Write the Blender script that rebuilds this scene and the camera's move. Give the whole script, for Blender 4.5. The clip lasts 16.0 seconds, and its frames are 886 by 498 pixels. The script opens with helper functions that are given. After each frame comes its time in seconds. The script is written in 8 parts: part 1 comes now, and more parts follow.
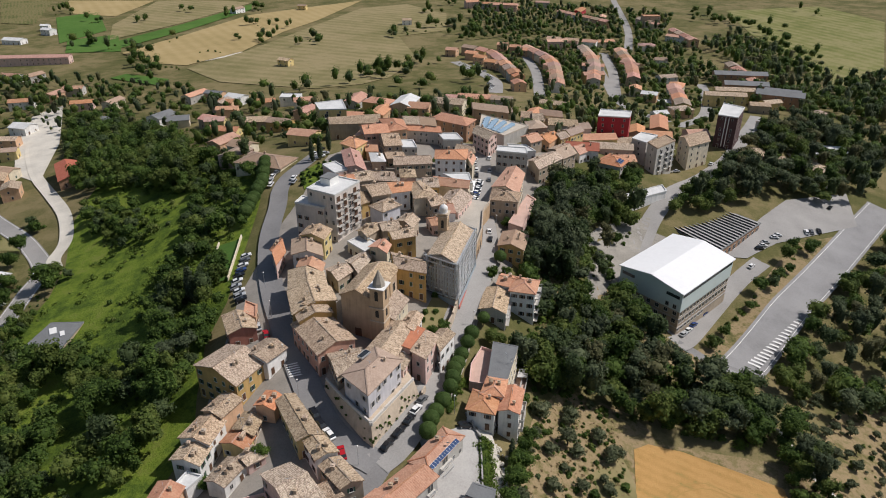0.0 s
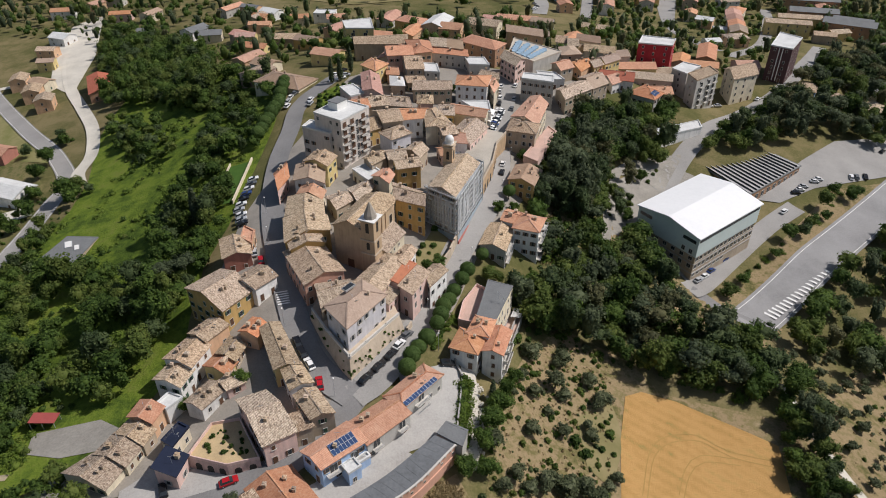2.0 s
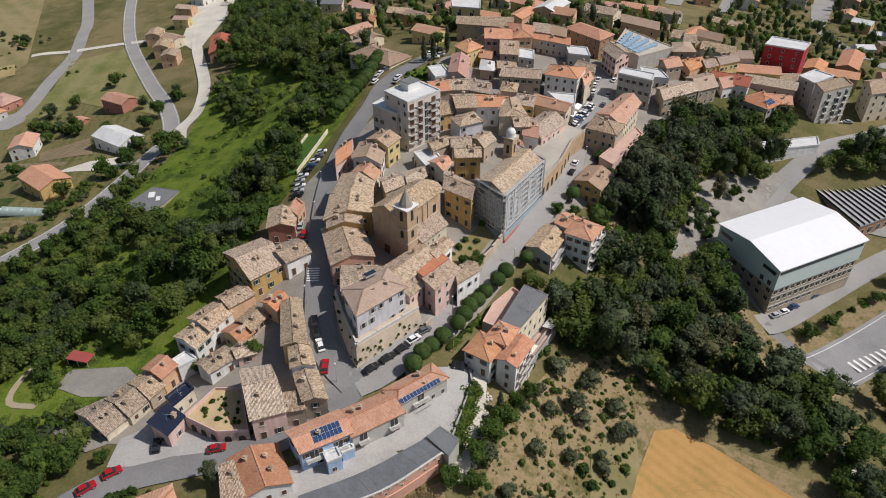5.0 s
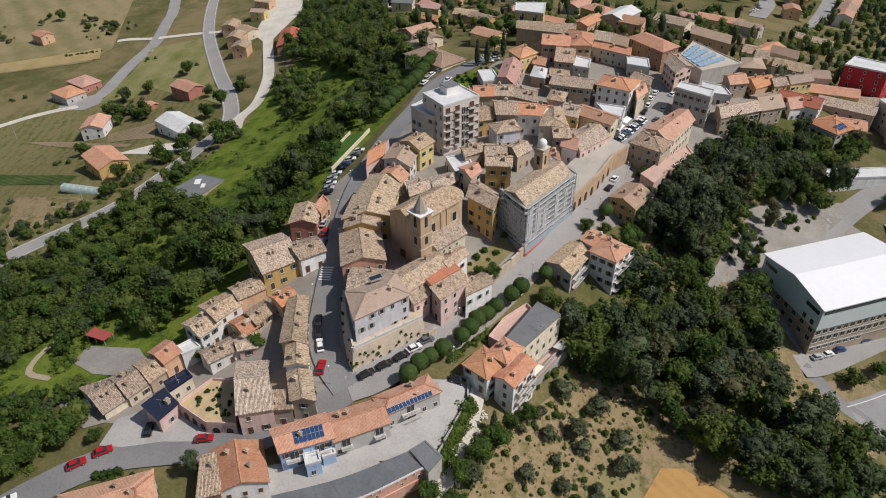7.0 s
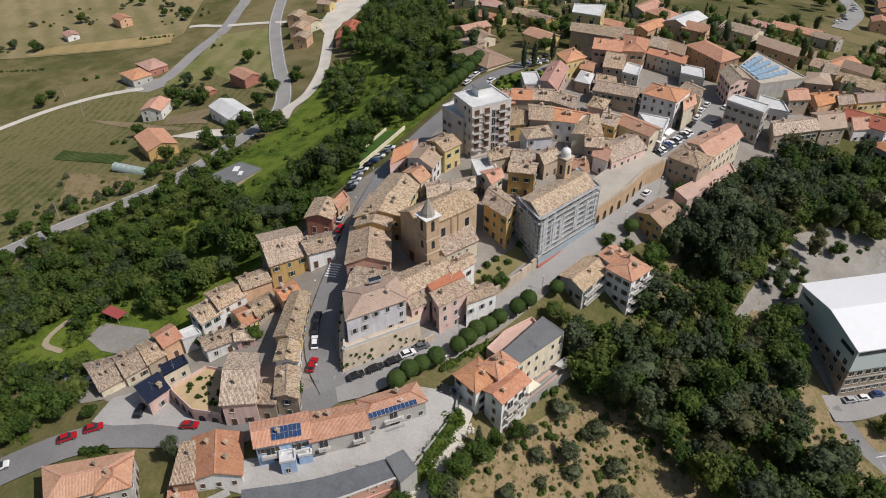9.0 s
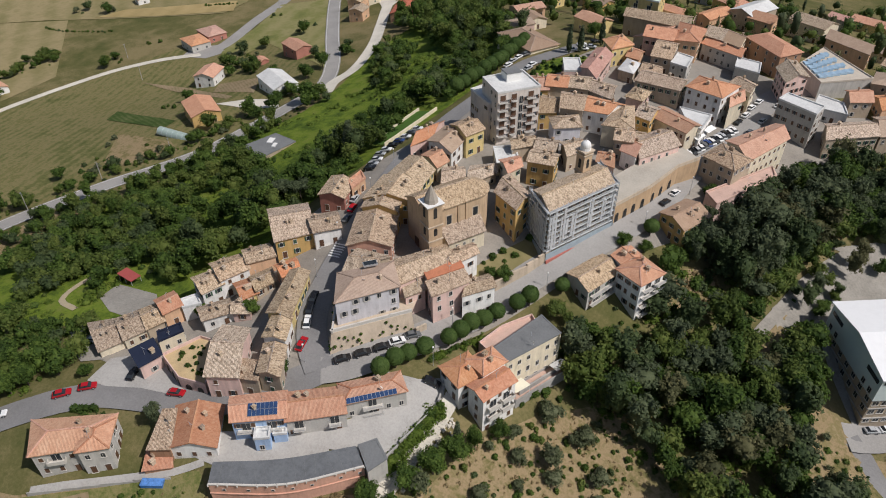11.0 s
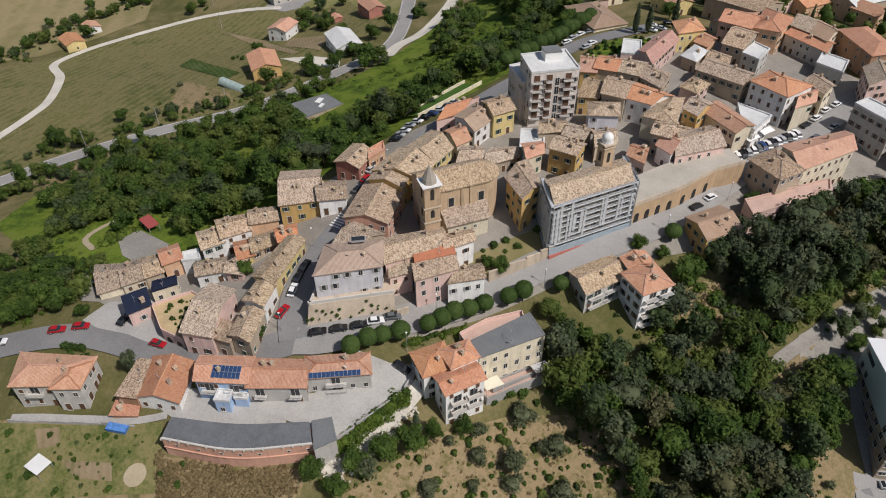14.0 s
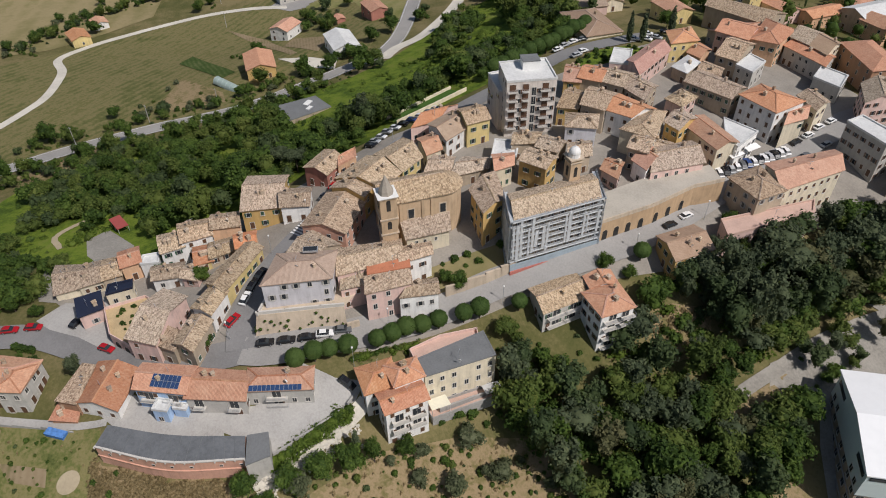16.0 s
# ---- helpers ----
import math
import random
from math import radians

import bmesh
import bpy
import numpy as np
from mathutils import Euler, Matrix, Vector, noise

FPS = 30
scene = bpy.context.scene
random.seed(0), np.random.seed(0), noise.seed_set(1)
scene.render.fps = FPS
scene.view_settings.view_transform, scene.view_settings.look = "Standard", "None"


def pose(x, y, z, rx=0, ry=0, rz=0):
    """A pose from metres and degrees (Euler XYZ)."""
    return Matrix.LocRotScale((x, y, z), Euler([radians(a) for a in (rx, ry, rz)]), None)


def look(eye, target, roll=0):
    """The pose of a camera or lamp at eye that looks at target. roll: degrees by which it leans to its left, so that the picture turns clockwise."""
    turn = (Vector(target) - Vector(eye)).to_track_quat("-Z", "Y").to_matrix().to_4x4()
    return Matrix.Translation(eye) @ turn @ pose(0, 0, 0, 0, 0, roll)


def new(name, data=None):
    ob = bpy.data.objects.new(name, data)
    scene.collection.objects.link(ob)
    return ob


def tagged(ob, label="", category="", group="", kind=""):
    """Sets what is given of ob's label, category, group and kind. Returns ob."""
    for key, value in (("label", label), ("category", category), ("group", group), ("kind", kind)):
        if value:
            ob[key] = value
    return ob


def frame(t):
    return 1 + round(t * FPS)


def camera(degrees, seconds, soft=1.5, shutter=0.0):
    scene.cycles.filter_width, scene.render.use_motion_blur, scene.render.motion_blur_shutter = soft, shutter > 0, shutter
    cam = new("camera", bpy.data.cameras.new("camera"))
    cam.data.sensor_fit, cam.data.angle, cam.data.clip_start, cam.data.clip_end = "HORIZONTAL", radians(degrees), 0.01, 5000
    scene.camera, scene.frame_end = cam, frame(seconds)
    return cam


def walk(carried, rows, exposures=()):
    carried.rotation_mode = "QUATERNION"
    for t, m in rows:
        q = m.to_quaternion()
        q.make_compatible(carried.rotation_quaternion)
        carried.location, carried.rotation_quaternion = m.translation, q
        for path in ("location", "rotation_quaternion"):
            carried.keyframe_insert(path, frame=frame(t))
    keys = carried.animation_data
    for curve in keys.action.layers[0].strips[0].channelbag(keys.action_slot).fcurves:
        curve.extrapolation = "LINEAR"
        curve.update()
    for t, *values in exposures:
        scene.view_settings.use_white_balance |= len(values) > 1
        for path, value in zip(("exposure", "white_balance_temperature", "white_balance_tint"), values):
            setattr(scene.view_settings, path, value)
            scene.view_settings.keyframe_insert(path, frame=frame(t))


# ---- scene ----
cam = camera(65.2, 16.0, soft=1.0)
METRES, EYE, TILT, LEAN, TURN = 140.0, 122.5, -28.0, 0.0, 0.0
ROWS = [
    (0.0, 0.0, 0.0, 0.0, 0.0, 0.0, 0.0),
    (0.5, 0.0291, 0.0107, 0.0052, 0.33, -1.41, -0.17),
    (1.0, 0.0574, 0.022, 0.0117, 0.96, -3.08, -0.49),
    (1.5, 0.0852, 0.0334, 0.0177, 2.52, -4.75, -1.33),
    (2.0, 0.1137, 0.0454, 0.0236, 4.47, -6.45, -2.39),
    (2.5, 0.1417, 0.058, 0.0302, 5.92, -7.69, -3.17),
    (3.0, 0.1695, 0.0714, 0.0367, 7.85, -8.31, -4.18),
    (3.5, 0.197, 0.0848, 0.043, 9.98, -8.48, -5.28),
    (4.0, 0.2241, 0.0988, 0.0499, 12.14, -8.7, -6.39),
    (6.5, 0.3536, 0.1781, 0.087, 21.02, -10.0, -10.71),
    (7.0, 0.3775, 0.1962, 0.0954, 22.97, -10.37, -11.61),
    (7.5, 0.4007, 0.2147, 0.1043, 24.83, -10.76, -12.45),
    (8.0, 0.4236, 0.2339, 0.1136, 26.58, -11.14, -13.22),
    (8.5, 0.4454, 0.2538, 0.1235, 28.09, -11.5, -13.87),
    (9.0, 0.4669, 0.2741, 0.1339, 29.71, -12.21, -14.55),
    (11.5, 0.5607, 0.3848, 0.1904, 38.09, -16.87, -17.92),
    (12.0, 0.5771, 0.4085, 0.2028, 39.8, -17.88, -18.52),
    (12.5, 0.5926, 0.4327, 0.2153, 41.53, -18.92, -19.13),
    (13.0, 0.6075, 0.4575, 0.2277, 43.26, -19.97, -19.7),
    (13.5, 0.6212, 0.4823, 0.2396, 44.93, -21.01, -20.26),
    (14.0, 0.6338, 0.5081, 0.2524, 46.49, -22.0, -20.77),
    (14.5, 0.6457, 0.5339, 0.265, 48.06, -22.62, -21.26),
    (15.0, 0.6578, 0.5604, 0.2778, 49.27, -23.06, -21.6),
    (15.5, 0.6678, 0.587, 0.2912, 49.27, -23.05, -21.62),
    (16.0, 0.6775, 0.6134, 0.3045, 49.36, -23.07, -21.64),
]
walk(cam, [(t, pose(0, 0, EYE, TILT, LEAN, TURN) @ pose(METRES * x, METRES * y, METRES * z, 90 + pitch, roll, yaw)) for t, x, y, z, yaw, pitch, roll in ROWS], [(0.0, 0.0), (7.0, -0.05), (12.0, -0.08), (16.0, -0.12)])

# ---- world, sun, exposure ----
SUN_AZ, SUN_EL = 12.0, 52.0
world = bpy.data.worlds.new("sky")
scene.world = world
world.use_nodes = True
wt = world.node_tree
sky = wt.nodes.new("ShaderNodeTexSky")
sky.sky_type, sky.sun_disc = "NISHITA", False
sky.sun_elevation, sky.sun_rotation = radians(SUN_EL), radians(90 - SUN_AZ)
sky.air_density, sky.dust_density = 1.0, 1.6
wt.links.new(sky.outputs[0], wt.nodes["Background"].inputs[0])
wt.nodes["Background"].inputs[1].default_value = 0.07
sun = new("sun", bpy.data.lights.new("sun", "SUN"))
sun.data.energy, sun.data.angle, sun.data.color = 3.95, radians(0.6), (1.0, 0.95, 0.93)
sun_dir = Vector((math.cos(radians(SUN_AZ)) * math.cos(radians(SUN_EL)), math.sin(radians(SUN_AZ)) * math.cos(radians(SUN_EL)), math.sin(radians(SUN_EL))))
sun.matrix_world = look(sun_dir * 400, (0, 0, 0))

# ---- materials ----
MATS = {}


def nodes_of(m):
    m.use_nodes = True
    nt = m.node_tree
    return nt, nt.nodes, nt.links, nt.nodes["Principled BSDF"]


def math_node(nt, op, a, b=None):
    n = nt.nodes.new("ShaderNodeMath")
    n.operation = op
    for i, v in enumerate((a, b)):
        if v is None:
            continue
        if isinstance(v, (int, float)):
            n.inputs[i].default_value = v
        else:
            nt.links.new(v, n.inputs[i])
    return n.outputs[0]


def noise_node(nt, vec, scale, detail=3.0, rough=0.6):
    n = nt.nodes.new("ShaderNodeTexNoise")
    n.inputs["Scale"].default_value, n.inputs["Detail"].default_value, n.inputs["Roughness"].default_value = scale, detail, rough
    nt.links.new(vec, n.inputs["Vector"])
    return n.outputs[0]


def ramp_node(nt, fac, stops):
    n = nt.nodes.new("ShaderNodeValToRGB")
    while len(n.color_ramp.elements) < len(stops):
        n.color_ramp.elements.new(0.5)
    for e, (p, c) in zip(n.color_ramp.elements, stops):
        e.position, e.color = p, (*c, 1)
    nt.links.new(fac, n.inputs[0])
    return n.outputs[0]


def mix_node(nt, fac, a, b, blend="MIX"):
    n = nt.nodes.new("ShaderNodeMix")
    n.data_type, n.blend_type = "RGBA", blend
    for k, v in ((0, fac), (6, a), (7, b)):
        if isinstance(v, (int, float)):
            n.inputs[k].default_value = v
        elif isinstance(v, tuple):
            n.inputs[k].default_value = (*v, 1)
        else:
            nt.links.new(v, n.inputs[k])
    return n.outputs[2]


def shade(c, k):
    return tuple(min(1.0, v * k) for v in c)


def bump_node(nt, height, bsdf, strength, dist):
    b = nt.nodes.new("ShaderNodeBump")
    b.inputs["Strength"].default_value, b.inputs["Distance"].default_value = strength, dist
    nt.links.new(height, b.inputs["Height"])
    nt.links.new(b.outputs[0], bsdf.inputs["Normal"])


def plain(name, colour, rough=0.8, fine=3.0, coarse=0.25, spread=0.25, bump=0.02, metal=0.0, object_tint=0.0):
    """A worn surface of one colour, uneven at two scales."""
    if name in MATS:
        return MATS[name]
    m = bpy.data.materials.new(name)
    nt, nodes, links, bsdf = nodes_of(m)
    geo = nodes.new("ShaderNodeNewGeometry").outputs["Position"]
    a, b = noise_node(nt, geo, fine, 4, 0.7), noise_node(nt, geo, coarse, 3)
    both = math_node(nt, "ADD", math_node(nt, "MULTIPLY", a, 0.5), math_node(nt, "MULTIPLY", b, 0.5))
    col = ramp_node(nt, both, [(0.3, shade(colour, 1 - spread)), (0.5, colour), (0.7, shade(colour, 1 + spread * 0.8))])
    if object_tint:
        info = nodes.new("ShaderNodeObjectInfo").outputs["Random"]
        hsv = nodes.new("ShaderNodeHueSaturation")
        links.new(math_node(nt, "ADD", math_node(nt, "MULTIPLY", info, object_tint), 1 - object_tint / 2), hsv.inputs["Value"])
        links.new(col, hsv.inputs["Color"])
        col = hsv.outputs[0]
    links.new(col, bsdf.inputs["Base Color"])
    bsdf.inputs["Roughness"].default_value, bsdf.inputs["Metallic"].default_value = rough, metal
    if bump:
        bump_node(nt, a, bsdf, 0.5, bump)
    MATS[name] = m
    return m


def wall_mat(name, colour):
    """Old lime plaster: blotches, streaks running down, fine grain."""
    if name in MATS:
        return MATS[name]
    m = bpy.data.materials.new(name)
    nt, nodes, links, bsdf = nodes_of(m)
    geo = nodes.new("ShaderNodeNewGeometry").outputs["Position"]
    mp = nodes.new("ShaderNodeMapping")
    mp.inputs["Scale"].default_value = (1.2, 1.2, 0.12)
    links.new(geo, mp.inputs["Vector"])
    streak, blot, grain = noise_node(nt, mp.outputs[0], 1.0, 4, 0.65), noise_node(nt, geo, 0.35, 4), noise_node(nt, geo, 5.0, 3, 0.7)
    f = math_node(nt, "ADD", math_node(nt, "MULTIPLY", streak, 0.4), math_node(nt, "ADD", math_node(nt, "MULTIPLY", blot, 0.4), math_node(nt, "MULTIPLY", grain, 0.2)))
    col = ramp_node(nt, f, [(0.32, shade(colour, 0.62)), (0.47, shade(colour, 0.92)), (0.62, shade(colour, 1.1))])
    info = nodes.new("ShaderNodeObjectInfo").outputs["Random"]
    hsv = nodes.new("ShaderNodeHueSaturation")
    links.new(math_node(nt, "ADD", math_node(nt, "MULTIPLY", info, 0.2), 0.9), hsv.inputs["Value"])
    links.new(col, hsv.inputs["Color"])
    links.new(hsv.outputs[0], bsdf.inputs["Base Color"])
    bsdf.inputs["Roughness"].default_value = 0.9
    bump_node(nt, grain, bsdf, 0.5, 0.03)
    MATS[name] = m
    return m


def tile_mat(name, base, pale, dark, contrast=1.0):
    """Barrel tiles: each tile its own tone (from the roof's own metres along eave and slope), lichen blotches, ribs down the slope."""
    if name in MATS:
        return MATS[name]
    m = bpy.data.materials.new(name)
    nt, nodes, links, bsdf = nodes_of(m)
    uv = nodes.new("ShaderNodeUVMap").outputs[0]
    sep = nodes.new("ShaderNodeSeparateXYZ")
    links.new(uv, sep.inputs[0])
    u, v = sep.outputs[0], sep.outputs[1]
    comb = nodes.new("ShaderNodeCombineXYZ")
    links.new(math_node(nt, "FLOOR", math_node(nt, "MULTIPLY", u, 1 / 0.27)), comb.inputs[0])
    links.new(math_node(nt, "FLOOR", math_node(nt, "MULTIPLY", v, 1 / 0.5)), comb.inputs[1])
    info = nodes.new("ShaderNodeObjectInfo").outputs["Random"]
    links.new(math_node(nt, "MULTIPLY", info, 91.0), comb.inputs[2])
    wn = nodes.new("ShaderNodeTexWhiteNoise")
    wn.noise_dimensions = "3D"
    links.new(comb.outputs[0], wn.inputs[0])
    geo = nodes.new("ShaderNodeNewGeometry").outputs["Position"]
    blot = noise_node(nt, geo, 0.45, 5, 0.65)
    lich = noise_node(nt, geo, 1.7, 4, 0.7)
    k = 0.55 * contrast
    f = math_node(nt, "ADD", math_node(nt, "MULTIPLY", wn.outputs[0], k), math_node(nt, "MULTIPLY", blot, 1 - k))
    col = ramp_node(nt, f, [(0.12, dark), (0.45, base), (0.82, pale)])
    col = mix_node(nt, math_node(nt, "MULTIPLY", math_node(nt, "GREATER_THAN", lich, 0.57), 0.45 * contrast), col, shade(dark, 0.6))
    pale_patch = noise_node(nt, geo, 2.6, 3, 0.7)
    col = mix_node(nt, math_node(nt, "MULTIPLY", math_node(nt, "GREATER_THAN", pale_patch, 0.58), 0.5 * contrast), col, shade(pale, 1.12))
    hsv = nodes.new("ShaderNodeHueSaturation")
    links.new(math_node(nt, "ADD", math_node(nt, "MULTIPLY", info, 0.36), 0.80), hsv.inputs["Value"])
    other = math_node(nt, "FRACT", math_node(nt, "MULTIPLY", info, 17.3))
    links.new(math_node(nt, "ADD", math_node(nt, "MULTIPLY", other, 0.012), 0.498), hsv.inputs["Hue"])
    links.new(math_node(nt, "ADD", math_node(nt, "MULTIPLY", math_node(nt, "FRACT", math_node(nt, "MULTIPLY", info, 41.7)), 0.3), 0.82), hsv.inputs["Saturation"])
    links.new(col, hsv.inputs["Color"])
    links.new(hsv.outputs[0], bsdf.inputs["Base Color"])
    bsdf.inputs["Roughness"].default_value = 0.92
    rib = math_node(nt, "SINE", math_node(nt, "MULTIPLY", u, 2 * math.pi / 0.27))
    bump_node(nt, math_node(nt, "ADD", rib, math_node(nt, "MULTIPLY", wn.outputs[0], 0.8)), bsdf, 0.8, 0.06 if contrast > 0.7 else 0.025)
    MATS[name] = m
    return m


def leaf_mat(name, dark, mid, light):
    """Foliage: tone by leaf clump, tree and stand, broken up finely, with some light passing through."""
    if name in MATS:
        return MATS[name]
    m = bpy.data.materials.new(name)
    nt, nodes, links, bsdf = nodes_of(m)
    g = nodes.new("ShaderNodeNewGeometry")
    isl = g.outputs["Random Per Island"]
    info = nodes.new("ShaderNodeObjectInfo").outputs["Random"]
    big, fine = noise_node(nt, g.outputs["Position"], 0.09, 3), noise_node(nt, g.outputs["Position"], 2.2, 4, 0.75)
    f = math_node(nt, "ADD", math_node(nt, "MULTIPLY", isl, 0.3), math_node(nt, "ADD", math_node(nt, "MULTIPLY", info, 0.12), math_node(nt, "MULTIPLY", big, 0.6)))
    f = math_node(nt, "ADD", f, math_node(nt, "MULTIPLY", fine, 0.55))
    col = ramp_node(nt, f, [(0.52, dark), (0.76, mid), (1.0, light)])
    links.new(col, bsdf.inputs["Base Color"])
    bsdf.inputs["Roughness"].default_value = 0.7
    bsdf.inputs["Specular IOR Level"].default_value = 0.2
    bump_node(nt, fine, bsdf, 0.6, 0.12)
    thin = nodes.new("ShaderNodeBsdfTranslucent")
    links.new(col, thin.inputs[0])
    both = nodes.new("ShaderNodeMixShader")
    both.inputs[0].default_value = 0.4
    links.new(bsdf.outputs[0], both.inputs[1])
    links.new(thin.outputs[0], both.inputs[2])
    links.new(both.outputs[0], nodes["Material Output"].inputs[0])
    MATS[name] = m
    return m


def ground_mat(name, stops, scale, fine=1.2, bump=0.15, stripes=None):
    """Soil and grass: stops over noise at two scales; stripes = (angle, spacing, strength) for mown or ploughed rows."""
    if name in MATS:
        return MATS[name]
    m = bpy.data.materials.new(name)
    nt, nodes, links, bsdf = nodes_of(m)
    geo = nodes.new("ShaderNodeNewGeometry").outputs["Position"]
    a, b, c = noise_node(nt, geo, scale, 5, 0.6), noise_node(nt, geo, fine, 4, 0.7), noise_node(nt, geo, scale * 5, 4, 0.6)
    f = math_node(nt, "ADD", math_node(nt, "MULTIPLY", a, 0.5), math_node(nt, "ADD", math_node(nt, "MULTIPLY", b, 0.22), math_node(nt, "MULTIPLY", c, 0.28)))
    if stripes:
        ang, gap, k = stripes
        sep = nodes.new("ShaderNodeSeparateXYZ")
        links.new(geo, sep.inputs[0])
        s = math_node(nt, "ADD", math_node(nt, "MULTIPLY", sep.outputs[0], math.cos(radians(ang))), math_node(nt, "MULTIPLY", sep.outputs[1], math.sin(radians(ang))))
        s = math_node(nt, "ADD", s, math_node(nt, "MULTIPLY", a, 3.0))
        f = math_node(nt, "ADD", f, math_node(nt, "MULTIPLY", math_node(nt, "SINE", math_node(nt, "MULTIPLY", s, 2 * math.pi / gap)), k))
    links.new(ramp_node(nt, f, stops), bsdf.inputs["Base Color"])
    bsdf.inputs["Roughness"].default_value = 1.0
    bsdf.inputs["Specular IOR Level"].default_value = 0.1
    bump_node(nt, b, bsdf, 0.6, bump)
    MATS[name] = m
    return m


WALLS = {"shell": (0.62, 0.56, 0.505), "lilac": (0.60, 0.585, 0.605), "stone": (0.42, 0.34, 0.25), "red": (0.42, 0.18, 0.135), "ochre": (0.56, 0.37, 0.14), "yellow": (0.62, 0.49, 0.22), "cream": (0.68, 0.60, 0.45),
         "white": (0.76, 0.745, 0.71), "pink": (0.66, 0.47, 0.41), "peach": (0.66, 0.42, 0.26), "greywall": (0.46, 0.44, 0.40), "blue": (0.38, 0.52, 0.72), "brick": (0.38, 0.22, 0.13),
         "salmon": (0.58, 0.33, 0.24), "redwall": (0.42, 0.03, 0.04), "maroon": (0.10, 0.05, 0.05)}
TILES = {"old": ((0.45, 0.325, 0.225), (0.61, 0.475, 0.35), (0.20, 0.135, 0.09), 1.05), "orange": ((0.50, 0.235, 0.14), (0.60, 0.35, 0.23), (0.34, 0.155, 0.095), 0.45),
         "brown": ((0.36, 0.25, 0.18), (0.44, 0.32, 0.24), (0.27, 0.18, 0.13), 0.35), "rose": ((0.45, 0.23, 0.18), (0.55, 0.34, 0.27), (0.32, 0.16, 0.12), 0.6), "red": ((0.36, 0.09, 0.06), (0.42, 0.13, 0.09), (0.28, 0.07, 0.05), 0.3)}


def wall_of(k):
    return wall_mat(k + "_plaster", WALLS[k])


def tile_of(k):
    if k in TILES:
        b, p, d, c = TILES[k]
        return tile_mat(k + "_tiles", b, p, d, c)
    if k == "slate":
        return plain("grey_sheet", (0.16, 0.165, 0.165), 0.75, 2.0, 0.2, 0.3)
    if k == "solar":
        return plain("solar_glass", (0.02, 0.025, 0.045), 0.25, 2.0, 0.4, 0.2, 0)
    if k == "terrace":
        return plain("terracotta_paving", (0.54, 0.37, 0.30), 0.85, 3, 0.3, 0.2)
    if k == "patio":
        return plain("orange_patio_tiles", (0.50, 0.19, 0.10), 0.8, 3, 0.5, 0.25)
    if k == "skylight":
        return plain("hall_roofing", (0.50, 0.44, 0.36), 0.8, 2, 0.2, 0.25)
    return plain("pale_roofing", (0.60, 0.60, 0.58), 0.8, 1.5, 0.2, 0.25)


M_STREET = plain("pale_asphalt", (0.29, 0.278, 0.26), 0.9, 2.0, 0.08, 0.25)
M_ASPHALT = plain("asphalt", (0.20, 0.195, 0.19), 0.9, 2.0, 0.08, 0.28)
M_GRIT = plain("grey_gravel", (0.28, 0.26, 0.225), 0.95, 1.5, 0.1, 0.4)
M_PALE = plain("pale_gravel", (0.58, 0.54, 0.46), 0.95, 1.5, 0.1, 0.25)
M_CONCRETE = plain("concrete", (0.37, 0.355, 0.33), 0.9, 2.0, 0.12, 0.3)
M_PAVING = plain("old_paving", (0.27, 0.245, 0.21), 0.9, 2.0, 0.15, 0.3)
M_STONE = wall_mat("bastion_stone", (0.49, 0.40, 0.30))
M_BRICK = wall_mat("church_brick", (0.48, 0.35, 0.225))
M_GLASS = plain("window_glass", (0.03, 0.035, 0.04), 0.15, 1, 1, 0.2, 0)
M_FRAME = plain("pale_trim", (0.55, 0.52, 0.47), 0.8, 4, 1, 0.15, 0)
M_SHUT_G = plain("green_shutter", (0.04, 0.09, 0.055), 0.6, 4, 1, 0.2, 0)
M_SHUT_B = plain("brown_shutter", (0.11, 0.055, 0.03), 0.6, 4, 1, 0.2, 0)
M_SHUT_W = plain("grey_shutter", (0.32, 0.31, 0.29), 0.6, 4, 1, 0.2, 0)
M_BARK = plain("bark", (0.10, 0.075, 0.055), 0.95, 5, 1, 0.3)
M_METAL = plain("galvanised_steel", (0.52, 0.54, 0.56), 0.4, 3, 0.5, 0.15, 0, 0.6)
M_WHITE = plain("white_paint", (0.74, 0.73, 0.70), 0.6, 2, 0.3, 0.1, 0)
M_DARK = plain("dark_opening", (0.03, 0.028, 0.025), 0.8, 2, 0.5, 0.2, 0)
M_RUBBER = plain("tyre_rubber", (0.02, 0.02, 0.02), 0.8, 4, 1, 0.2, 0)
M_LEAF = leaf_mat("broad_leaves", (0.028, 0.054, 0.012), (0.062, 0.108, 0.020), (0.128, 0.188, 0.036))
M_LEAF_DARK = leaf_mat("dark_leaves", (0.034, 0.056, 0.023), (0.068, 0.10, 0.038), (0.125, 0.16, 0.06))
M_LEAF_PALE = leaf_mat("pale_leaves", (0.042, 0.068, 0.015), (0.095, 0.135, 0.028), (0.17, 0.205, 0.05))
M_PINE = leaf_mat("pine_needles", (0.042, 0.060, 0.032), (0.085, 0.110, 0.056), (0.15, 0.178, 0.088))
M_SCRUB = leaf_mat("dusty_scrub", (0.060, 0.066, 0.030), (0.115, 0.118, 0.052), (0.19, 0.18, 0.085))
M_BALL = leaf_mat("clipped_leaves", (0.03, 0.062, 0.013), (0.058, 0.105, 0.024), (0.10, 0.155, 0.04))
M_OLIVE = leaf_mat("olive_leaves", (0.058, 0.072, 0.033), (0.11, 0.13, 0.064), (0.185, 0.20, 0.11))
M_STRAW = leaf_mat("dry_straw", (0.15, 0.11, 0.05), (0.27, 0.21, 0.105), (0.40, 0.31, 0.17))
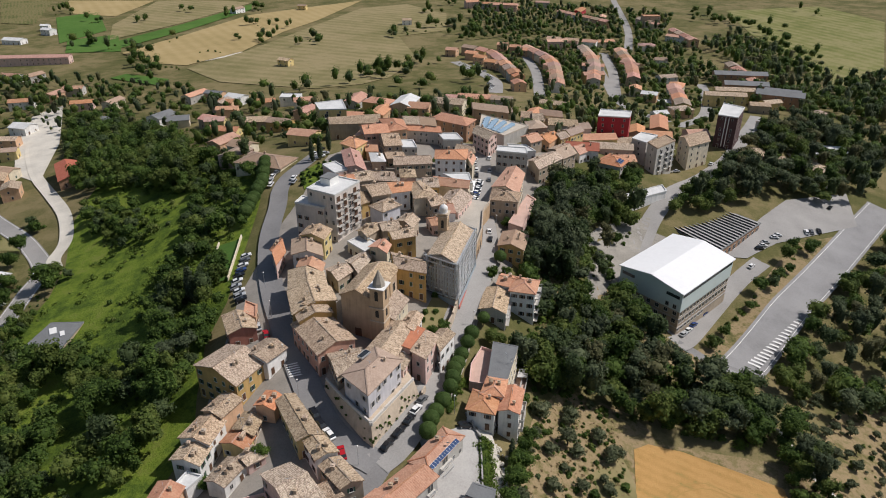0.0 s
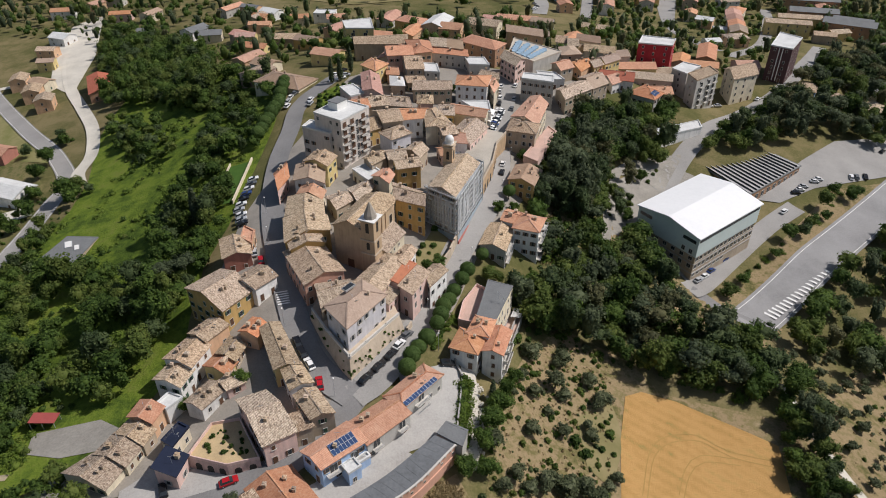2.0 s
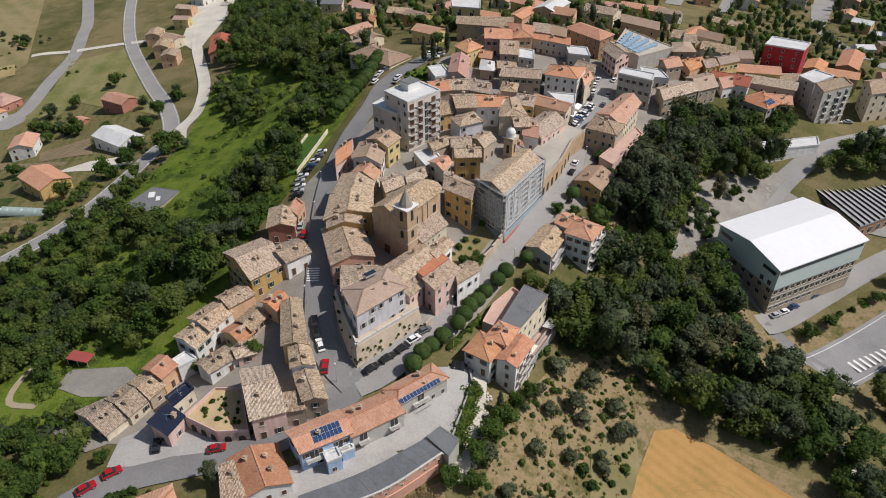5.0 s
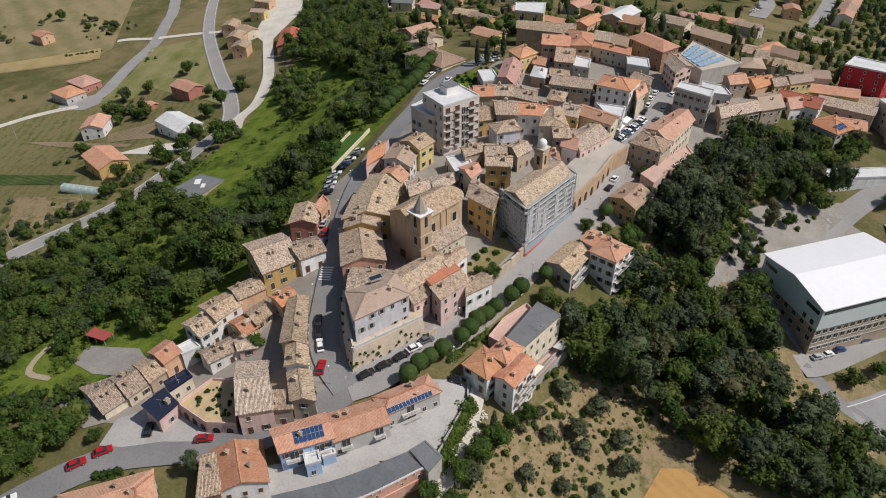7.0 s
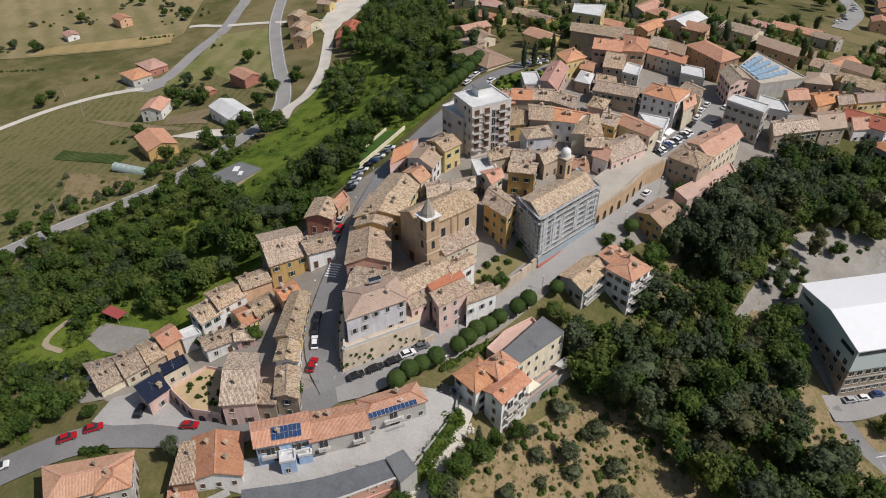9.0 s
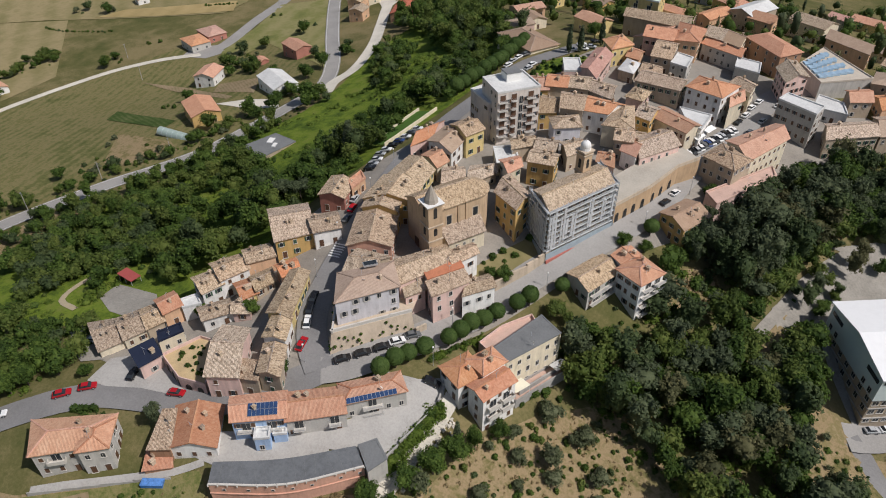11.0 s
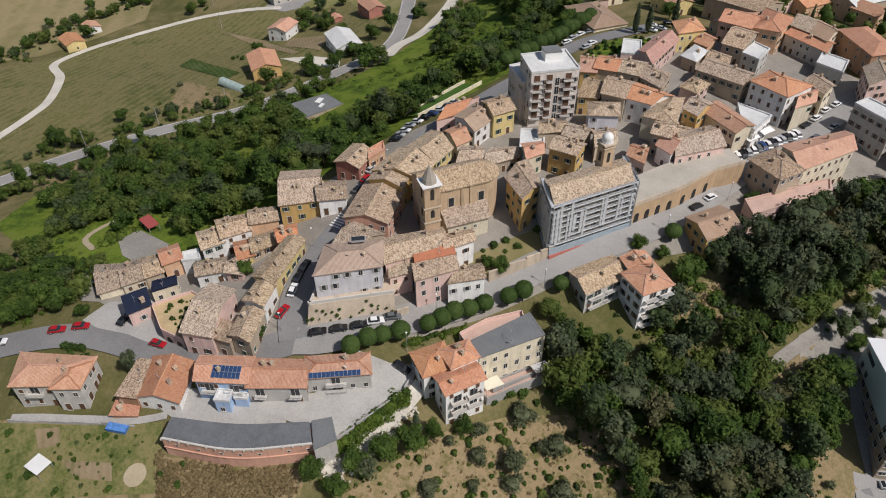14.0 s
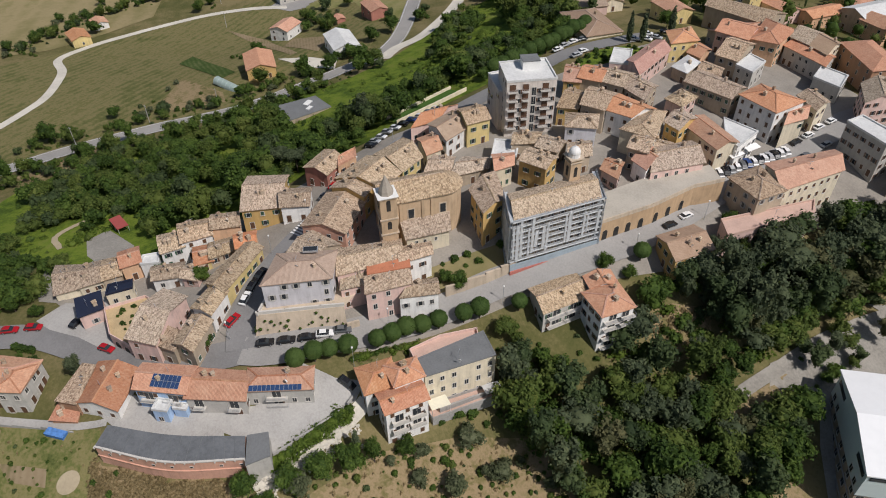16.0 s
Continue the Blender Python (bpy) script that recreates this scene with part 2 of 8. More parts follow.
M_LUSH = leaf_mat("lush_bushes", (0.055, 0.092, 0.014), (0.10, 0.155, 0.022), (0.165, 0.225, 0.038))
G_BASE = ground_mat("meadow_grass", [(0.32, (0.05, 0.065, 0.018)), (0.46, (0.11, 0.105, 0.04)), (0.58, (0.21, 0.17, 0.085)), (0.72, (0.12, 0.115, 0.04))], 0.02)
G_LUSH = ground_mat("lush_grass", [(0.36, (0.035, 0.058, 0.012)), (0.45, (0.075, 0.118, 0.018)), (0.53, (0.145, 0.198, 0.026)), (0.62, (0.17, 0.195, 0.045)), (0.7, (0.09, 0.12, 0.025))], 0.05, 1.1, 0.8)
G_DRY = ground_mat("dry_slope", [(0.36, (0.075, 0.08, 0.028)), (0.44, (0.165, 0.14, 0.06)), (0.51, (0.29, 0.215, 0.125)), (0.58, (0.185, 0.155, 0.07)), (0.68, (0.34, 0.26, 0.16))], 0.09, 1.3, 0.3)
G_WHEAT = ground_mat("ripe_wheat", [(0.34, (0.25, 0.205, 0.07)), (0.42, (0.38, 0.225, 0.08)), (0.55, (0.45, 0.265, 0.10)), (0.66, (0.34, 0.23, 0.08))], 0.07, 2.4, 0.25, (70, 3.0, 0.04))
G_STRAW = ground_mat("straw_field", [(0.25, (0.24, 0.19, 0.08)), (0.5, (0.36, 0.275, 0.13)), (0.75, (0.44, 0.34, 0.18))], 0.01, 0.3, 0.1, (30, 14.0, 0.04))
G_OLIVEF = ground_mat("olive_green_field", [(0.3, (0.13, 0.125, 0.048)), (0.46, (0.21, 0.182, 0.085)), (0.58, (0.285, 0.232, 0.125)), (0.7, (0.19, 0.17, 0.072))], 0.012, 0.3, 0.1, (60, 16.0, 0.04))
G_HILL = ground_mat("green_hay", [(0.3, (0.10, 0.115, 0.035)), (0.45, (0.17, 0.175, 0.06)), (0.57, (0.25, 0.225, 0.105)), (0.7, (0.16, 0.165, 0.06))], 0.02, 0.35, 0.1, (20, 16.0, 0.04))
G_GREEN = ground_mat("green_crop", [(0.25, (0.045, 0.095, 0.02)), (0.5, (0.075, 0.15, 0.03)), (0.75, (0.11, 0.18, 0.045))], 0.02, 0.4, 0.1)
G_PLOT = ground_mat("mown_plots", [(0.33, (0.072, 0.085, 0.027)), (0.43, (0.115, 0.118, 0.042)), (0.52, (0.19, 0.162, 0.075)), (0.6, (0.12, 0.12, 0.042)), (0.7, (0.235, 0.185, 0.095))], 0.035, 0.7, 0.2, (28, 4.6, 0.035))
G_LAWN = ground_mat("garden_grass", [(0.34, (0.06, 0.08, 0.022)), (0.45, (0.13, 0.14, 0.045)), (0.55, (0.22, 0.19, 0.085)), (0.66, (0.12, 0.135, 0.04)), (0.75, (0.26, 0.21, 0.11))], 0.12, 1.2, 0.3)
M_SAND = plain("sand", (0.40, 0.33, 0.22), 0.95, 1.5, 0.3, 0.2)
G_TILL = ground_mat("tilled_soil", [(0.3, (0.13, 0.125, 0.05)), (0.5, (0.25, 0.19, 0.115)), (0.75, (0.31, 0.245, 0.155))], 0.08, 1.0, 0.15, (65, 1.6, 0.05))
G_CROP = ground_mat("bean_rows", [(0.3, (0.03, 0.05, 0.015)), (0.5, (0.055, 0.085, 0.022)), (0.75, (0.13, 0.14, 0.06))], 0.08, 1.0, 0.2, (80, 2.2, 0.06))
G_WHEAT_TRACK = ground_mat("trodden_wheat", [(0.3, (0.30, 0.19, 0.065)), (0.6, (0.37, 0.24, 0.085))], 0.1, 1.5, 0.1)

# ---- mesh helpers ----


def link_mesh(name, verts, faces, mats, slots=None, uvs=None, parent=None, label="", smooth=False):
    me = bpy.data.meshes.new(name)
    me.from_pydata(verts, [], faces)
    for m in mats if isinstance(mats, (list, tuple)) else [mats]:
        me.materials.append(m)
    if slots:
        me.polygons.foreach_set("material_index", slots)
    if uvs:
        lay = me.uv_layers.new(name="UVMap")
        lay.data.foreach_set("uv", [c for face in uvs for p in face for c in p])
    if smooth:
        me.polygons.foreach_set("use_smooth", [True] * len(me.polygons))
    me.update()
    ob = new(name, me)
    if parent:
        ob.parent = parent
    if label:
        ob["label"] = label
    return ob


def part(name, bm, material, parent, label=""):
    me = bpy.data.meshes.new(name)
    bm.to_mesh(me)
    bm.free()
    for m in material if isinstance(material, (list, tuple)) else [material]:
        me.materials.append(m)
    ob = new(name, me)
    if parent:
        ob.parent = parent
    if label:
        ob["label"] = label
    return ob


def box_into(bm, m, sx, sy, sz, slot=0):
    r = bmesh.ops.create_cube(bm, size=1.0, matrix=m @ Matrix.Diagonal((sx, sy, sz, 1)))
    for f in {f for v in r["verts"] for f in v.link_faces}:
        f.material_index = slot


def box_bm(sx, sy, sz, x=0, y=0, z=0):
    bm = bmesh.new()
    box_into(bm, Matrix.Translation((x, y, z)), sx, sy, sz)
    return bm


def cyl_into(bm, m, r1, r2, h, seg=10, slot=0):
    r = bmesh.ops.create_cone(bm, cap_ends=True, segments=seg, radius1=r1, radius2=r2, depth=h, matrix=m)
    for f in {f for v in r["verts"] for f in v.link_faces}:
        f.material_index = slot


# ---- the ground: a hill town's ridge over two valleys ----
SPOTS = []


def level(x, y, z):
    SPOTS.append((x, y, z))


level(-17, 125.7, 0); level(4.5, 136, -1); level(3.6, 147, -0.5); level(5.2, 180, 2.4)
level(13, 200, 3.5); level(15.5, 232, 5); level(13, 252, 5); level(15, 266, 5.2)
level(17.6, 293, 4.5); level(-23, 267, 9); level(-31, 207, 8.5); level(-62.5, 194, 4.9)
level(-49, 168, 4.6); level(-43, 144, 3.3); level(-28, 130, 2.2); level(-73, 285, 6.5)
level(-61, 302, 8); level(26, 216, -0.5); level(32, 190, -8); level(24, 157, -10)
level(14, 137, -6); level(10, 122, -5); level(-4.7, 104, -5.5); level(-54, 93, -4.6)
level(-72, 89, -5.6); level(-59, 84.5, -4.6); level(-61, 78.5, -4.2); level(-36, 84, -6)
level(-12, 82, -8); level(-16, 70, -11); level(8, 100, -9); level(45, 200, -17)
level(63, 211, -18.5); level(88, 281, -17); level(81, 194, -25); level(105, 190, -33)
level(103, 161, -28); level(137, 185, -42); level(60, 145, -24); level(40, 120, -20)
level(30, 95, -20); level(80, 120, -33); level(136, 335, -14); level(123, 345, -16)
level(170, 390, -15); level(150, 270, -27); level(130, 240, -27); level(190, 230, -45)
level(100, 310, -8); level(60, 320, 2); level(60, 370, 0); level(-141, 191, -24)
level(-105, 150, -18); level(-80, 125, -9); level(-85, 100, -9); level(-110, 110, -15)
level(-150, 140, -28); level(-197, 276, -28); level(-190, 281, -32); level(-187, 244, -31)
level(-205, 212, -31); level(-250, 246, -43); level(-300, 265, -44); level(-224, 288, -34)
level(-293, 113, -42); level(-308, 147, -48); level(-160, 309, -18); level(-120, 260, -12)
level(-95, 220, -6); level(-95, 340, 0); level(-91, 397, -6); level(-163, 397, -18)
level(-40, 340, 5); level(-10, 400, -2); level(22, 351, 3); level(50, 460, -14)
level(49, 559, -26); level(150, 480, -25); level(-30, 30, -20); level(60, 60, -30)
level(-100, 60, -12); level(-60, 60, -9); level(-100, 20, -25); level(12, 131, -6)
level(18, 142, -9); level(17, 150, -8); level(21, 147, -10.5); level(27, 161, -12.5)
level(13.5, 150, -6); level(22, 168, -9); level(-3, 152, 0); level(9, 284, 4)
level(-53, 141, 0); level(-56, 124, -4); level(5, 128, -4.3); level(-45, 130, 0)
level(-50, 112, -3.8); level(-12, 176, 5.5); level(87, 209.5, -27.5); level(104, 228.5, -28)
level(119.7, 248.5, -28.3); level(84, 305, -11); level(79, 211, -24); level(73, 224, -19); level(65, 234, -17.5)
for a in range(0, 360, 30):
    level(900 * math.cos(radians(a)), 300 + 900 * math.sin(radians(a)), -45)
for a in range(0, 360, 45):
    level(2500 * math.cos(radians(a)), 300 + 2500 * math.sin(radians(a)), -45)
_pts = np.array([s[:2] for s in SPOTS]) / 100.0
_val = np.array([s[2] for s in SPOTS])


def _phi(r2):
    return np.where(r2 > 0, 0.5 * r2 * np.log(np.maximum(r2, 1e-12)), 0.0)


_n = len(_pts)
_a = np.c_[np.ones(_n), _pts]
_w = np.linalg.solve(np.block([[_phi(((_pts[:, None] - _pts[None]) ** 2).sum(-1)) + 0.02 * np.eye(_n), _a], [_a.T, np.zeros((3, 3))]]), np.r_[_val, 0, 0, 0])


def heights(xy):
    """Ground heights at an array of places."""
    xy = np.asarray(xy, float).reshape(-1, 2)
    out = np.empty(len(xy))
    for i in range(0, len(xy), 20000):
        p = xy[i:i + 20000] / 100.0
        out[i:i + 20000] = _phi(((p[:, None] - _pts[None]) ** 2).sum(-1)) @ _w[:_n] + _w[_n] + p @ _w[_n + 1:]
    far = np.hypot(xy[:, 0], xy[:, 1] - 300)
    return np.where(far > 2600, -45.0, out)


def height(x, y):
    return float(heights([(x, y)])[0])


def axis(lo, hi, step, far):
    mid = list(np.arange(lo, hi + 0.1, step))
    a, b, s = lo, hi, step
    while b - hi < far:
        s *= 1.22
        a, b = a - s, b + s
        mid = [a] + mid + [b]
    return np.array(mid)


gx, gy = axis(-340, 230, 3.0, 4200), axis(20, 470, 3.0, 4200)
GX, GY = np.meshgrid(gx, gy)
gz = heights(np.c_[GX.ravel(), GY.ravel()])
nx, ny = len(gx), len(gy)
idx = (np.arange(ny - 1)[:, None] * nx + np.arange(nx - 1)[None]).ravel()
ground = link_mesh("ground", np.c_[GX.ravel(), GY.ravel(), gz].tolist(), np.c_[idx, idx + 1, idx + nx + 1, idx + nx].tolist(), G_BASE, smooth=True)
tagged(ground, "grassy hillside and valley land reaching the horizon", "ground", kind="structure")


def patch(name, pts, material, lift, label, category="ground", step=4.0):
    """A piece of land cover draped on the ground."""
    bm = bmesh.new()
    bm.faces.new([bm.verts.new((x, y, 0)) for x, y in pts])
    xs, ys = [p[0] for p in pts], [p[1] for p in pts]
    step = max(step, (max(xs) - min(xs)) / 60, (max(ys) - min(ys)) / 60)
    for k, lo, hi in ((0, min(xs), max(xs)), (1, min(ys), max(ys))):
        for c in np.arange(lo + step, hi, step):
            co, no = [0, 0, 0], [0, 0, 0]
            co[k], no[k] = c, 1
            bmesh.ops.bisect_plane(bm, geom=bm.verts[:] + bm.edges[:] + bm.faces[:], plane_co=co, plane_no=no)
    hs = heights([v.co.xy for v in bm.verts])
    for v, h in zip(bm.verts, hs):
        v.co.z = h + lift
    bmesh.ops.recalc_face_normals(bm, faces=bm.faces)
    if sum(f.normal.z for f in bm.faces) < 0:
        bmesh.ops.reverse_faces(bm, faces=bm.faces)
    for f in bm.faces:
        f.smooth = True
    return tagged(part(name, bm, material, None), label, category, kind="structure")


def smooth_line(pts, step=2.5):
    P = [Vector(p).to_2d() for p in pts]
    P = [P[0] * 2 - P[1]] + P + [P[-1] * 2 - P[-2]]
    out = []
    for a, b, c, d in zip(P, P[1:], P[2:], P[3:]):
        n = max(2, int((c - b).length / step))
        for i in range(n):
            t = i / n
            out.append(0.5 * (2 * b + (c - a) * t + (2 * a - 5 * b + 4 * c - d) * t * t + (3 * b - a - 3 * c + d) * t ** 3))
    return out + [P[-2]]


ROADS = []


def road(name, pts, width, material, label, lift=0.3, category="road", edge=None):
    line = smooth_line(pts)
    ROADS.append((line, width))
    V, Fa, rows = [], [], [-0.5, -0.25, 0, 0.25, 0.5]
    mid = heights(line)
    for i, p in enumerate(line):
        d = (line[min(i + 1, len(line) - 1)] - line[max(i - 1, 0)]).normalized()
        nrm = Vector((-d.y, d.x))
        q = [p + nrm * width * k for k in rows]
        hs = heights(q)
        for v, h in zip(q, hs):
            V.append((v.x, v.y, max(h, 0.6 * mid[i] + 0.4 * h) + lift))
    for i in range(len(line) - 1):
        for k in range(4):
            a = i * 5 + k
            Fa.append((a, a + 5, a + 6, a + 1))
    ob = link_mesh(name, V, [f[::-1] for f in Fa], material, smooth=True)
    tagged(ob, label, category, kind="structure")
    if edge:
        for side in (-0.42, 0.42):
            V2, F2 = [], []
            for i, p in enumerate(line):
                d = (line[min(i + 1, len(line) - 1)] - line[max(i - 1, 0)]).normalized()
                nrm = Vector((-d.y, d.x))
                for w in (-0.09, 0.09):
                    v = p + nrm * (width * side + w)
                    V2.append((v.x, v.y, height(v.x, v.y) * 0.6 + 0.4 * mid[i] + lift + 0.05 if abs(side) < 0.1 else max(height(v.x, v.y), 0.6 * mid[i] + 0.4 * height(v.x, v.y)) + lift + 0.04))
            for i in range(len(line) - 1):
                F2.append((2 * i, 2 * i + 1, 2 * i + 3, 2 * i + 2))
            link_mesh("road_line", V2, F2, M_WHITE, parent=ob, label="white painted edge line")
    return ob


TOWN = [(-16, 120), (-24, 112), (-34, 104), (-50, 96), (-64, 92), (-70, 100), (-64, 116), (-62, 130), (-64, 150), (-66, 190), (-62, 240), (-58, 262), (-54, 310), (-30, 340), (-20, 345), (30, 330), (52, 326), (46, 290), (33, 250), (28, 225), (20, 205), (12, 186), (6, 160), (2, 145), (-8, 128)]
patch("town_paving", TOWN, M_PAVING, 0.12, "worn grey stone and asphalt paving between the old houses", "pavement")
patch("meadow", [(-106, 84), (-80, 96), (-72, 104), (-68, 118), (-64, 134), (-68, 150), (-72, 172), (-70, 190), (-73, 226), (-76, 262), (-80, 290), (-100, 325), (-150, 372), (-190, 380), (-180, 300), (-164, 262), (-158, 236), (-157, 200), (-160, 170), (-165, 140), (-160, 100), (-140, 80)], G_LUSH, 0.15, "lush green meadow on the west slope")
patch("dry_slope", [(16, 100), (19, 118), (20, 135), (26, 152), (37, 169), (58, 163), (66, 153), (104, 150), (150, 200), (175, 190), (150, 110), (90, 90), (40, 80)], G_DRY, 0.15, "dry straw-coloured slope with sparse grass")
patch("wheat_field", [(55, 149), (60, 152), (70, 151), (97, 142), (97, 128), (84, 117), (66, 110), (50, 114), (52, 134)], G_WHEAT, 0.3, "small ripe orange wheat field with wheel tracks", "field")
patch("garden", [(-90, 40), (-46, 62), (-27, 80), (-18, 86), (-11, 87), (10, 108), (16, 100), (10, 86), (-20, 50)], G_DRY, 0.12, "dry garden slope below the houses")
patch("plots", [(-184, 60), (-186, 118), (-184, 152), (-172, 176), (-170, 205), (-186, 262), (-240, 320), (-300, 310), (-322, 232), (-330, 190), (-310, 60)], G_PLOT, 0.12, "mown and cultivated plots in the valley", "field")
road("street", [(-16, 122), (-23, 126), (-29, 132), (-34, 141), (-40, 154), (-47, 170), (-54, 188), (-60, 208), (-65, 232), (-67, 256), (-69, 271), (-68, 283), (-64, 296), (-60, 312)], 7.5, M_ASPHALT, "grey asphalt street along the west side of the old town")
road("street", [(-16, 122), (-11, 128), (-4, 143), (1, 160), (5, 180), (12, 202), (16, 224), (16, 249), (16, 271), (18, 298), (20, 325), (40, 345)], 8.5, M_STREET, "pale asphalt main street through the town")
road("road", [(-72, 58), (-66, 68), (-62, 74), (-58, 80), (-52, 87), (-41, 94), (-32, 99), (-25, 106), (-19, 115), (-15, 123)], 7.5, M_ASPHALT, "grey asphalt road rising to the town")
road("country_road", [(-178, 40), (-180, 86), (-183, 120), (-180, 150), (-173, 170), (-167, 190), (-167, 215), (-172, 245), (-175, 263), (-197, 291), (-234, 325), (-290, 380), (-333, 432), (-371, 484), (-394, 512), (-450, 590)], 8.5, M_STREET, "grey country road in the valley", edge=True)
road("country_lane", [(-222, 92), (-239, 112), (-254, 125), (-285, 138), (-312, 142), (-323, 160), (-326, 181), (-325, 205), (-320, 230), (-308, 252), (-291, 270)], 4.5, M_PALE, "pale gravel lane")
road("lane", [(-291, 270), (-290, 288), (-306, 325), (-320, 360), (-344, 396), (-362, 422), (-420, 490)], 8.5, M_STREET, "wide pale asphalt lane between the villas")
road("lane", [(-262, 396), (-299, 383), (-329, 367), (-345, 362), (-352, 357)], 5.0, M_PALE, "pale cross lane")
patch("west_field", [(-344, 345), (-340, 322), (-415, 268), (-440, 250), (-480, 210), (-640, 300), (-600, 520), (-470, 500)], G_OLIVEF, 0.3, "tan mown field in the valley", "field")
patch("gold_strip", [(-417, 270), (-413, 290), (-352, 343), (-337, 328), (-378, 296)], G_STRAW, 0.45, "golden stubble strip", "field")
patch("lower_field", [(-345, 205), (-331, 140), (-345, 60), (-560, 80), (-480, 210), (-430, 256)], G_OLIVEF, 0.25, "tan mown field beyond the hedge", "field")
patch("villa_meadow", [(-315, 352), (-291, 374), (-226, 312), (-196, 284), (-262, 300), (-268, 274), (-282, 277), (-295, 315)], G_HILL, 0.3, "dry green meadow between lanes", "field")
patch("tilled_bed", [(-244, 249), (-222, 261), (-205, 244), (-233, 238)], G_TILL, 0.32, "tilled brown vegetable bed", "field")
patch("tilled_bed", [(-290, 229), (-256, 239), (-212, 236), (-212, 232), (-252, 232)], G_TILL, 0.32, "tilled brown vegetable bed", "field")
patch("bean_rows", [(-260, 198), (-208, 201), (-206, 193), (-252, 188)], G_CROP, 0.36, "dark green rows of beans", "field")
patch("bare_plot", [(-224, 180), (-190, 187), (-180, 184), (-186, 172), (-191, 160), (-200, 160)], G_DRY, 0.3, "bare sandy plot by the greenhouse")
patch("yard", [(-210, 224), (-200, 237), (-186, 244), (-176, 237), (-190, 228)], M_PALE, 0.34, "pale gravel yard in front of the workshop", "pavement")
patch("yard", [(-300, 262), (-284, 268), (-280, 280), (-294, 284), (-304, 272)], M_STREET, 0.3, "pale paved yard between villas", "pavement")
patch("roadside_verge", [(-171, 97), (-179, 128), (-173, 143), (-164, 134), (-165, 113), (-155, 101)], G_DRY, 0.3, "dry grass verge below the valley road")
patch("gravel_yard", [(55.1, 226.4), (62.1, 256.9), (73.2, 264.1), (68.2, 241.5), (62.5, 222.2), (59.0, 221.5)], M_GRIT, 0.25, "pale gravel yard beside the sports hall", "pavement")
patch("hall_apron", [(61.2, 256.9), (57.0, 232.3), (60.7, 223.3), (67.7, 229.6), (74.5, 220.4), (85.4, 210.0), (88.8, 213.5), (101.2, 277.3), (86.0, 284.0)], M_GRIT, 0.22, "grey gravel ground round the hall", "pavement")
patch("dry_gap", [(57, 215), (59, 228), (63, 229), (66, 220), (62, 206), (58, 202)], G_DRY, 0.25, "strip of dry grass between the trees")
patch("hall_bank", [(71.0, 200.1), (73.5, 208.6), (78.3, 211.0), (84.2, 207.4), (98.0, 199.1), (108.0, 190.0), (106.4, 184.9), (85.7, 183.1), (75.2, 189.2)], G_DRY, 0.28, "dry grass bank below the sports hall")
patch("works_apron", [(60, 262), (74, 268), (84, 262), (92, 274), (96, 290), (84, 286), (70, 276)], M_GRIT, 0.3, "grey gravel yard behind the hall", "pavement")
road("dirt_path", [(-92, 99), (-101, 99), (-106, 106), (-108, 114)], 1.8, M_SAND, "narrow tan dirt path on the slope")
patch("parking_yard", [(-71, 106), (-82, 104), (-92, 106), (-95, 113), (-78, 116), (-70, 112)], M_GRIT, 0.3, "grey gravel parking yard behind the houses", "pavement")
road("gravel_track", [(-166, 258), (-174, 271), (-177, 289), (-190, 315), (-211, 343), (-236, 375), (-256, 406), (-275, 441), (-289, 480)], 6.5, M_PALE, "wide pale gravel track")
road("road", [(84, 262), (90, 276), (98, 291), (113, 311), (141, 344), (167, 377), (202, 441), (228, 490)], 8.5, M_STREET, "pale road along the east side of the town")
road("road", [(152, 432), (188, 486), (216, 562), (227, 606)], 8.0, M_STREET, "pale road through the outer town")
road("avenue", [(103.2, 195.1), (124.9, 218.9), (151.3, 247.4), (184.8, 282.4), (230, 330)], 15.0, plain("worn_roadway", (0.25, 0.245, 0.24), 0.9, 2.0, 0.08, 0.28), "wide pale roadway with white hatching", edge=True)
patch("car_park", [(124, 268), (152, 300), (174, 322), (215, 340), (205, 308), (153, 282), (134, 268)], M_STREET, 0.35, "pale asphalt car park", "pavement")
road("lane", [(84.6, 205.6), (89.7, 210.2), (105.0, 229.0), (122.9, 249.9), (140.4, 266.7)], 8.0, M_STREET, "concrete lane beside the hall")
road("lane", [(85.5, 206.6), (90.1, 203.8), (94.7, 200.1), (101.8, 198.1), (112.5, 195.1)], 5.0, M_ASPHALT, "narrow asphalt lane")
road("path", [(104, 165), (107, 154), (109, 148), (115, 136), (124, 120)], 2.5, M_PALE, "pale gravel path")
road("road", [(153, 699), (142, 595), (136, 517), (150, 450)], 8.0, M_STREET, "pale road between far houses")
road("road", [(271, 1161), (234, 910), (200, 760)], 9.0, M_STREET, "pale road in the far suburb")
road("road", [(12, 682), (34, 625), (44, 585), (41, 530)], 11.0, M_STREET, "pale street with parked cars between terraced houses")
road("country_lane", [(-257, 683), (-223, 721), (-218, 769), (-264, 970)], 6.0, M_PALE, "pale farm lane")
road("country_lane", [(-192, 596), (-166, 650), (-134, 681)], 5.0, M_PALE, "pale farm lane")
patch("yard", [(-18, 101), (-30, 92), (-27, 89), (-14, 93), (-4, 100), (4, 108), (-6, 112), (-16, 104)], M_CONCRETE, 0.33, "concrete yard between row houses and garages", "pavement")
patch("courtyard", [(-6, 130), (3, 135), (7, 140), (9.4, 136), (9.3, 127), (9.2, 121), (8.5, 115.5), (2, 112), (-10, 104), (-16, 98), (-17, 104), (-6, 112), (-2, 118)], M_CONCRETE, 0.35, "pale concrete courtyard behind the row houses", "pavement")
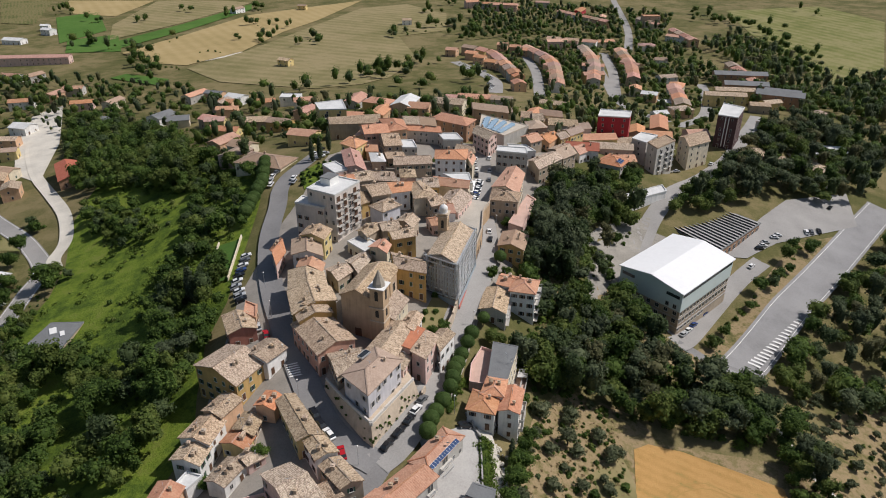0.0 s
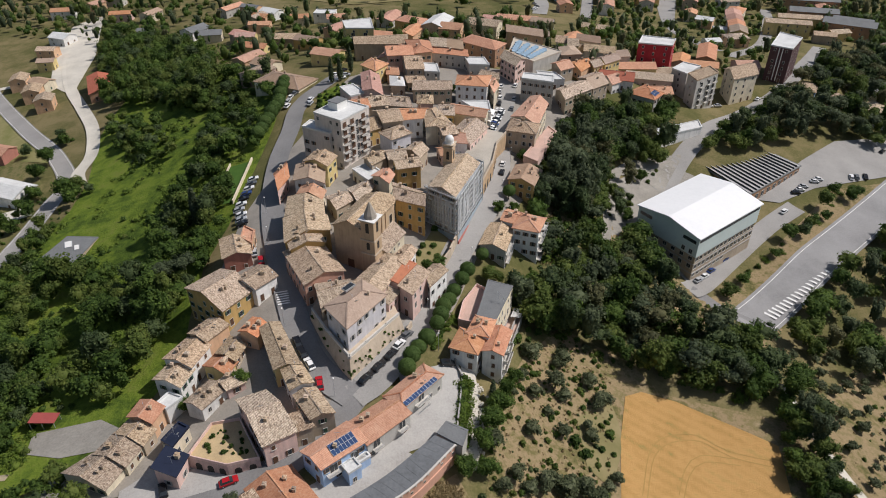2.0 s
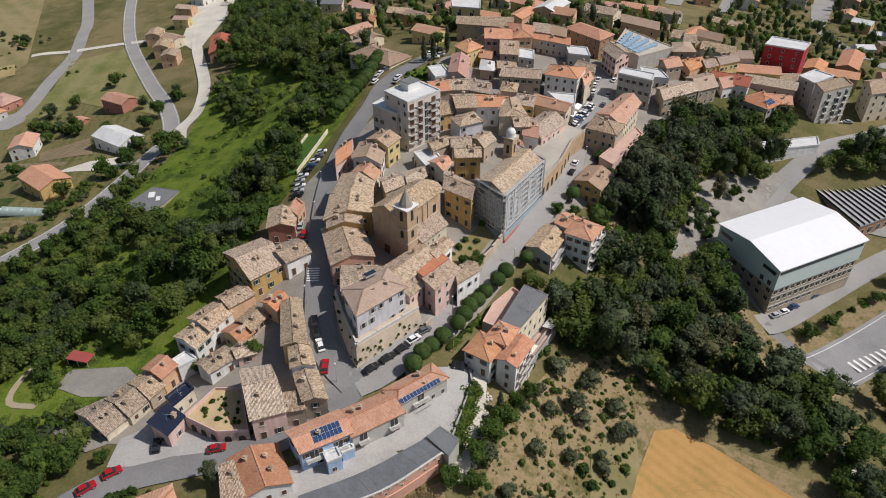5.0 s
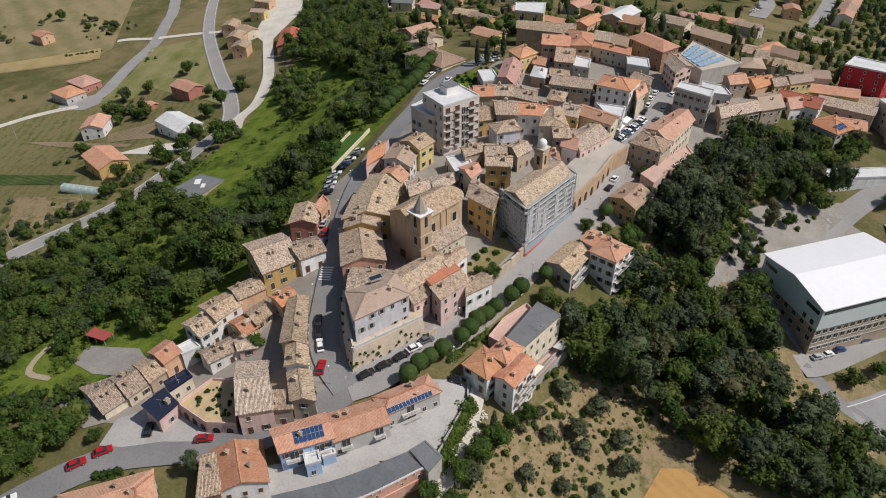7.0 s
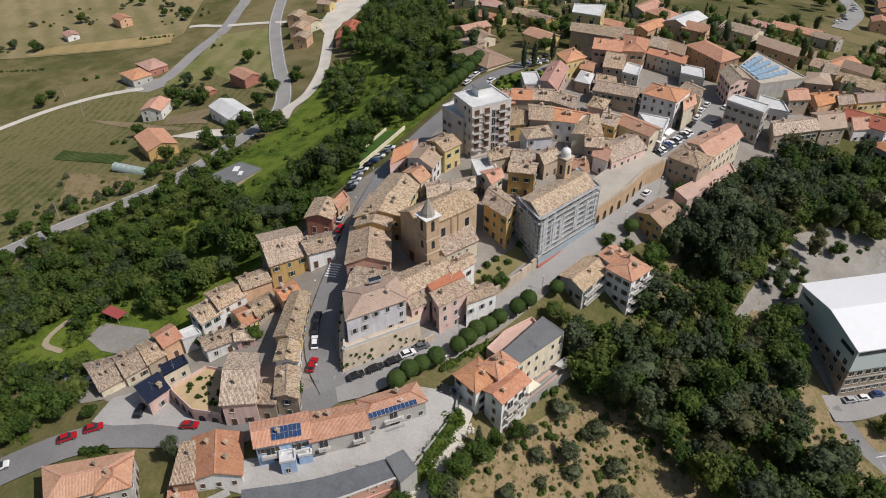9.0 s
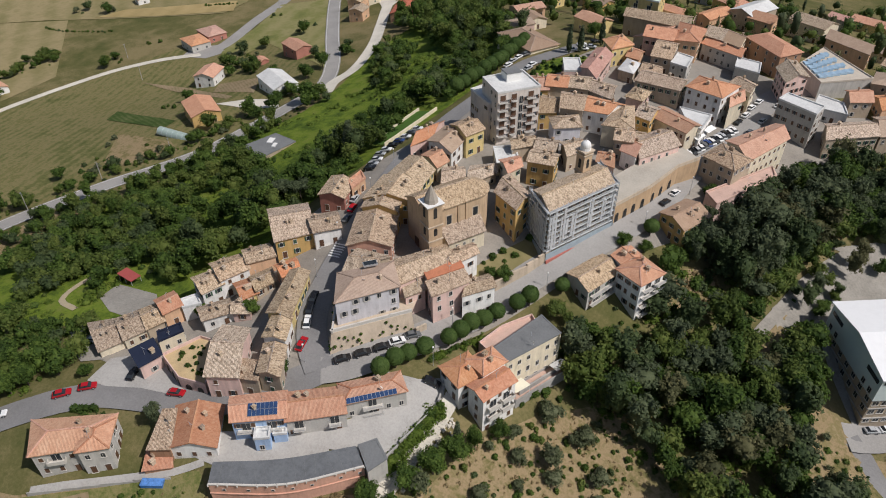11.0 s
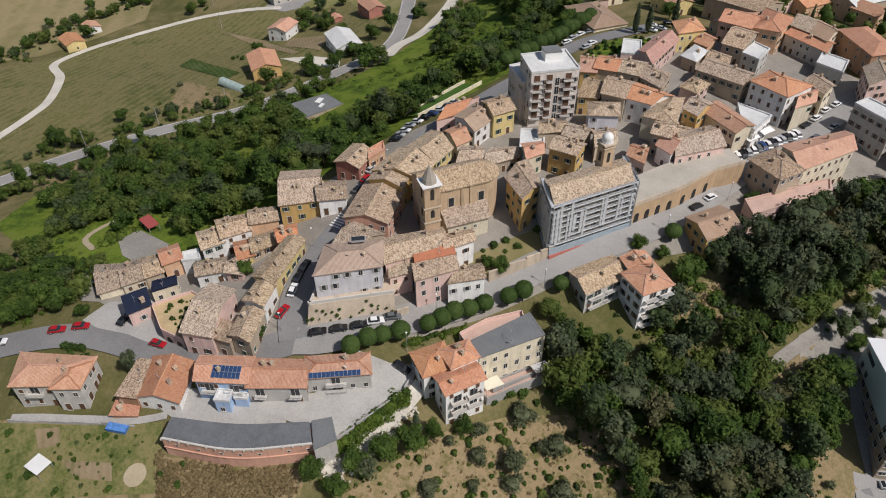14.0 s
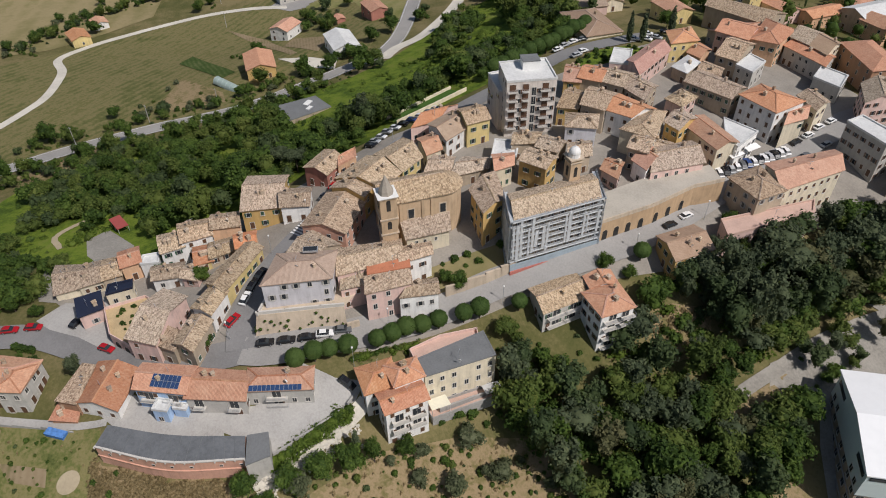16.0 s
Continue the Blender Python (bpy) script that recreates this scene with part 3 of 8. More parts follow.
patch("dry_bank", [(85.6, 201.0), (98.8, 196.1), (112.0, 192.0), (121.0, 204.0), (140.6, 233.1), (176.8, 273.3), (188, 296), (160.7, 283.4), (137.4, 254.8), (113.1, 225.3), (98.3, 209.5)], G_DRY, 0.2, "dry grassy bank between the lane and the roadway")
patch("green_patch", [(40, 136), (50, 148), (53, 134), (48, 118), (42, 122)], G_OLIVEF, 0.3, "olive-green grass beside the wheat field", "field")
road("stony_path", [(66, 268), (62.7, 258), (60.8, 251), (58.6, 241), (57.1, 227), (56.1, 219), (55, 210)], 3.2, M_GRIT, "pale stony path along the wood")
road("stony_path", [(10.6, 138), (12, 132), (12.4, 124.7), (12.3, 119.3), (13.4, 111)], 3.4, M_PALE, "pale stony drive beside the courtyard")
patch("rusty_bank", [(29, 206), (32, 215), (38, 223), (45, 216), (41, 205), (35, 203)], G_DRY, 0.35, "bare rusty bank with dry bushes")
patch("church_garden", [(-9, 166), (-6, 178), (-3, 188), (3.6, 184), (0.5, 172), (-3, 163)], G_OLIVEF, 0.3, "dry grass garden beside the church")
patch("sand_circle", [(-12.3 + 2.4 * math.cos(a), 80.2 + 2.4 * math.sin(a)) for a in np.linspace(0, 6.28, 24)[:-1]], M_SAND, 0.25, "round sandy riding patch in the garden")
patch("vegetable_plot", [(-26.7, 69.5), (-18.1, 77.5), (-14.5, 76.0), (-21.0, 70.2)], G_TILL, 0.24, "dry vegetable plot with rows", "field")
patch("vegetable_plot", [(-37.5, 67.6), (-33.9, 72.2), (-30.1, 70.5), (-32.5, 66.8)], G_TILL, 0.24, "small tilled vegetable plot", "field")
patch("driveway", [(-61.5, 94), (-58.6, 97.5), (-57, 103), (-52, 103.5), (-48, 100.8), (-43.5, 100), (-37.7, 99.3), (-37.5, 97.6), (-47, 93.4), (-54, 88.5), (-59, 86.6)], M_CONCRETE, 0.34, "pale concrete driveway beside the planted terrace", "pavement")
patch("parking_court", [(-66.5, 88.8), (-62.5, 92.8), (-63.6, 96), (-72, 100), (-77, 101), (-82.5, 97), (-81.7, 93.2), (-74, 90)], M_GRIT, 0.3, "grey gravel court behind the end houses", "pavement")
patch("lawn", [(-46, 61), (-33.2, 73.6), (-18.9, 89.5), (-13.1, 87.3), (-6.3, 81.5), (-20.7, 64.7), (-30, 54)], G_LAWN, 0.18, "patchy green and dry garden grass")
road("garden_path", [(-44, 64.5), (-39.2, 69.6), (-33.4, 75.3), (-28.5, 80.2), (-22.7, 86.0), (-19.5, 91.2)], 1.8, M_CONCRETE, "narrow concrete path along the gardens")
patch("town_garden", [(-58, 268), (-46, 290), (-50, 300), (-58, 296), (-63, 284)], G_LUSH, 0.3, "planted garden beside the upper street")
patch("straw_field", [(-343, 751), (-309, 858), (-271, 1004), (-190, 1087), (-128, 1145), (-168, 953), (-195, 867), (-212, 745), (-249, 677), (-295, 697)], G_STRAW, 0.6, "harvested straw field on the far slope", "field")
patch("green_strip", [(-359, 768), (-318, 886), (-279, 1056), (-293, 1112), (-337, 941), (-379, 814)], G_GREEN, 0.7, "green crop strip between fields", "field")
patch("hay_field", [(-244, 663), (-207, 751), (-163, 921), (-120, 1069), (-55, 1109), (5, 1016), (4, 878), (-52, 836), (-25, 695), (-46, 593), (-66, 559), (-100, 543), (-192, 594)], G_OLIVEF, 0.5, "olive-brown hay field beyond the town", "field")
patch("upper_field", [(-389, 828), (-340, 950), (-296, 1124), (-342, 1149), (-450, 1151), (-430, 933)], G_OLIVEF, 0.6, "olive field with hedgerows on the far slope", "field")
patch("green_field", [(-534, 994), (-496, 1042), (-420, 892), (-440, 812)], G_GREEN, 0.6, "green field below a hedgerow", "field")
patch("green_field", [(-440, 832), (-394, 864), (-347, 760), (-407, 758)], G_GREEN, 0.6, "green field near a farm", "field")
patch("tan_field", [(-700, 1153), (-616, 1153), (-535, 938), (-586, 952)], G_PLOT, 0.6, "tan ploughed field", "field")
patch("straw_field", [(-594, 1153), (-455, 1151), (-455, 1001), (-526, 1027)], G_STRAW, 0.6, "straw field on the far slope", "field")
patch("hill_field", [(411, 1051), (568, 1094), (591, 961), (360, 554), (345, 603), (363, 731), (376, 869)], G_HILL, 0.5, "broad green field on the far hill", "field")
patch("sports_pitch", [(-304, 631), (-295, 647), (-243, 615), (-248, 594)], G_GREEN, 0.8, "green sports pitch", "field")
patch("gravel_lot", [(-304, 475), (-313, 517), (-302, 540), (-254, 438), (-230, 366), (-256, 386)], M_PALE, 0.35, "pale gravel works yard", "pavement")
for pts in ([(56, 119), (60, 133), (66, 139), (74, 141), (82, 138), (95, 137)], [(66, 122), (69, 130), (74, 135), (84, 136)]):
    for side in (0, 1.7):
        road("wheel_track", [(x + side * 0.5, y - side) for x, y in pts], 0.28, G_WHEAT_TRACK, "faint green wheel track through the wheat", 0.34, "track")

road("road", [(85, 721), (85, 634), (75, 529)], 9.0, M_STREET, "pale street between far terraced houses")
road("road", [(170, 746), (158, 646), (133, 522)], 9.0, M_STREET, "pale street between far terraced houses")
# ---- houses ----
HOUSES = []
OPENERS = {}


def opener(style, w, h, far=False):
    """A window: pale surround, dark pane and shutters, standing a little proud; faces -y, centre of its sill at the origin."""
    key = (style, w, h, far)
    if key in OPENERS:
        return OPENERS[key]
    bm = bmesh.new()
    T = Matrix.Translation
    box_into(bm, T((0, -0.02, h / 2)), w + 0.24, 0.08, h + 0.24, 0)
    box_into(bm, T((0, -0.05, h / 2)), w, 0.08, h, 1)
    if not far:
        box_into(bm, T((0, -0.08, -0.1)), w + 0.4, 0.24, 0.1, 0)
    if far and style not in "cd":
        pass
    elif style in "gbw":
        for s in (-1, 1):
            box_into(bm, T((s * (w * 0.75 + 0.08), -0.07, h / 2)), w * 0.5, 0.08, h, 2)
    elif style in "cd":
        box_into(bm, T((0, -0.085, h / 2)), w * 0.96, 0.06, h * 0.96, 2)
    elif style == "n":
        box_into(bm, T((0, -0.10, h / 2)), 0.06, 0.04, h, 0)
    me = bpy.data.meshes.new("window")
    bm.to_mesh(me)
    bm.free()
    for m in (M_FRAME, M_GLASS, {"g": M_SHUT_G, "b": M_SHUT_B, "w": M_SHUT_W, "c": M_SHUT_B, "d": M_SHUT_G, "n": M_FRAME}[style]):
        me.materials.append(m)
    OPENERS[key] = me
    return me


def house(x0, y0, x1, y1, x2, y2, x3, y3, eave, roof, wall, tile, label="", kind="house", rise=None):
    HOUSES.append(dict(c=[Vector((x0, y0)), Vector((x1, y1)), Vector((x2, y2)), Vector((x3, y3))], eave=eave, roof=roof, wall=wall, tile=tile, label=label, kind=kind, rise=rise))


def block(x, y, w, d, rot, h, roof, wall, tile):
    rng = random.Random(int(x * 31 + y * 17))
    if rot == 999:
        rot = rng.choice((-25, -10, 5, 15, -15, 65, 75))
    wall = wall or rng.choice(("cream", "white", "peach", "pink", "stone", "yellow", "greywall"))
    R = Matrix.Rotation(radians(rot), 2)
    c = [Vector((x, y)) + R @ Vector(q) for q in ((-w / 2, -d / 2), (w / 2, -d / 2), (w / 2, d / 2), (-w / 2, d / 2))]
    HOUSES.append(dict(c=c, eave=min(height(*q) for q in c) * 0.5 + height(x, y) * 0.5 + h, roof=roof, wall=wall, tile=tile, label="", kind="house", rise=None))


def inside(p, c):
    s = False
    for i in range(len(c)):
        a, b = c[i], c[i - 1]
        if (a[1] > p[1]) != (b[1] > p[1]) and p[0] < (b[0] - a[0]) * (p[1] - a[1]) / (b[1] - a[1]) + a[0]:
            s = not s
    return s


def grow(c, k):
    """The polygon with each corner pushed out by about k."""
    out = []
    for i in range(len(c)):
        a, b, d = c[i - 1], c[i], c[(i + 1) % len(c)]
        e1, e2 = (b - a).normalized(), (d - b).normalized()
        out.append(b + Vector((e1.y, -e1.x)) * k + Vector((e2.y, -e2.x)) * k)
    return out


WALLNAME = {"shell": "pale shell-pink plaster", "lilac": "pale lilac plaster", "stone": "weathered stone", "red": "dark red plaster", "ochre": "ochre plaster", "yellow": "yellow plaster", "cream": "cream plaster", "white": "white plaster", "pink": "pink plaster",
            "peach": "peach plaster", "greywall": "grey plaster", "blue": "pale blue plaster", "brick": "brick", "salmon": "salmon plaster", "redwall": "bright red", "maroon": "dark maroon"}
ROOFNAME = {"old": "mottled tan barrel-tile roof", "orange": "orange tiled roof", "brown": "brown tiled roof", "rose": "rose tiled roof", "red": "red roof", "slate": "grey sheet roof", "solar": "dark solar-panel roof",
            "terrace": "terracotta roof terrace", "patio": "orange tiled roof terrace", "skylight": "flat roof with skylights", "grey": "pale flat roof"}


def face_uv(vs):
    """Metres along the eave and up the slope, the first edge being the eave."""
    e = (vs[1] - vs[0]).normalized()
    n = (vs[1] - vs[0]).cross(vs[-1] - vs[0]).normalized()
    s = n.cross(e)
    return [((v - vs[0]).dot(e) + vs[0].x, (v - vs[0]).dot(s)) for v in vs]


CHIMNEY = {}


def chimney_mesh(k):
    if k not in CHIMNEY:
        bm = bmesh.new()
        w = (0.7, 0.55, 0.9)[k]
        box_into(bm, Matrix.Translation((0, 0, 0.2)), w, w, 1.8, 0)
        box_into(bm, Matrix.Translation((0, 0, 1.16)), w + 0.25, w + 0.25, 0.1, 1)
        box_into(bm, Matrix.Translation((0, 0, 1.33)), w * 0.7, w * 0.7, 0.24, 1)
        me = bpy.data.meshes.new("chimney")
        bm.to_mesh(me)
        bm.free()
        me.materials.append(wall_of("stone"))
        me.materials.append(tile_of("old"))
        CHIMNEY[k] = me
    return CHIMNEY[k]


def build_house(H, near):
    rng = random.Random(int(H["c"][0].x * 13 + H["c"][0].y * 7))
    c, z = H["c"], H["eave"]
    hs = heights(c)
    base = float(min(hs)) - 1.5
    mid = sum(c, Vector((0, 0))) / 4
    top = Vector((mid.x, mid.y, base))
    thing = new(H["kind"].replace(" ", "_"), None)
    thing.location = top
    H["thing"] = thing
    lab = H["label"] or WALLNAME[H["wall"]] + " " + H["kind"] + " with " + ROOFNAME[H["tile"]]
    tagged(thing, lab, "house" if H["kind"] == "house" else H["kind"], group="houses of the hill town")
    L = [Vector((p.x - mid.x, p.y - mid.y)) for p in c]
    zb, ze = 0.0, z - base
    w01, w12 = ((L[1] - L[0]).length + (L[2] - L[3]).length) / 2, ((L[2] - L[1]).length + (L[3] - L[0]).length) / 2
    rise = H["rise"] if H["rise"] is not None else 0.17 * w12
    kind = H["roof"]
    if kind == "h" and w12 > w01:
        L = L[1:] + L[:1]
        w01, w12 = w12, w01
        rise = H["rise"] if H["rise"] is not None else 0.17 * w12
    v3 = lambda p, h: Vector((p.x, p.y, h))
    # wall body
    V = [v3(p, zb) for p in L] + [v3(p, ze) for p in L]
    Fa = [(0, 1, 5, 4), (1, 2, 6, 5), (2, 3, 7, 6), (3, 0, 4, 7)]
    if kind == "g":
        V += [v3((L[1] + L[2]) / 2, ze + rise), v3((L[3] + L[0]) / 2, ze + rise)]
        Fa[1], Fa[3] = (1, 2, 6, 8, 5), (3, 0, 4, 9, 7)
        Fa += [(4, 5, 8, 9), (6, 7, 9, 8)]
    elif kind == "s":
        V[6].z += rise
        V[7].z += rise
        Fa.append((4, 5, 6, 7))
    else:
        Fa.append((4, 5, 6, 7))
    link_mesh("wall", [tuple(v) for v in V], Fa, wall_of(H["wall"]), parent=thing)
    # roof
    tm = tile_of(H["tile"])
    th, ov = 0.22, 0.45
    if kind == "f":
        bm = bmesh.new()
        o = grow(L, 0.12)
        i = grow(L, -0.28)
        rim_h = 0.2 if H["tile"] in ("slate", "patio") else 0.55
        vo = [[bm.verts.new(v3(p, h)) for p in q] for q, h in ((o, ze - 0.1), (o, ze + rim_h), (i, ze + rim_h), (i, ze + 0.12))]
        for k in range(4):
            for a, b in ((0, 1), (1, 2), (2, 3)):
                bm.faces.new((vo[a][k], vo[a][(k + 1) % 4], vo[b][(k + 1) % 4], vo[b][k]))
        bm.faces.new(vo[3])
        bm.faces.new(vo[0][::-1])
        bmesh.ops.recalc_face_normals(bm, faces=bm.faces)
        uvl = bm.loops.layers.uv.new("UVMap")
        for f in bm.faces:
            for l in f.loops:
                l[uvl].uv = l.vert.co.xy
        roof = part("roof", bm, tm, thing, ROOFNAME[H["tile"]])
    else:
        o = grow(L, ov)
        drop = rise * ov / max(w12 / 2, 1) * 0.9
        E = [v3(p, ze - drop) for p in o]
        if kind == "g":
            r1, r2 = v3((o[1] + o[2]) / 2, ze + rise), v3((o[3] + o[0]) / 2, ze + rise)
            tops = [[E[0], E[1], r1, r2], [E[2], E[3], r2, r1]]
            rim = [E[0], E[1], r1, E[2], E[3], r2]
        elif kind == "h":
            a, b = (o[1] + o[2]) / 2, (o[3] + o[0]) / 2
            d = (a - b).normalized() * min(w12 * 0.5, (a - b).length * 0.48)
            r1, r2 = v3(a - d, ze + rise), v3(b + d, ze + rise)
            tops = [[E[0], E[1], r1, r2], [E[1], E[2], r1], [E[2], E[3], r2, r1], [E[3], E[0], r2]]
            rim = E
        else:
            E[2].z += rise + drop
            E[3].z += rise + drop
            r1, r2 = E[2], E[3]
            tops, rim = [[E[0], E[1], E[2], E[3]]], E
        Vv, Ff, UV = [], [], []
        up = Vector((0, 0, th))
        for t in tops:
            s = len(Vv)
            Vv += [v + up for v in t]
            Ff.append(tuple(range(s, s + len(t))))
            UV.append(face_uv(t))
        for k in range(len(rim)):
            a, b = rim[k], rim[(k + 1) % len(rim)]
            s = len(Vv)
            Vv += [a, b, b + up, a + up]
            Ff.append((s, s + 1, s + 2, s + 3))
            UV.append(face_uv([a, b, b + up, a + up]))
        for t in tops:
            s = len(Vv)
            Vv += list(t)
            Ff.append(tuple(range(s, s + len(t)))[::-1])
            UV.append(face_uv(t)[::-1])
        roof = link_mesh("roof", [tuple(v) for v in Vv], Ff, tm, uvs=UV, parent=thing, label=ROOFNAME[H["tile"]])
        if near and kind in "gh" and H["tile"] in TILES:
            caps = [(r1, r2)] if kind == "g" else [(r1, r2), (E[1], r1), (E[2], r1), (E[3], r2), (E[0], r2)]
            bm = bmesh.new()
            for a, b in caps:
                if (b - a).length < 0.3:
                    continue
                m = Matrix.Translation((a + b) / 2 + Vector((0, 0, th + 0.02))) @ (b - a).to_track_quat("X", "Z").to_matrix().to_4x4()
                box_into(bm, m, (b - a).length, 0.34, 0.16)
            uvl = bm.loops.layers.uv.new("UVMap")
            for f in bm.faces:
                for l in f.loops:
                    l[uvl].uv = (l.vert.co.x + l.vert.co.y, 0.1)
            part("ridge_tiles", bm, tm, roof)
    # chimneys
    if kind in "ghs" and near and "restoration" not in H["label"]:
        for _ in range(rng.choice((1, 1, 2, 3))):
            u, v = rng.uniform(0.2, 0.8), rng.choice((0.3, 0.7))
            p = L[0].lerp(L[1], u).lerp(L[3].lerp(L[2], u), v)
            ch = new("chimney", chimney_mesh(rng.randrange(3)))
            ch.parent = roof
            ch.location = (p.x, p.y, ze + rise * (0.6 if kind != "s" else v) + 0.1)
    # windows
    if H["kind"] in ("garage", "hall", "shed"):
        return thing
    style = "w" if H["wall"] == "lilac" else rng.choice("bbwbcn" if H["wall"] == "pink" else "gbwbcn")
    if H["wall"] == "ochre":
        style = "g"
    for i in range(4):
        a, b = c[i], c[(i + 1) % 4]
        ln = (b - a).length
        if H["kind"] == "apartment block" and i == 0:
            continue
        if ln < 3:
            continue
        d = (b - a) / ln
        nrm = Vector((d.y, -d.x))
        g0 = height(*((a + b) / 2 + nrm * 1.0))
        room = z - max(g0, base + 0.5)
        rows = int(room / 2.9)
        if rows < 1:
            continue
        gap = room / rows
        cols = max(1, int(ln / (2.7 if near else 5.2)))
        blind = rng.random() < (0.05 if near else 0.12)
        for rw in range(rows):
            for k in range(cols):
                if rng.random() < (0.8 if blind else (0.3 if H["wall"] == "lilac" else 0.08)):
                    continue
                u = (k + 0.5 + rng.uniform(-0.08, 0.08)) / cols
                p = a + d * ln * u
                zz = z - gap * (rw + 1) + 1.0
                q = p + nrm * 0.7
                if zz < height(q.x, q.y) + 0.3:
                    continue
                if any(o is not H and zz < o["eave"] + 1.0 and inside(q, o["c"]) for o in HOUSES):
                    continue
                low = rw == rows - 1 and rng.random() < 0.35
                st = rng.choice((style, style, style, "c" if style in "bc" else ("d" if style == "g" else "n")))
                me = opener("c" if low else st, 1.1 if low else 0.85, 2.1 if low else (1.4 if rw else 1.2), not near)
                ob = new("window", me)
                ob.parent = thing
                ob.matrix_basis = Matrix.Translation((p.x - mid.x, p.y - mid.y, zz - (0.85 if low else 0) - base)) @ Matrix.Rotation(math.atan2(d.y, d.x), 4, "Z")
    return thing


house(-18.0, 130.3, -10.9, 143.9, -17.9, 149.4, -24.8, 138.0, 13.6, 'h', 'lilac', 'brown', label='pale lilac two-storey house with brown hipped roof on the bastion')
house(-22.2, 152.8, -30.7, 149.9, -26.9, 140.6, -22.3, 145.7, 11.0, 'g', 'stone', 'old')
house(-24.1, 155.4, -33.0, 167.5, -42.5, 162.4, -33.1, 148.5, 12.0, 'g', 'salmon', 'old', label='salmon plastered street house with tan tiled roof')
house(-31.7, 165.9, -35.3, 172.2, -43.5, 168.4, -40.1, 161.2, 14.0, 'g', 'ochre', 'old')
house(-31.3, 171.4, -34.1, 178.7, -46.1, 176.0, -42.4, 163.9, 14.5, 'g', 'ochre', 'old')
house(-35.2, 180.3, -37.7, 188.2, -48.7, 189.8, -46.4, 178.7, 13.8, 'g', 'yellow', 'old')
house(-26.0, 203.6, -22.6, 210.1, -28.0, 215.9, -32.7, 210.9, 13.0, 'f', 'cream', 'grey')
house(3.8, 185.5, 9.6, 207.7, 1.7, 213.3, -4.4, 191.0, 19.0, 'g', 'stone', 'old', label='tall block under restoration with tan tiled roof')
house(-37.2, 218.5, -30.0, 231.2, -41.4, 237.5, -47.8, 224.6, 26.9, 'f', 'shell', 'grey', label='six-storey pale apartment block with white flat roof', kind='apartment block')
house(-41.7, 219.8, -39.9, 223.9, -51.0, 230.5, -52.5, 224.7, 21.5, 'f', 'shell', 'grey')
house(-38.5, 190.9, -38.7, 195.9, -46.7, 199.2, -46.7, 193.7, 13.0, 'g', 'cream', 'orange')
house(-39.2, 198.3, -41.8, 208.7, -51.4, 209.9, -49.3, 199.5, 14.5, 'g', 'white', 'brown')
house(-40.0, 206.6, -38.6, 213.8, -46.6, 216.2, -48.4, 209.4, 16.4, 'g', 'yellow', 'old')
house(-54.3, 196.5, -53.7, 205.7, -57.0, 216.4, -58.2, 207.5, 12.0, 'g', 'pink', 'orange')
house(-54.3, 167.2, -58.0, 175.1, -65.8, 173.2, -61.5, 164.0, 7.7, 'g', 'red', 'old', label='dark red house with tan tiled roof')
house(-55.5, 171.6, -56.7, 178.4, -60.7, 180.6, -59.6, 174.3, 8.0, 'f', 'peach', 'orange')
house(-53.2, 140.7, -48.4, 150.1, -60.2, 158.0, -66.4, 149.1, 8.0, 'g', 'ochre', 'old', label='long yellow house with green shutters')
house(-47.1, 149.3, -43.2, 155.5, -49.6, 159.7, -54.1, 152.7, 9.0, 'g', 'white', 'old')
house(-55.1, 132.3, -51.7, 138.9, -57.3, 140.9, -60.4, 134.8, 4.8, 'g', 'peach', 'old')
house(-55.9, 124.2, -54.3, 131.9, -60.9, 133.8, -63.7, 126.4, 3.7, 'g', 'white', 'old')
house(-56.8, 118.8, -55.9, 124.6, -62.4, 126.2, -64.0, 120.7, 2.3, 'g', 'white', 'old')
house(-47.4, 124.2, -46.4, 128.4, -52.4, 130.6, -53.9, 126.5, 2.0, 'g', 'yellow', 'orange')
house(-46.3, 127.9, -45.8, 133.4, -50.6, 136.3, -51.7, 130.2, 3.0, 'g', 'stone', 'old')
house(-28.9, 124.8, -38.0, 138.9, -41.9, 136.4, -34.3, 122.6, 6.5, 'g', 'yellow', 'old')
house(-24.4, 119.5, -29.1, 125.4, -33.2, 123.5, -29.0, 117.0, 6.0, 'g', 'white', 'old')
house(-17.9, 112.2, -23.9, 119.0, -28.1, 116.3, -22.6, 110.1, 4.5, 'g', 'stone', 'old')
house(-26.0, 107.0, -22.1, 109.2, -25.2, 112.4, -28.9, 110.5, 3.0, 's', 'stone', 'old')
house(-42.3, 133.9, -40.9, 138.3, -45.6, 140.8, -47.2, 135.6, 6.0, 'g', 'peach', 'orange')
house(-31.1, 102.0, -25.2, 106.5, -35.4, 117.4, -41.0, 114.2, 4.1, 'g', 'pink', 'old', label='large pale pink house with tan tiled roof')
house(-49.8, 113.7, -46.5, 120.4, -51.2, 122.4, -54.4, 115.4, 1.0, 'g', 'white', 'old')
house(-45.8, 119.8, -42.3, 122.5, -46.4, 126.0, -48.7, 122.1, 1.5, 'g', 'pink', 'old')
house(-59.8, 109.0, -59.2, 113.7, -65.3, 115.2, -65.9, 110.4, 0.5, 'g', 'peach', 'orange')
house(-58.4, 113.4, -56.1, 117.5, -60.0, 118.8, -61.4, 115.1, 0.0, 'f', 'white', 'grey')
house(-63.5, 92.8, -62.2, 98.7, -70.6, 101.1, -74.6, 96.0, -2.3, 'g', 'cream', 'old')
house(-61.4, 98.4, -60.4, 104.1, -68.0, 106.9, -69.6, 101.0, -1.5, 'g', 'cream', 'old')
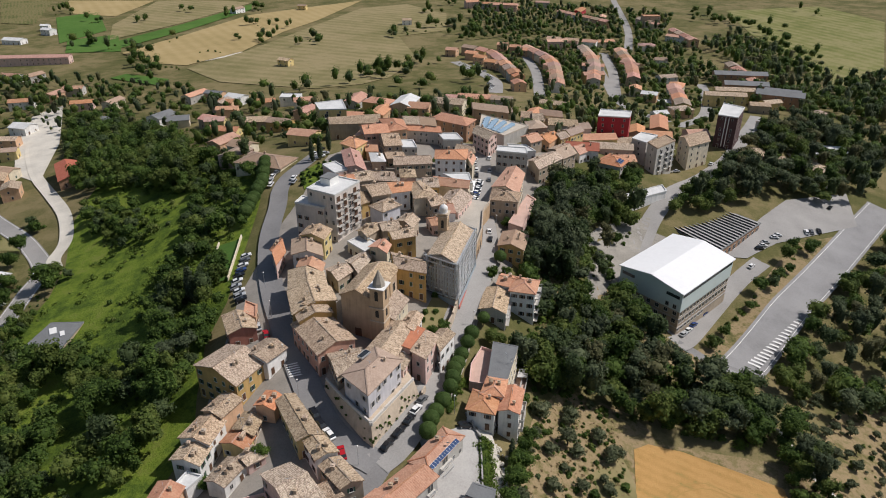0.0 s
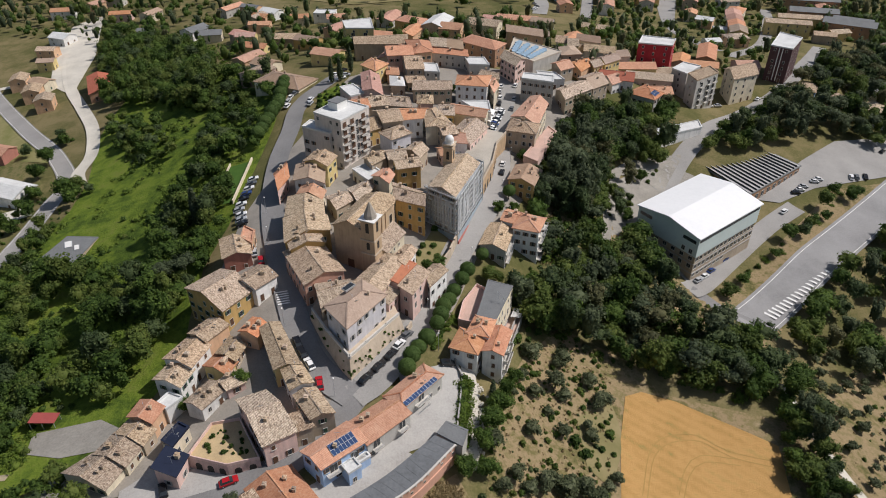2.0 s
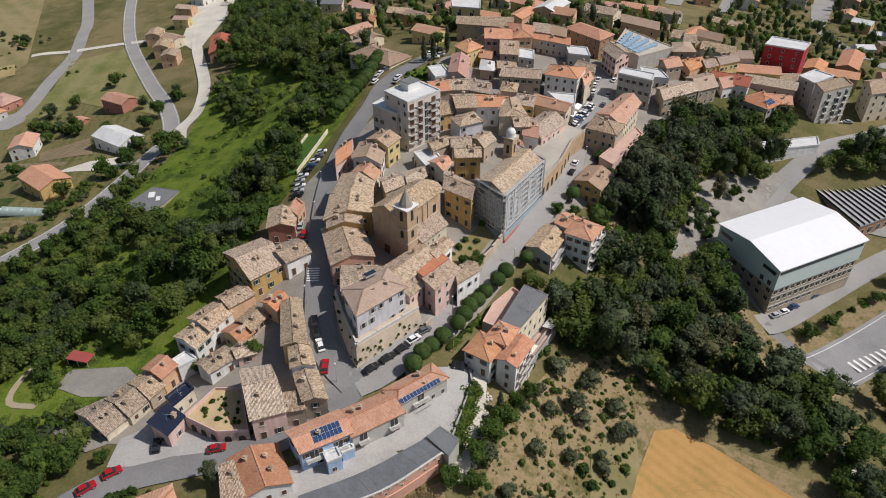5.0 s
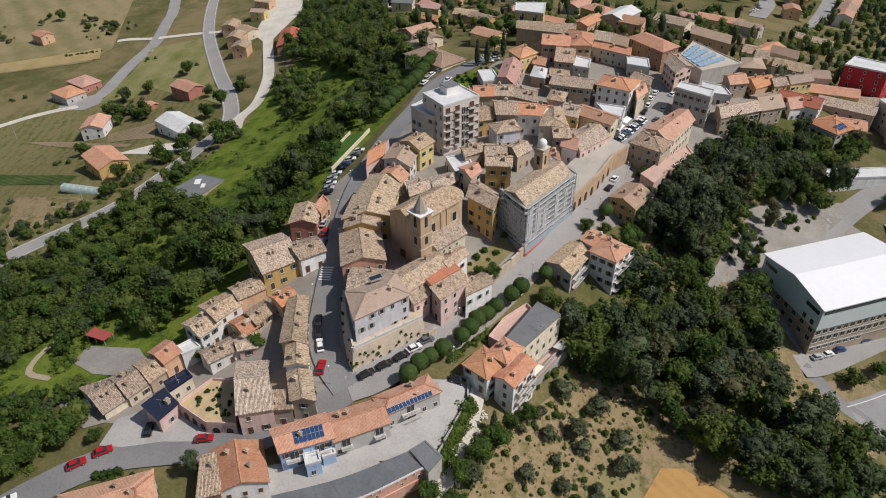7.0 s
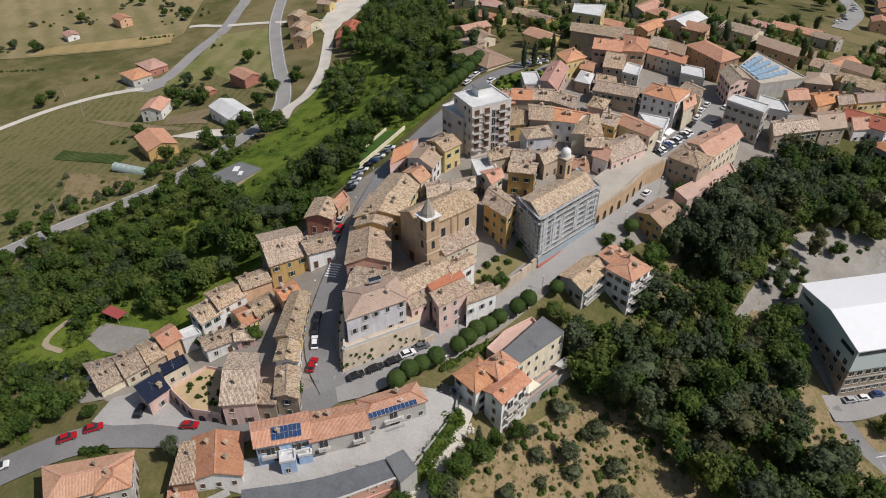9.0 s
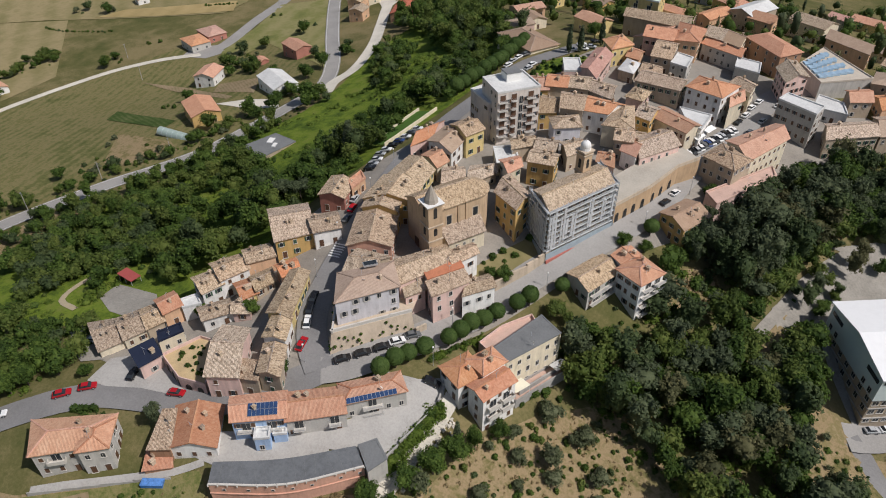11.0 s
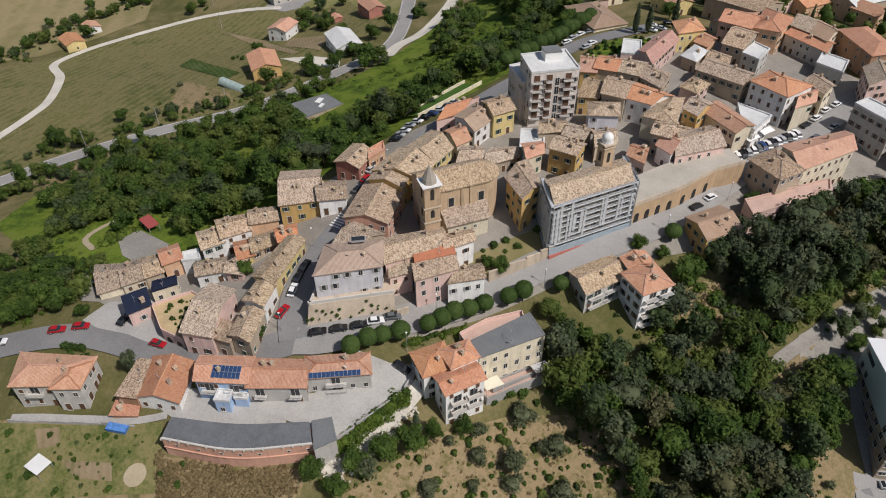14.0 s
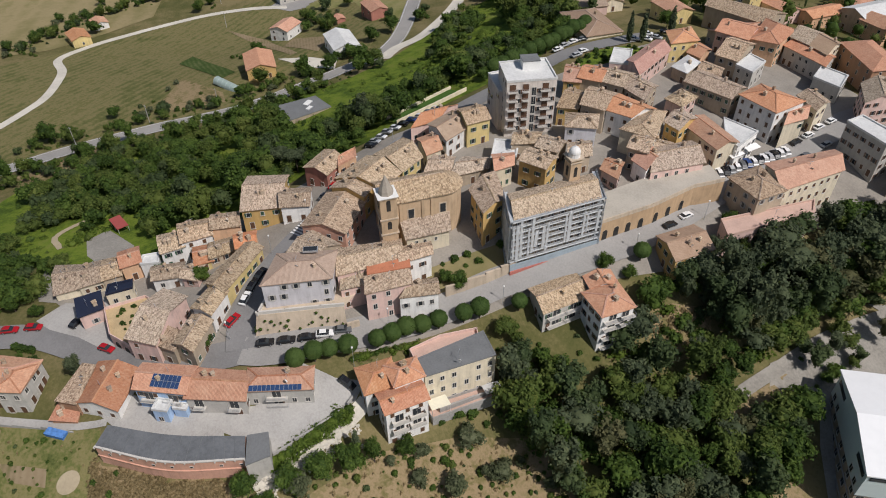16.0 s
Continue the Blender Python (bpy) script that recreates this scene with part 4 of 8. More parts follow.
house(-59.9, 103.9, -59.2, 108.2, -66.3, 110.3, -67.3, 106.5, -1.0, 'g', 'stone', 'old')
house(-52.5, 102.8, -51.1, 108.8, -53.9, 109.9, -55.6, 104.4, 0.0, 'f', 'cream', 'solar')
house(-48.5, 95.4, -48.2, 100.6, -53.0, 101.8, -53.7, 96.5, 0.5, 's', 'pink', 'solar')
house(-44.4, 67.8, -34.7, 79.6, -40.2, 84.6, -52.6, 72.3, 0.0, 'h', 'greywall', 'orange', label='detached house with orange hipped roof and balconies')
house(-37.4, 74.3, -33.5, 79.0, -38.9, 83.4, -42.8, 78.7, 0.5, 'h', 'greywall', 'orange', label='cross wing of a detached house with orange hipped roof')
house(-18.0, 94.0, -25.7, 101.5, -33.5, 94.9, -25.6, 87.6, -1.7, 'g', 'white', 'orange', label='house with a wide orange tiled roof and white gable')
house(-28.3, 84.6, -25.0, 87.5, -31.4, 93.6, -33.1, 91.9, -1.5, 's', 'brick', 'old')
house(-27.3, 81.9, -23.5, 86.1, -26.7, 87.9, -29.8, 84.6, -5.0, 's', 'brick', 'orange')
house(-12.44, 99.86, -10.19, 102.14, -12.32, 104.25, -14.57, 101.97, -0.6, 'f', 'blue', 'grey', label='projecting blue front block with white terrace')
house(-10.76, 103.55, -8.79, 105.54, -9.93, 106.66, -11.9, 104.67, -1.4, 'f', 'blue', 'grey', label='projecting pale blue front block with balcony')
house(-17.8, 98.7, -9.8, 106.8, -15.1, 111.3, -23.0, 102.6, 2.3, 'g', 'blue', 'orange', label='pale blue row house with orange roof and solar panels')
house(-9.5, 106.5, -1.3, 116.1, -7.4, 120.0, -15.4, 111.3, 1.5, 'g', 'greywall', 'orange', label='grey stone row house with orange tiled roof')
house(-3.1, 117.2, 4.9, 128.6, 0.1, 131.5, -7.8, 120.3, 2.0, 'h', 'greywall', 'orange', label='grey row house with orange roof and balconies')
house(11.2, 109.9, 12.1, 114.6, 7.0, 116.8, 5.2, 113.2, -1.2, 'f', 'greywall', 'slate', label='small garage with grey flat roof', kind='garage')
house(6.2, 138.8, 13.1, 136.8, 15.0, 144.0, 8.3, 146.2, 1.9, 'h', 'white', 'orange', label='white villa with orange tiled roof and balconies')
house(19.5, 137.6, 21.6, 146.8, 16.2, 148.2, 14.4, 138.8, 1.4, 'g', 'white', 'orange', label='white villa wing with orange tiled roof')
house(10.2, 143.6, 15.8, 142.4, 17.2, 148.9, 12.2, 150.2, 3.0, 'h', 'white', 'orange', label='upper part of the white villa with orange roof')
house(17.3, 149.2, 21.9, 165.1, 14.8, 167.4, 12.3, 150.6, 2.4, 'f', 'cream', 'slate', label='cream apartment house with grey sheet roof')
house(21.7, 192.2, 29.6, 190.2, 31.9, 198.4, 23.7, 201.4, 5.0, 'h', 'white', 'orange', label='tall white apartment house with orange roof and balconies')
house(18.0, 196.5, 21.4, 195.0, 24.5, 201.0, 20.1, 203.0, 5.0, 'g', 'white', 'orange')
house(19.5, 181.9, 21.6, 193.7, 14.2, 197.3, 11.7, 184.7, 3.0, 'g', 'greywall', 'old', label='grey house with tan roof and terraces')
house(28.6, 217.0, 31.3, 228.0, 22.5, 231.5, 19.9, 220.8, 6.6, 'g', 'ochre', 'brown', label='ochre house with brown roof and balconies')
house(18.6, 250.4, 29.2, 248.0, 31.1, 257.1, 20.4, 261.4, 11.5, 'h', 'stone', 'old')
house(30.4, 256.8, 34.8, 279.0, 28.2, 286.2, 20.6, 264.6, 11.0, 'g', 'cream', 'orange')
house(30.3, 235.6, 38.3, 262.2, 35.3, 267.0, 25.2, 239.9, 6.0, 'f', 'pink', 'terrace')
house(5.7, 233.1, 11.3, 248.3, 2.4, 254.1, -1.4, 242.6, 13.5, 'g', 'pink', 'old', label='palazzo of pink plaster with tan hipped roof')
house(-14.4, 187.2, -5.2, 183.6, -6.1, 191.1, -16.9, 197.2, 16.5, 'g', 'ochre', 'old', label='long ochre convent house with tan tiled roof')
house(-4.7, 149.0, -1.5, 159.1, -4.6, 160.7, -8.4, 151.4, 10.3, 's', 'pink', 'old', label='pink house with roof terrace')
house(-8.9, 152.1, -5.1, 161.5, -8.3, 163.3, -12.3, 154.2, 11.1, 'f', 'pink', 'patio')
house(-13.1, 146.6, -9.0, 161.7, -14.7, 165.3, -20.7, 151.5, 11.0, 'g', 'pink', 'old')
house(-7.8, 160.6, -6.2, 168.4, -9.5, 170.4, -12.4, 163.0, 11.0, 'g', 'white', 'old')
house(-10.5, 145.8, -8.9, 151.1, -12.4, 153.8, -14.3, 148.9, 9.0, 's', 'pink', 'old')
house(-0.7, 155.4, 3.1, 163.5, -0.9, 165.8, -2.7, 161.4, 8.0, 'g', 'white', 'old')
house(-3.3, 285.0, 9.7, 283.9, 11.0, 296.6, -3.1, 295.7, 15.6, 'h', 'white', 'orange', label='tall white house with orange hipped roof')
house(-3.4, 259.4, 10.0, 255.8, 11.2, 263.5, -3.7, 268.3, 14.0, 'g', 'cream', 'orange')
house(7.5, 263.5, 12.2, 262.5, 10.9, 274.1, -0.1, 273.1, 13.0, 'f', 'white', 'grey')
house(-17.3, 267.5, -11.2, 267.4, -12.4, 275.8, -18.4, 276.2, 14.0, 'h', 'pink', 'old')
house(-21.0, 281.3, -4.9, 283.5, -6.4, 293.1, -21.6, 291.8, 14.0, 'g', 'stone', 'old')
house(-26.8, 305.7, -19.2, 307.0, -23.7, 323.3, -31.1, 322.5, 14.0, 'g', 'stone', 'old')
house(-10.7, 238.6, -1.8, 242.3, -9.1, 256.2, -12.9, 253.8, 17.0, 'h', 'cream', 'old')
house(-43.3, 248.6, -39.4, 252.1, -46.1, 260.1, -50.8, 257.6, 15.5, 'g', 'ochre', 'orange')
house(-45.6, 272.8, -40.3, 277.1, -47.3, 286.4, -52.3, 282.5, 13.5, 'f', 'pink', 'grey')
house(-24.7, 293.5, -16.2, 293.3, -20.6, 301.3, -27.4, 301.3, 12.5, 'g', 'stone', 'old')
house(-2.8, 242.9, 1.4, 245.2, -1.6, 251.2, -6.5, 249.2, 12.0, 'g', 'stone', 'old')
house(-40.8, 252.4, -34.5, 255.8, -38.5, 264.6, -45.0, 261.1, 16.5, 'g', 'stone', 'orange')
house(-34.6, 256.3, -27.7, 258.9, -31.6, 268.4, -38.4, 265.3, 16.5, 'g', 'stone', 'old')
house(-27.8, 259.7, -18.4, 258.3, -22.2, 268.4, -31.0, 268.3, 16.0, 'g', 'stone', 'old')
house(-26.4, 238.7, -19.7, 241.4, -24.2, 251.7, -32.0, 248.9, 18.0, 'g', 'stone', 'old')
house(-20.1, 242.8, -12.8, 245.4, -11.6, 254.5, -24.5, 252.8, 17.5, 'g', 'white', 'orange')
house(-31.8, 234.5, -27.5, 238.7, -32.6, 247.7, -38.0, 246.4, 16.0, 'g', 'ochre', 'old')
house(-21.9, 228.1, -15.9, 234.3, -20.8, 240.5, -27.0, 233.6, 16.4, 'h', 'lilac', 'old', label='small lilac house with tan hipped roof')
house(-10.6, 217.9, -8.8, 224.6, -13.7, 229.5, -16.3, 223.8, 15.0, 'g', 'stone', 'old')
house(-18.3, 198.4, -17.8, 204.1, -21.6, 207.8, -24.3, 202.8, 15.5, 'g', 'cream', 'orange')
house(-32.7, 185.9, -29.1, 192.0, -33.4, 196.6, -37.5, 192.8, 12.5, 'g', 'stone', 'old')
house(-26.5, 189.5, -24.1, 200.6, -27.1, 204.3, -31.6, 198.6, 12.5, 'g', 'stone', 'old')
house(-16.5, 205.4, -9.2, 208.1, -11.3, 214.1, -18.9, 211.7, 17.0, 'g', 'ochre', 'old')
house(-25.9, 211.1, -22.1, 217.9, -25.4, 222.1, -29.6, 215.8, 15.0, 'g', 'stone', 'old')
house(-4.0, 234.4, 1.2, 236.3, -3.1, 244.8, -6.8, 241.0, 16.0, 'g', 'stone', 'old')
house(-0.7, 233.2, 4.6, 232.3, 2.1, 241.4, -3.1, 242.7, 14.0, 'g', 'white', 'orange')
house(-3.8, 224.3, 1.9, 224.2, -2.4, 231.2, -6.1, 229.8, 13.0, 'g', 'pink', 'orange')
house(-20.9, 215.6, -15.3, 218.3, -17.3, 224.1, -23.3, 222.0, 15.0, 'g', 'stone', 'old')
house(-7.0, 254.0, -1.6, 253.3, -2.9, 262.9, -8.4, 263.1, 15.5, 'g', 'ochre', 'old')
house(-6.3, 350.1, 11.9, 337.4, 16.8, 348.0, -0.6, 360.4, 13.3, 'h', 'brick', 'orange', label='long brick school with orange hipped roof')
house(24.3, 298.5, 37.9, 294.6, 38.4, 302.2, 25.3, 305.1, 14.0, 'f', 'greywall', 'grey', label='grey corner building with flat roof')
house(14.8, 325.0, 21.6, 313.9, 26.2, 324.0, 18.7, 335.1, 14.0, 'g', 'pink', 'old')
house(0.3, 322.5, 9.8, 322.2, 6.9, 332.3, -2.5, 332.3, 11.0, 'f', 'greywall', 'grey')
house(5.8, 303.5, 14.6, 299.2, 13.6, 307.2, 7.4, 310.4, 13.0, 'g', 'cream', 'old')
house(12.8, 284.7, 14.2, 293.7, 10.4, 302.2, 9.8, 293.8, 12.5, 'g', 'cream', 'orange')
house(18.6, 341.9, 30.2, 328.4, 44.1, 344.6, 20.9, 364.0, 11.0, 'f', 'greywall', 'skylight', label='hall with rows of blue skylights on a flat roof', kind='hall')
house(42.8, 321.3, 48.8, 326.4, 44.6, 336.3, 39.0, 330.2, 10.0, 'g', 'stone', 'orange')
house(44.3, 342.8, 53.9, 345.5, 51.0, 357.4, 43.5, 354.8, 10.0, 'h', 'stone', 'brown')
house(42.7, 366.1, 47.9, 364.2, 49.4, 375.7, 43.7, 376.0, 9.0, 'g', 'cream', 'old')
house(48.3, 360.1, 53.8, 360.7, 53.4, 371.4, 48.6, 372.2, 9.0, 'g', 'yellow', 'old')
house(52.6, 326.1, 58.6, 336.6, 54.4, 343.5, 47.1, 336.9, 8.0, 'g', 'peach', 'orange')
house(59.2, 332.1, 63.8, 336.8, 60.4, 344.1, 55.9, 341.2, 8.0, 'g', 'yellow', 'old')
house(65.2, 339.1, 73.0, 347.1, 70.4, 355.0, 62.3, 347.9, 7.5, 'g', 'yellow', 'brown')
house(56.6, 357.7, 71.6, 353.8, 71.6, 365.1, 57.3, 368.7, 7.5, 'g', 'greywall', 'old')
house(54.2, 375.6, 65.9, 370.5, 65.7, 381.4, 55.1, 385.4, 7.5, 'g', 'cream', 'brown')
house(43.6, 293.9, 56.2, 308.2, 51.1, 316.6, 40.0, 305.1, 7.0, 'g', 'stone', 'old')
house(56.8, 308.7, 64.0, 316.5, 59.0, 329.9, 51.3, 322.0, 6.5, 'g', 'stone', 'brown')
house(67.0, 321.1, 73.8, 328.2, 71.5, 338.7, 63.3, 333.0, 4.0, 'g', 'white', 'orange')
house(33.1, 313.2, 44.3, 314.4, 40.5, 323.3, 31.6, 324.6, 8.0, 'f', 'white', 'grey')
house(17.4, 381.7, 36.3, 373.7, 35.2, 385.2, 16.3, 393.4, 9.0, 'g', 'peach', 'brown')
house(-39.3, 296.8, -35.4, 306.6, -44.0, 313.4, -46.8, 303.9, 16.0, 'h', 'yellow', 'orange')
house(-31.8, 271.7, -37.8, 294.3, -45.8, 296.5, -40.9, 276.8, 15.0, 'g', 'pink', 'rose', label='pink house with rose tiled roof')
house(-31.3, 288.5, -25.4, 288.3, -27.9, 298.1, -33.6, 299.4, 13.0, 'h', 'stone', 'grey')
house(-35.0, 301.4, -29.7, 301.1, -31.7, 309.3, -37.2, 311.0, 13.0, 'g', 'peach', 'orange')
house(-18.8, 305.9, -12.0, 305.4, -14.2, 315.9, -20.8, 316.9, 13.0, 'f', 'greywall', 'grey')
house(-37.5, 320.0, -26.0, 322.5, -29.5, 335.6, -41.3, 332.4, 15.0, 'g', 'pink', 'orange')
house(-26.1, 324.0, -17.6, 327.8, -20.8, 342.8, -32.7, 343.9, 15.0, 'h', 'peach', 'orange')
house(-19.1, 338.9, -10.9, 337.6, -13.9, 350.5, -21.6, 350.8, 14.0, 'g', 'white', 'old')
house(-10.7, 337.7, -3.4, 335.3, -5.4, 347.5, -12.8, 350.3, 14.0, 'g', 'cream', 'brown')
house(-18.6, 335.1, -0.7, 331.1, -2.8, 340.4, -17.2, 343.3, 12.0, 'g', 'greywall', 'orange')
house(-66.2, 362.4, -51.9, 363.7, -56.5, 381.5, -70.6, 375.0, 14.0, 'f', 'yellow', 'grey', label='yellow apartment block with white flat roof')
house(-57.4, 341.5, -32.7, 343.7, -33.3, 359.0, -60.0, 350.2, 13.0, 'g', 'stone', 'old')
house(84.8, 368.5, 101.4, 365.5, 105.2, 376.8, 88.7, 381.1, 8.7, 'f', 'redwall', 'grey', label='bright red building with white flat roof')
house(73.5, 317.3, 84.6, 309.5, 90.0, 318.0, 83.6, 328.1, 2.0, 'h', 'greywall', 'orange', label='grey house with orange hipped roof and solar panels')
house(104.9, 338.8, 107.2, 329.3, 119.9, 341.7, 117.5, 350.2, 4.0, 'f', 'greywall', 'old', label='tall pale apartment building')
house(100.0, 351.0, 105.7, 343.6, 114.7, 355.6, 107.4, 360.7, 2.0, 'f', 'greywall', 'grey')
house(162.3, 357.6, 173.0, 354.0, 178.5, 365.3, 167.4, 368.3, -9.0, 'h', 'blue', 'old', label='bright blue house with tan roof')
house(157.4, 385.9, 166.7, 380.3, 178.1, 400.2, 169.2, 409.6, 4.0, 'f', 'maroon', 'grey', label='dark maroon tower block with white flat roof', kind='apartment tower')
house(81.1, 289.2, 106.3, 303.7, 106.3, 311.2, 80.5, 296.6, -8.0, 'f', 'white', 'grey', label='row of low white flat-roofed garages', kind='garage')
house(130.7, 349.6, 144.4, 358.8, 144.5, 374.7, 129.7, 364.8, -2.0, 'g', 'cream', 'old')
block(-143.9, 424.7, 12, 9, 999, 6.5, 'g', '', 'rose')
block(-127.5, 390.0, 18, 9, 999, 6.5, 'g', '', 'orange')
block(-118.1, 356.5, 16, 9, 999, 6.5, 'g', '', 'orange')
block(-101.5, 334.7, 12, 10, 999, 6.5, 'g', '', 'brown')
block(-101.9, 322.5, 15, 9, 999, 6.5, 'g', '', 'brown')
block(-82.1, 303.2, 24, 15, -20, 5.5, 'h', '', 'brown')
block(-122.1, 470.4, 12, 9, 999, 6.5, 'g', '', 'orange')
block(-106.7, 479.2, 14, 10, 0, 7, 'f', 'white', 'grey')
block(-94.6, 460.6, 12, 10, 999, 6.5, 'g', '', 'orange')
block(-84.9, 418.6, 14, 9, 999, 6.5, 'g', '', 'rose')
block(-93.3, 385.3, 14, 9, 999, 6.5, 'g', 'ochre', 'brown')
block(-109.8, 401.8, 14, 10, 999, 6.5, 'g', '', 'old')
block(-70.6, 338.5, 14, 10, 999, 6.5, 'g', 'yellow', 'orange')
block(-57.9, 454.2, 20, 11, 999, 6.5, 'g', '', 'orange')
block(-40.7, 434.1, 18, 12, 999, 7, 'h', 'ochre', 'orange')
block(-22.5, 407.7, 20, 12, 999, 10, 'g', 'stone', 'grey')
block(-13.8, 400.5, 12, 12, 999, 8, 'g', '', 'orange')
block(-49.9, 384.2, 16, 8, 999, 6.5, 'g', '', 'orange')
block(-36.3, 394.6, 18, 9, 999, 6.5, 'g', '', 'orange')
block(-36.4, 336.1, 24, 10, 999, 6.5, 'g', '', 'orange')
block(-155.9, 482.6, 14, 10, 999, 6.5, 'g', '', 'old')
block(-151.1, 499.9, 14, 10, 999, 6.5, 'g', '', 'grey')
block(-145.6, 457.5, 14, 8, 999, 6.5, 'g', '', 'orange')
block(4.2, 412.7, 18, 12, 999, 9, 'g', 'cream', 'old')
block(23.5, 468.7, 26, 10, -10, 6, 'g', 'yellow', 'orange')
block(7.2, 455.9, 10, 8, 999, 6.5, 'g', '', 'rose')
block(27.8, 403.4, 26, 8, 999, 5, 'g', '', 'brown')
block(39.8, 461.3, 14, 9, 999, 6.5, 'g', '', 'brown')
block(52.3, 392.0, 18, 9, 999, 6.5, 'g', '', 'orange')
block(73.7, 457.2, 22, 9, 999, 6.5, 'g', '', 'old')
block(62.0, 366.3, 20, 10, 999, 6.5, 'g', '', 'old')
block(70.7, 365.6, 18, 10, 999, 6.5, 'g', '', 'brown')
block(81.3, 356.6, 22, 10, 999, 6.5, 'g', '', 'orange')
block(70.1, 332.5, 16, 12, 999, 6, 'g', 'white', 'red')
block(88.6, 347.8, 22, 10, 999, 6.5, 'g', '', 'old')
block(97.0, 359.0, 14, 9, 15, 7.5, 'g', 'ochre', 'old')
block(108.0, 365.0, 12, 9, 15, 7, 'g', '', 'old')
block(113.0, 390.0, 14, 9, 999, 6.5, 'g', '', 'orange')
block(123.0, 386.2, 18, 10, 999, 6.5, 'g', '', 'orange')
block(132.2, 410.6, 26, 10, 999, 7, 'g', 'brick', 'orange')
block(167.2, 475.8, 14, 11, 999, 7, 'h', 'peach', 'old')
block(149.2, 393.0, 12, 12, 999, 6, 'g', '', 'orange')
block(215.5, 522.5, 30, 10, -10, 10, 'g', 'yellow', 'old')
block(247.4, 563.1, 34, 12, -10, 11, 'g', 'brick', 'slate')
block(260.0, 527.3, 34, 14, -25, 11, 'g', 'brick', 'slate')
block(235.6, 505.5, 14, 9, 999, 6.5, 'g', '', 'old')
block(214.2, 437.2, 16, 10, 999, 6.5, 'g', '', 'old')
block(183.7, 353.3, 14, 8, 999, 6.5, 'g', '', 'old')
block(202.9, 350.8, 14, 12, 999, 6.5, 'g', 'white', 'old')
block(88.8, 325.5, 12, 10, 999, 7, 'g', '', 'orange')
block(151.1, 471.5, 10, 8, 999, 4, 'g', 'white', 'grey')
block(9.2, 715.4, 11, 10, -20, 7, 'g', 'peach', 'orange')
block(28.5, 697.2, 11, 10, -20, 7, 'g', 'peach', 'orange')
block(35.9, 675.3, 11, 10, -25, 7, 'g', 'peach', 'orange')
block(45.2, 651.7, 11, 10, -30, 7, 'g', 'peach', 'orange')
block(55.0, 641.2, 11, 10, -35, 7, 'g', 'peach', 'orange')
block(60.2, 612.9, 11, 10, -50, 7, 'g', 'peach', 'orange')
block(62.5, 585.2, 11, 10, -70, 7, 'g', 'peach', 'orange')
block(60.2, 548.6, 11, 10, -80, 7, 'g', 'peach', 'orange')
block(63.6, 751.8, 11, 10, -15, 7, 'g', 'peach', 'orange')
block(75.6, 739.2, 11, 10, -15, 7, 'g', 'peach', 'orange')
block(87.2, 720.6, 11, 10, -20, 7, 'g', 'peach', 'orange')
block(96.5, 702.6, 11, 10, -30, 7, 'g', 'peach', 'orange')
block(100.2, 675.6, 11, 10, -45, 7, 'g', 'peach', 'orange')
block(99.0, 640.6, 11, 10, -65, 7, 'g', 'peach', 'orange')
block(96.9, 604.6, 11, 10, -75, 7, 'g', 'peach', 'orange')
block(94.0, 572.5, 11, 10, -80, 7, 'g', 'peach', 'orange')
block(122.7, 766.7, 22, 12, 999, 9, 'g', 'pink', 'orange')
block(187.4, 996.3, 30, 12, 999, 9, 'g', 'redwall', 'orange')
block(86.3, 1046.4, 40, 12, 999, 9, 'g', 'pink', 'orange')
block(42.5, 1074.0, 20, 12, 999, 9, 'g', 'pink', 'orange')
block(147.3, 1077.6, 20, 10, 999, 8, 'g', '', 'rose')
block(210.5, 955.6, 20, 11, 999, 6.5, 'g', '', 'orange')
block(178.3, 782.5, 20, 11, 999, 6.5, 'g', '', 'orange')
block(183.2, 727.7, 16, 10, 999, 6.5, 'g', '', 'orange')
block(177.1, 655.7, 22, 10, -60, 8, 'g', 'peach', 'orange')
block(264.8, 918.5, 22, 12, 0, 14, 'f', 'stone', 'orange')
block(270.8, 819.6, 26, 10, -40, 6, 'g', '', 'orange')
block(220.7, 765.3, 18, 12, 999, 6, 'h', '', 'rose')
block(145.7, 693.4, 18, 9, 999, 6.5, 'g', '', 'orange')
block(140.0, 650.2, 20, 9, 999, 6.5, 'g', '', 'orange')
block(130.2, 601.3, 18, 10, 999, 8, 'g', 'ochre', 'orange')
block(213.8, 686.8, 12, 10, 999, 6.5, 'g', '', 'brown')
block(196.1, 607.2, 16, 10, 999, 6.5, 'g', '', 'brown')
block(155.4, 554.6, 12, 9, 999, 6.5, 'g', '', 'orange')
block(161.2, 533.8, 12, 9, 999, 6.5, 'g', '', 'grey')
block(191.3, 564.5, 16, 12, 999, 8, 'h', 'cream', 'orange')
block(259.1, 605.1, 44, 12, -8, 11, 'g', 'brick', 'slate')
block(230.5, 542.8, 30, 10, -8, 10, 'g', 'yellow', 'old')
block(249.3, 517.1, 14, 9, 999, 6.5, 'g', '', 'old')
block(259.1, 463.6, 30, 10, 999, 8, 'g', 'brick', 'brown')
block(219.1, 383.7, 34, 16, -10, 7, 'f', 'white', 'grey')
block(265.4, 535.7, 26, 12, -25, 11, 'g', 'brick', 'slate')
block(169.4, 515.5, 12, 9, 0, 4, 'f', 'white', 'grey')
block(-411.6, 706.4, 70, 11, 5, 8, 'g', 'pink', 'rose')
block(-481.1, 870.6, 16, 10, 999, 6.5, 'g', 'white', 'grey')
block(-492.9, 816.1, 24, 12, 999, 5, 'g', 'white', 'grey')
block(-394.3, 633.2, 18, 10, 999, 6.5, 'g', '', 'orange')
